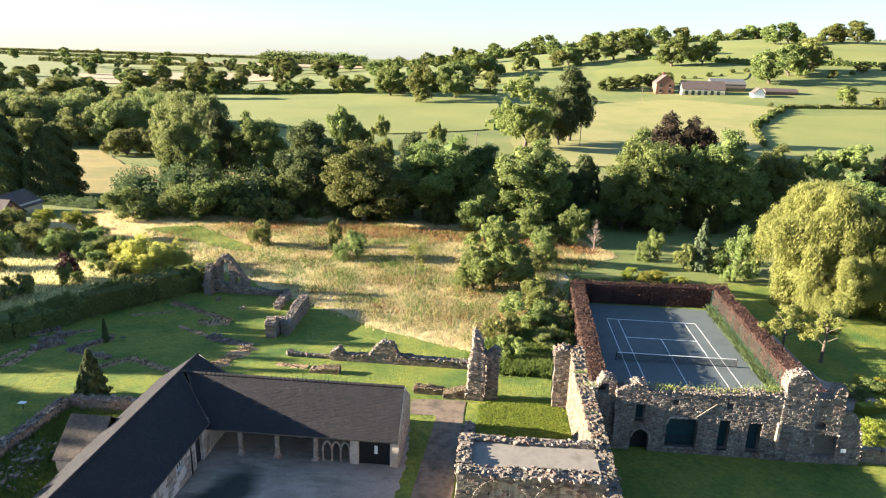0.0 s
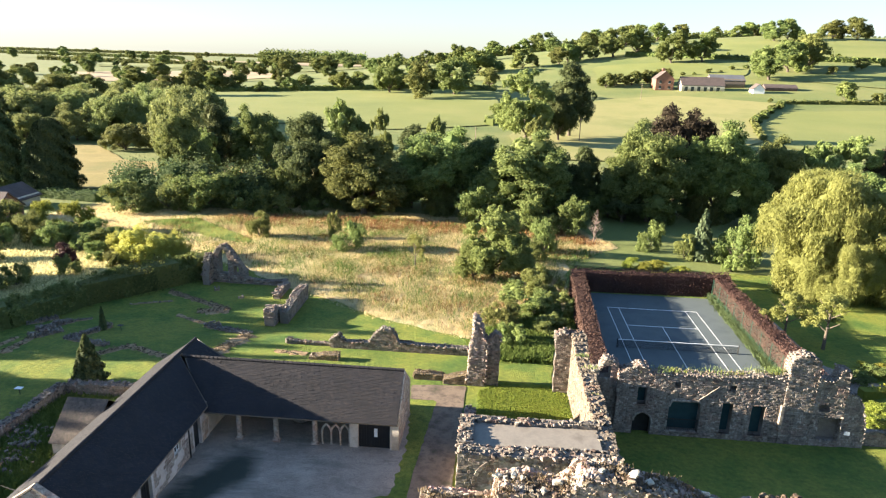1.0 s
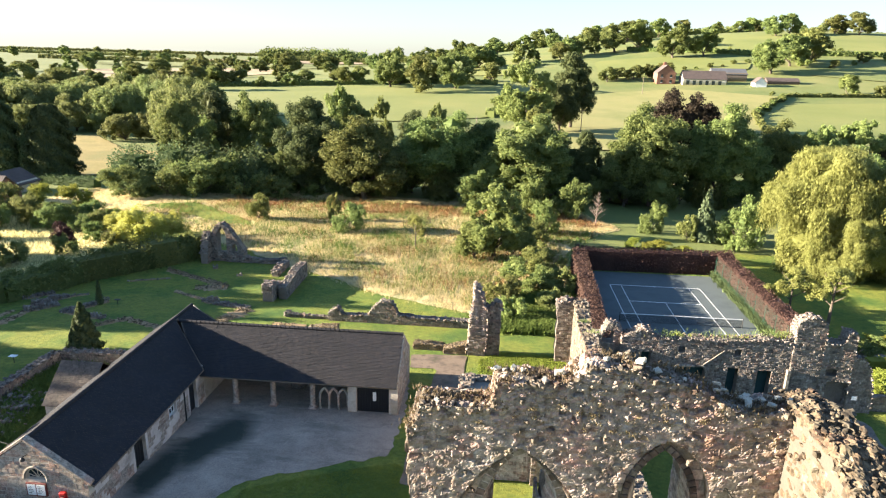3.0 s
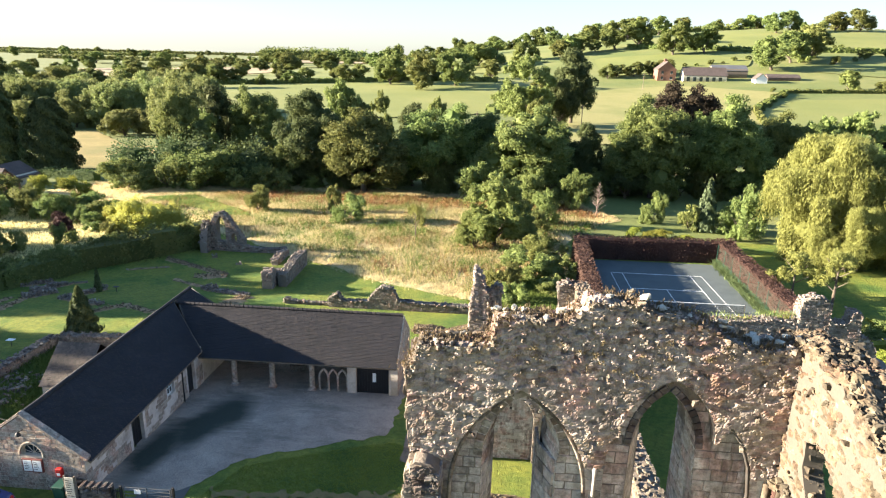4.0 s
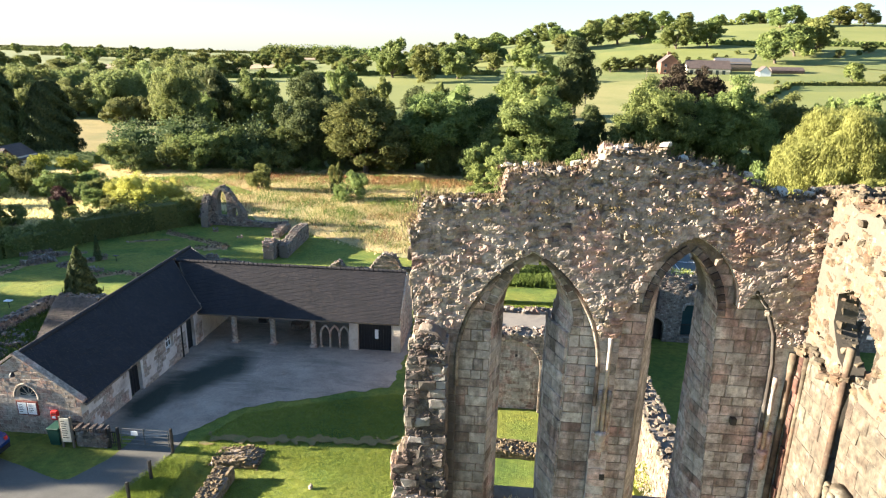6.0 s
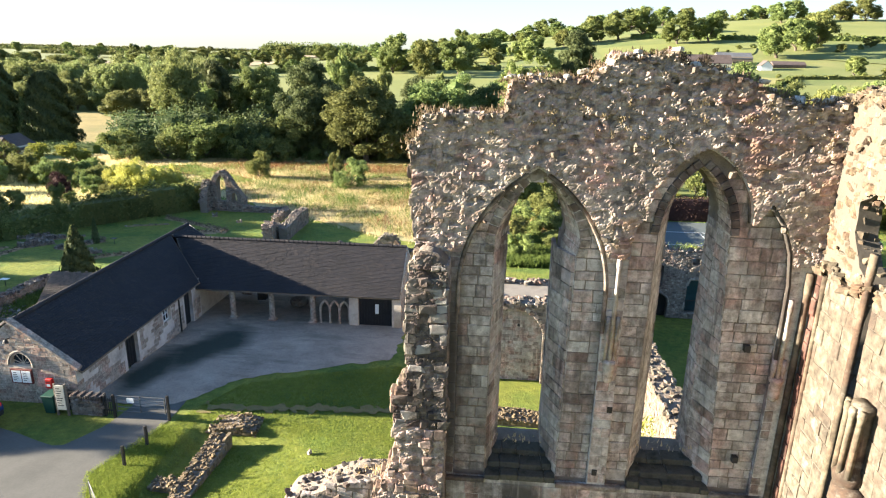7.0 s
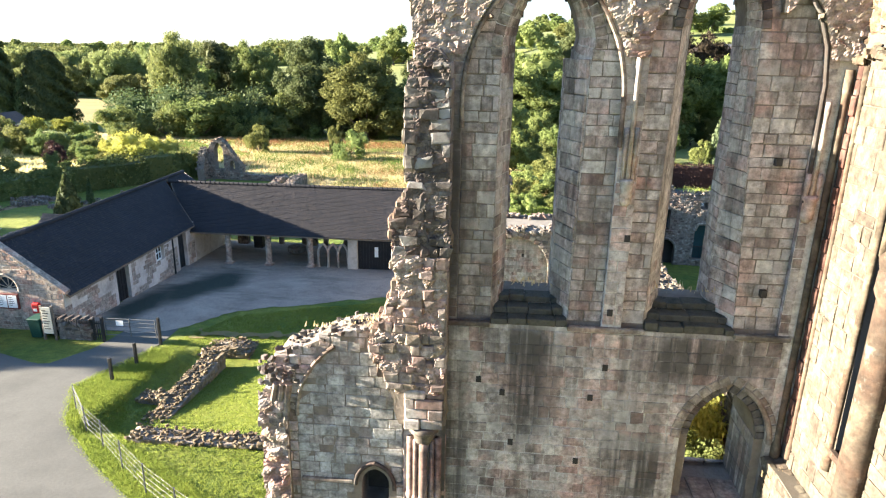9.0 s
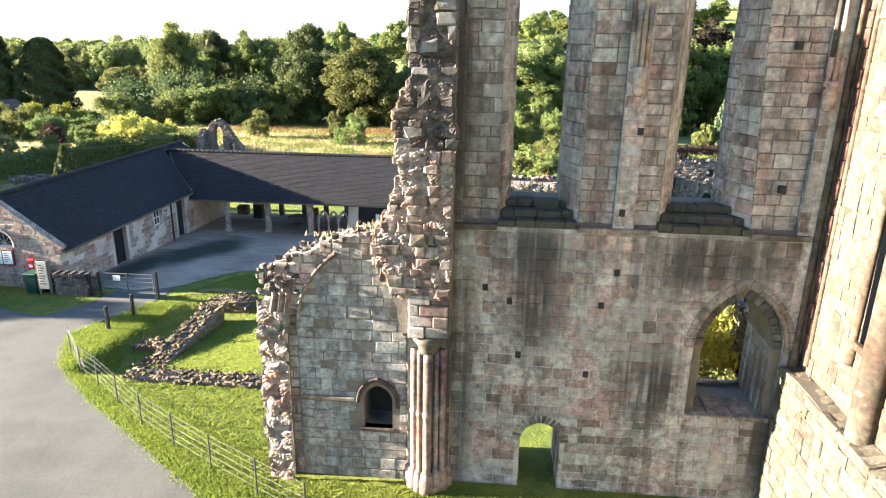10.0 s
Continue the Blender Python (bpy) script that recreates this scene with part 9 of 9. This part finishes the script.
def parked_car():
    x, y = -24.4, 22.2
    z = ground_z(x, y) + 0.02
    root = thing("parked_car", "dark blue hatchback parked on the lane", "car", (x, y, z), world=True)
    bm = bmesh.new()
    prof = [(-2.0, .35), (2.0, .35), (2.08, .6), (2.0, .95), (1.2, 1.0), (.55, 1.42), (-1.1, 1.46), (-1.9, 1.05), (-2.05, .75)]
    rows = []
    for w, k in ((-.86, .97), (-.8, 1.0), (.8, 1.0), (.86, .97)):
        rows.append([bm.verts.new((x - px, y + w * (0.86 if pz > 1.1 else 1), z + .35 + (pz - .35) * k)) for px, pz in prof])
    n = len(prof)
    for p, q in zip(rows, rows[1:]):
        for i in range(n):
            bm.faces.new((p[i], p[(i + 1) % n], q[(i + 1) % n], q[i]))
    bm.faces.new(rows[0])
    bm.faces.new(rows[-1][::-1])
    part("body", bm, M_blue, root)
    for s in (-1, 1):
        part("side_window", boxed(x - .5, x + 1.3, y + s * .74 - .03, y + s * .74 + .03, z + 1.05, z + 1.35), M_pane, root)
        part("tail_light", boxed(x + 1.9, x + 2.03, y + s * .7 - .1, y + s * .7 + .1, z + .72, z + .95, 0.02), M_red, root)
        for dx in (-1.25, 1.25):
            wheel = part("wheel", rod(bmesh.new(), (x + dx, y + s * .7, z + .31), (x + dx, y + s * .88, z + .31), .31, n=18), M_rubber, root)
            part("rim", rod(bmesh.new(), (x + dx, y + s * .87, z + .31), (x + dx, y + s * .895, z + .31), .2, n=14), M_galv, wheel)
    part("rear_window", boxed(x + 1.5, x + 1.56, y - .6, y + .6, z + 1.05, z + 1.32), M_pane, root)
    part("bumper", boxed(x + 1.95, x + 2.1, y - .8, y + .8, z + .35, z + .58, 0.03), M_rubber, root)


def lawn_rock():
    root = thing("loose_stone", "single brown stone lying on the lawn", "stone", (-7.1, 22.1, ground_z(-7.1, 22.1)), world=True)
    p = Pile()
    p.rock((-7.1, 22.1, ground_z(-7.1, 22.1) + .12), .26, .18, .16)
    p.done("stone", M_rubble, root, kind="")


def cart_bay_things():
    z = 2.1
    t = thing("stone_table", "round millstone lying under the cart bay roof", "millstone", (-14, 41.5, z), world=True)
    part("disc", lathe(bmesh.new(), -13.6, 41.6, [(.62, z), (.66, z + .08), (.66, z + .34), (.6, z + .4)], 20), M_grey, t)
    b = thing("display_case", "dark display case under the cart bay roof", "display case", (-16.6, 42.2, z), world=True)
    part("case", boxed(-16.95, -16.3, 41.9, 42.5, z, z + 1.05, 0.02), M_black, b)
    part("panel", boxed(-17.0, -16.25, 41.85, 42.55, z + 1.05, z + 1.12, 0.01), M_white, b)
    for x, y, s in ((-12.9, 43.4, .35), (-18.2, 43.2, .4), (-10.2, 43.2, .3)):
        q = thing("carved_stone", "carved stone fragment stored under the roof", "stone", (x, y, z), world=True, group="stored stones")
        part("block", boxed(x - s, x + s, y - s * .7, y + s * .7, z - .05, z + s * 1.6, 0.05), M_dressed, q)


def visitor_signs():
    for x, y in ((-37.9, 42.7), (-38.4, 58.4), (-19.7, 58.0)):
        z = ground_z(x, y)
        s = thing("lectern_sign", "small low visitor sign on the lawn", "sign", (x, y, z), world=True, group="visitor signs")
        part("post", rod(bmesh.new(), (x, y, z - .1), (x, y, z + .6), .03), M_iron, s)
        part("panel", boxed(x - .3, x + .3, y - .2, y + .2, z + .6, z + .64, 0.01), M_white if y < 50 else M_iron, s)


def overhead_cable():
    root = thing("overhead_cable", "thin overhead cable fixed to the barn gable", "cable", (-22.9, 25, 6.6), world=True)
    pts = [(-22.95 - 22 * t, 24.98 + 6 * t, 6.7 + 1.6 * t - 1.6 * t * (1 - t)) for t in [i / 10 for i in range(11)]]
    part("wire", tube(bmesh.new(), pts, 0.018, 5), M_iron, root)
    pole = thing("telegraph_pole", "wooden telegraph pole beside the lane", "pole", (-44.95, 30.98, 3), world=True)
    part("shaft", rod(bmesh.new(), (-44.95, 30.98, 2.0), (-44.95, 30.98, 8.6), .13, .1), M_timber, pole)


def gabled(root, x0, x1, y0, y1, z0, eave, ridge, wall, roof, along_x=True):
    """A plain gabled house: walls and two roof slopes with an overhang."""
    yc, xc = (y0 + y1) / 2, (x0 + x1) / 2
    if along_x:
        slab("wall", [(y0, z0), (y1, z0), (y1, eave), (yc, ridge), (y0, eave)], [], x0, x1, wall, root, plane="yz")
    else:
        slab("wall", [(x0, z0), (x1, z0), (x1, eave), (xc, ridge), (x0, eave)], [], y0, y1, wall, root)
    for s in (-1, 1):
        bm = bmesh.new()
        if along_x:
            e = yc + s * ((y1 - y0) / 2 + .4)
            pts = [(x0 - .3, e, eave - .25), (x1 + .3, e, eave - .25), (x1 + .3, yc, ridge + .12), (x0 - .3, yc, ridge + .12)]
        else:
            e = xc + s * ((x1 - x0) / 2 + .4)
            pts = [(e, y0 - .3, eave - .25), (e, y1 + .3, eave - .25), (xc, y1 + .3, ridge + .12), (xc, y0 - .3, ridge + .12)]
        top = [bm.verts.new(p) for p in pts]
        low = [bm.verts.new((p[0], p[1], p[2] - .2)) for p in pts]
        bm.faces.new(top)
        bm.faces.new(low[::-1])
        for i in range(4):
            bm.faces.new((low[i], low[(i + 1) % 4], top[(i + 1) % 4], top[i]))
        part("roof", bm, roof, root)


def lane_house():
    root = thing("cottage", "low cottage with a slate roof behind garden shrubs", "house", (-94, 114, -0.6), world=True)
    gabled(root, -97.0, -89.8, 110.5, 117.5, -1.2, 1.3, 3.3, M_barnwall, M_farmroof, along_x=False)


lane_house()


def farm():
    z = ground_z(109, 440) - .4
    h = thing("farmhouse", "tall red brick farmhouse with a tiled roof", "house", (109, 445, z), world=True)
    gabled(h, 103.5, 115, 440, 452, z, z + 7.6, z + 12.4, M_brick, M_farmroof, False)
    for x in (105.6, 111.4):
        for zz in (z + 1.4, z + 4.8):
            w = part("window", boxed(x, x + 1.5, 439.9, 440.0, zz, zz + 1.7), M_pane, h)
            part("frame", boxed(x - .12, x + 1.62, 439.86, 439.92, zz - .14, zz), M_white, w)
    part("chimney", boxed(108.4, 110.2, 447, 448.4, z + 11, z + 14.2), M_brick, h)
    b = thing("farm_barn", "long low farm barn with a brown tiled roof", "barn", (132, 440, z), world=True)
    zb = ground_z(132, 436) - .3
    gabled(b, 119, 146, 436, 446, zb, zb + 4.2, zb + 9.0, M_cream, M_farmroof)
    for i in range(6):
        part("opening", boxed(121 + 4 * i, 123 + 4 * i, 435.9, 436.0, zb + .3, zb + 3.0), M_pane, b)
    s = thing("farm_shed", "open farm shed with a grey sheet roof", "shed", (152, 446, z), world=True)
    zs = ground_z(152, 448) - .3
    gabled(s, 141, 163, 449, 461, zs, zs + 5.5, zs + 8.6, M_timber, M_sheet)
    c = thing("farm_cottage", "small white gabled outbuilding", "outbuilding", (164, 434, z), world=True)
    zc = ground_z(164, 430) - .3
    gabled(c, 161, 168, 428, 435, zc, zc + 3, zc + 6, M_white, M_farmroof, False)
    f = thing("farm_sheds", "low grey range of farm sheds", "shed", (185, 440, z), world=True)
    zf = ground_z(182, 440) - .3
    gabled(f, 172, 192, 438, 446, zf, zf + 2.2, zf + 4, M_farmroof, M_farmroof)
    house = thing("cottage", "stone cottage with a brown roof among the trees", "house", (-92, 103, -.3), world=True)
    gabled(house, -99, -85.5, 100, 107, -1.0, 1.7, 4.4, M_brick, M_farmroof)
    for x, y, hh in ((-5.5, 205, 9), (86, 398, 10), (33, 250, 9), (12, 175, 8)):
        p = thing("utility_pole", "wooden utility pole in the pasture", "pole", (x, y, ground_z(x, y)), world=True, group="utility poles")
        part("shaft", rod(bmesh.new(), (x, y, ground_z(x, y) - .5), (x, y, ground_z(x, y) + hh), .17, .12), M_timber, p)
        part("crossarm", boxed(x - .8, x + .8, y - .07, y + .07, ground_z(x, y) + hh - .7, ground_z(x, y) + hh - .55), M_timber, p)


M_redwood = surf("red_brown_frame", [(0.12, 0.03, 0.025), (0.16, 0.045, 0.035)], 4.0, 0.6, 0.0)
M_cream = surf("cream_board", [(0.5, 0.46, 0.36), (0.62, 0.57, 0.46)], 2.0, 0.8, 0.004)
gable_notice()
litter_bin()
info_sign()
stub_wall()
gates()
verge_fence()
parked_car()
lawn_rock()
cart_bay_things()
visitor_signs()
overhead_cable()
farm()
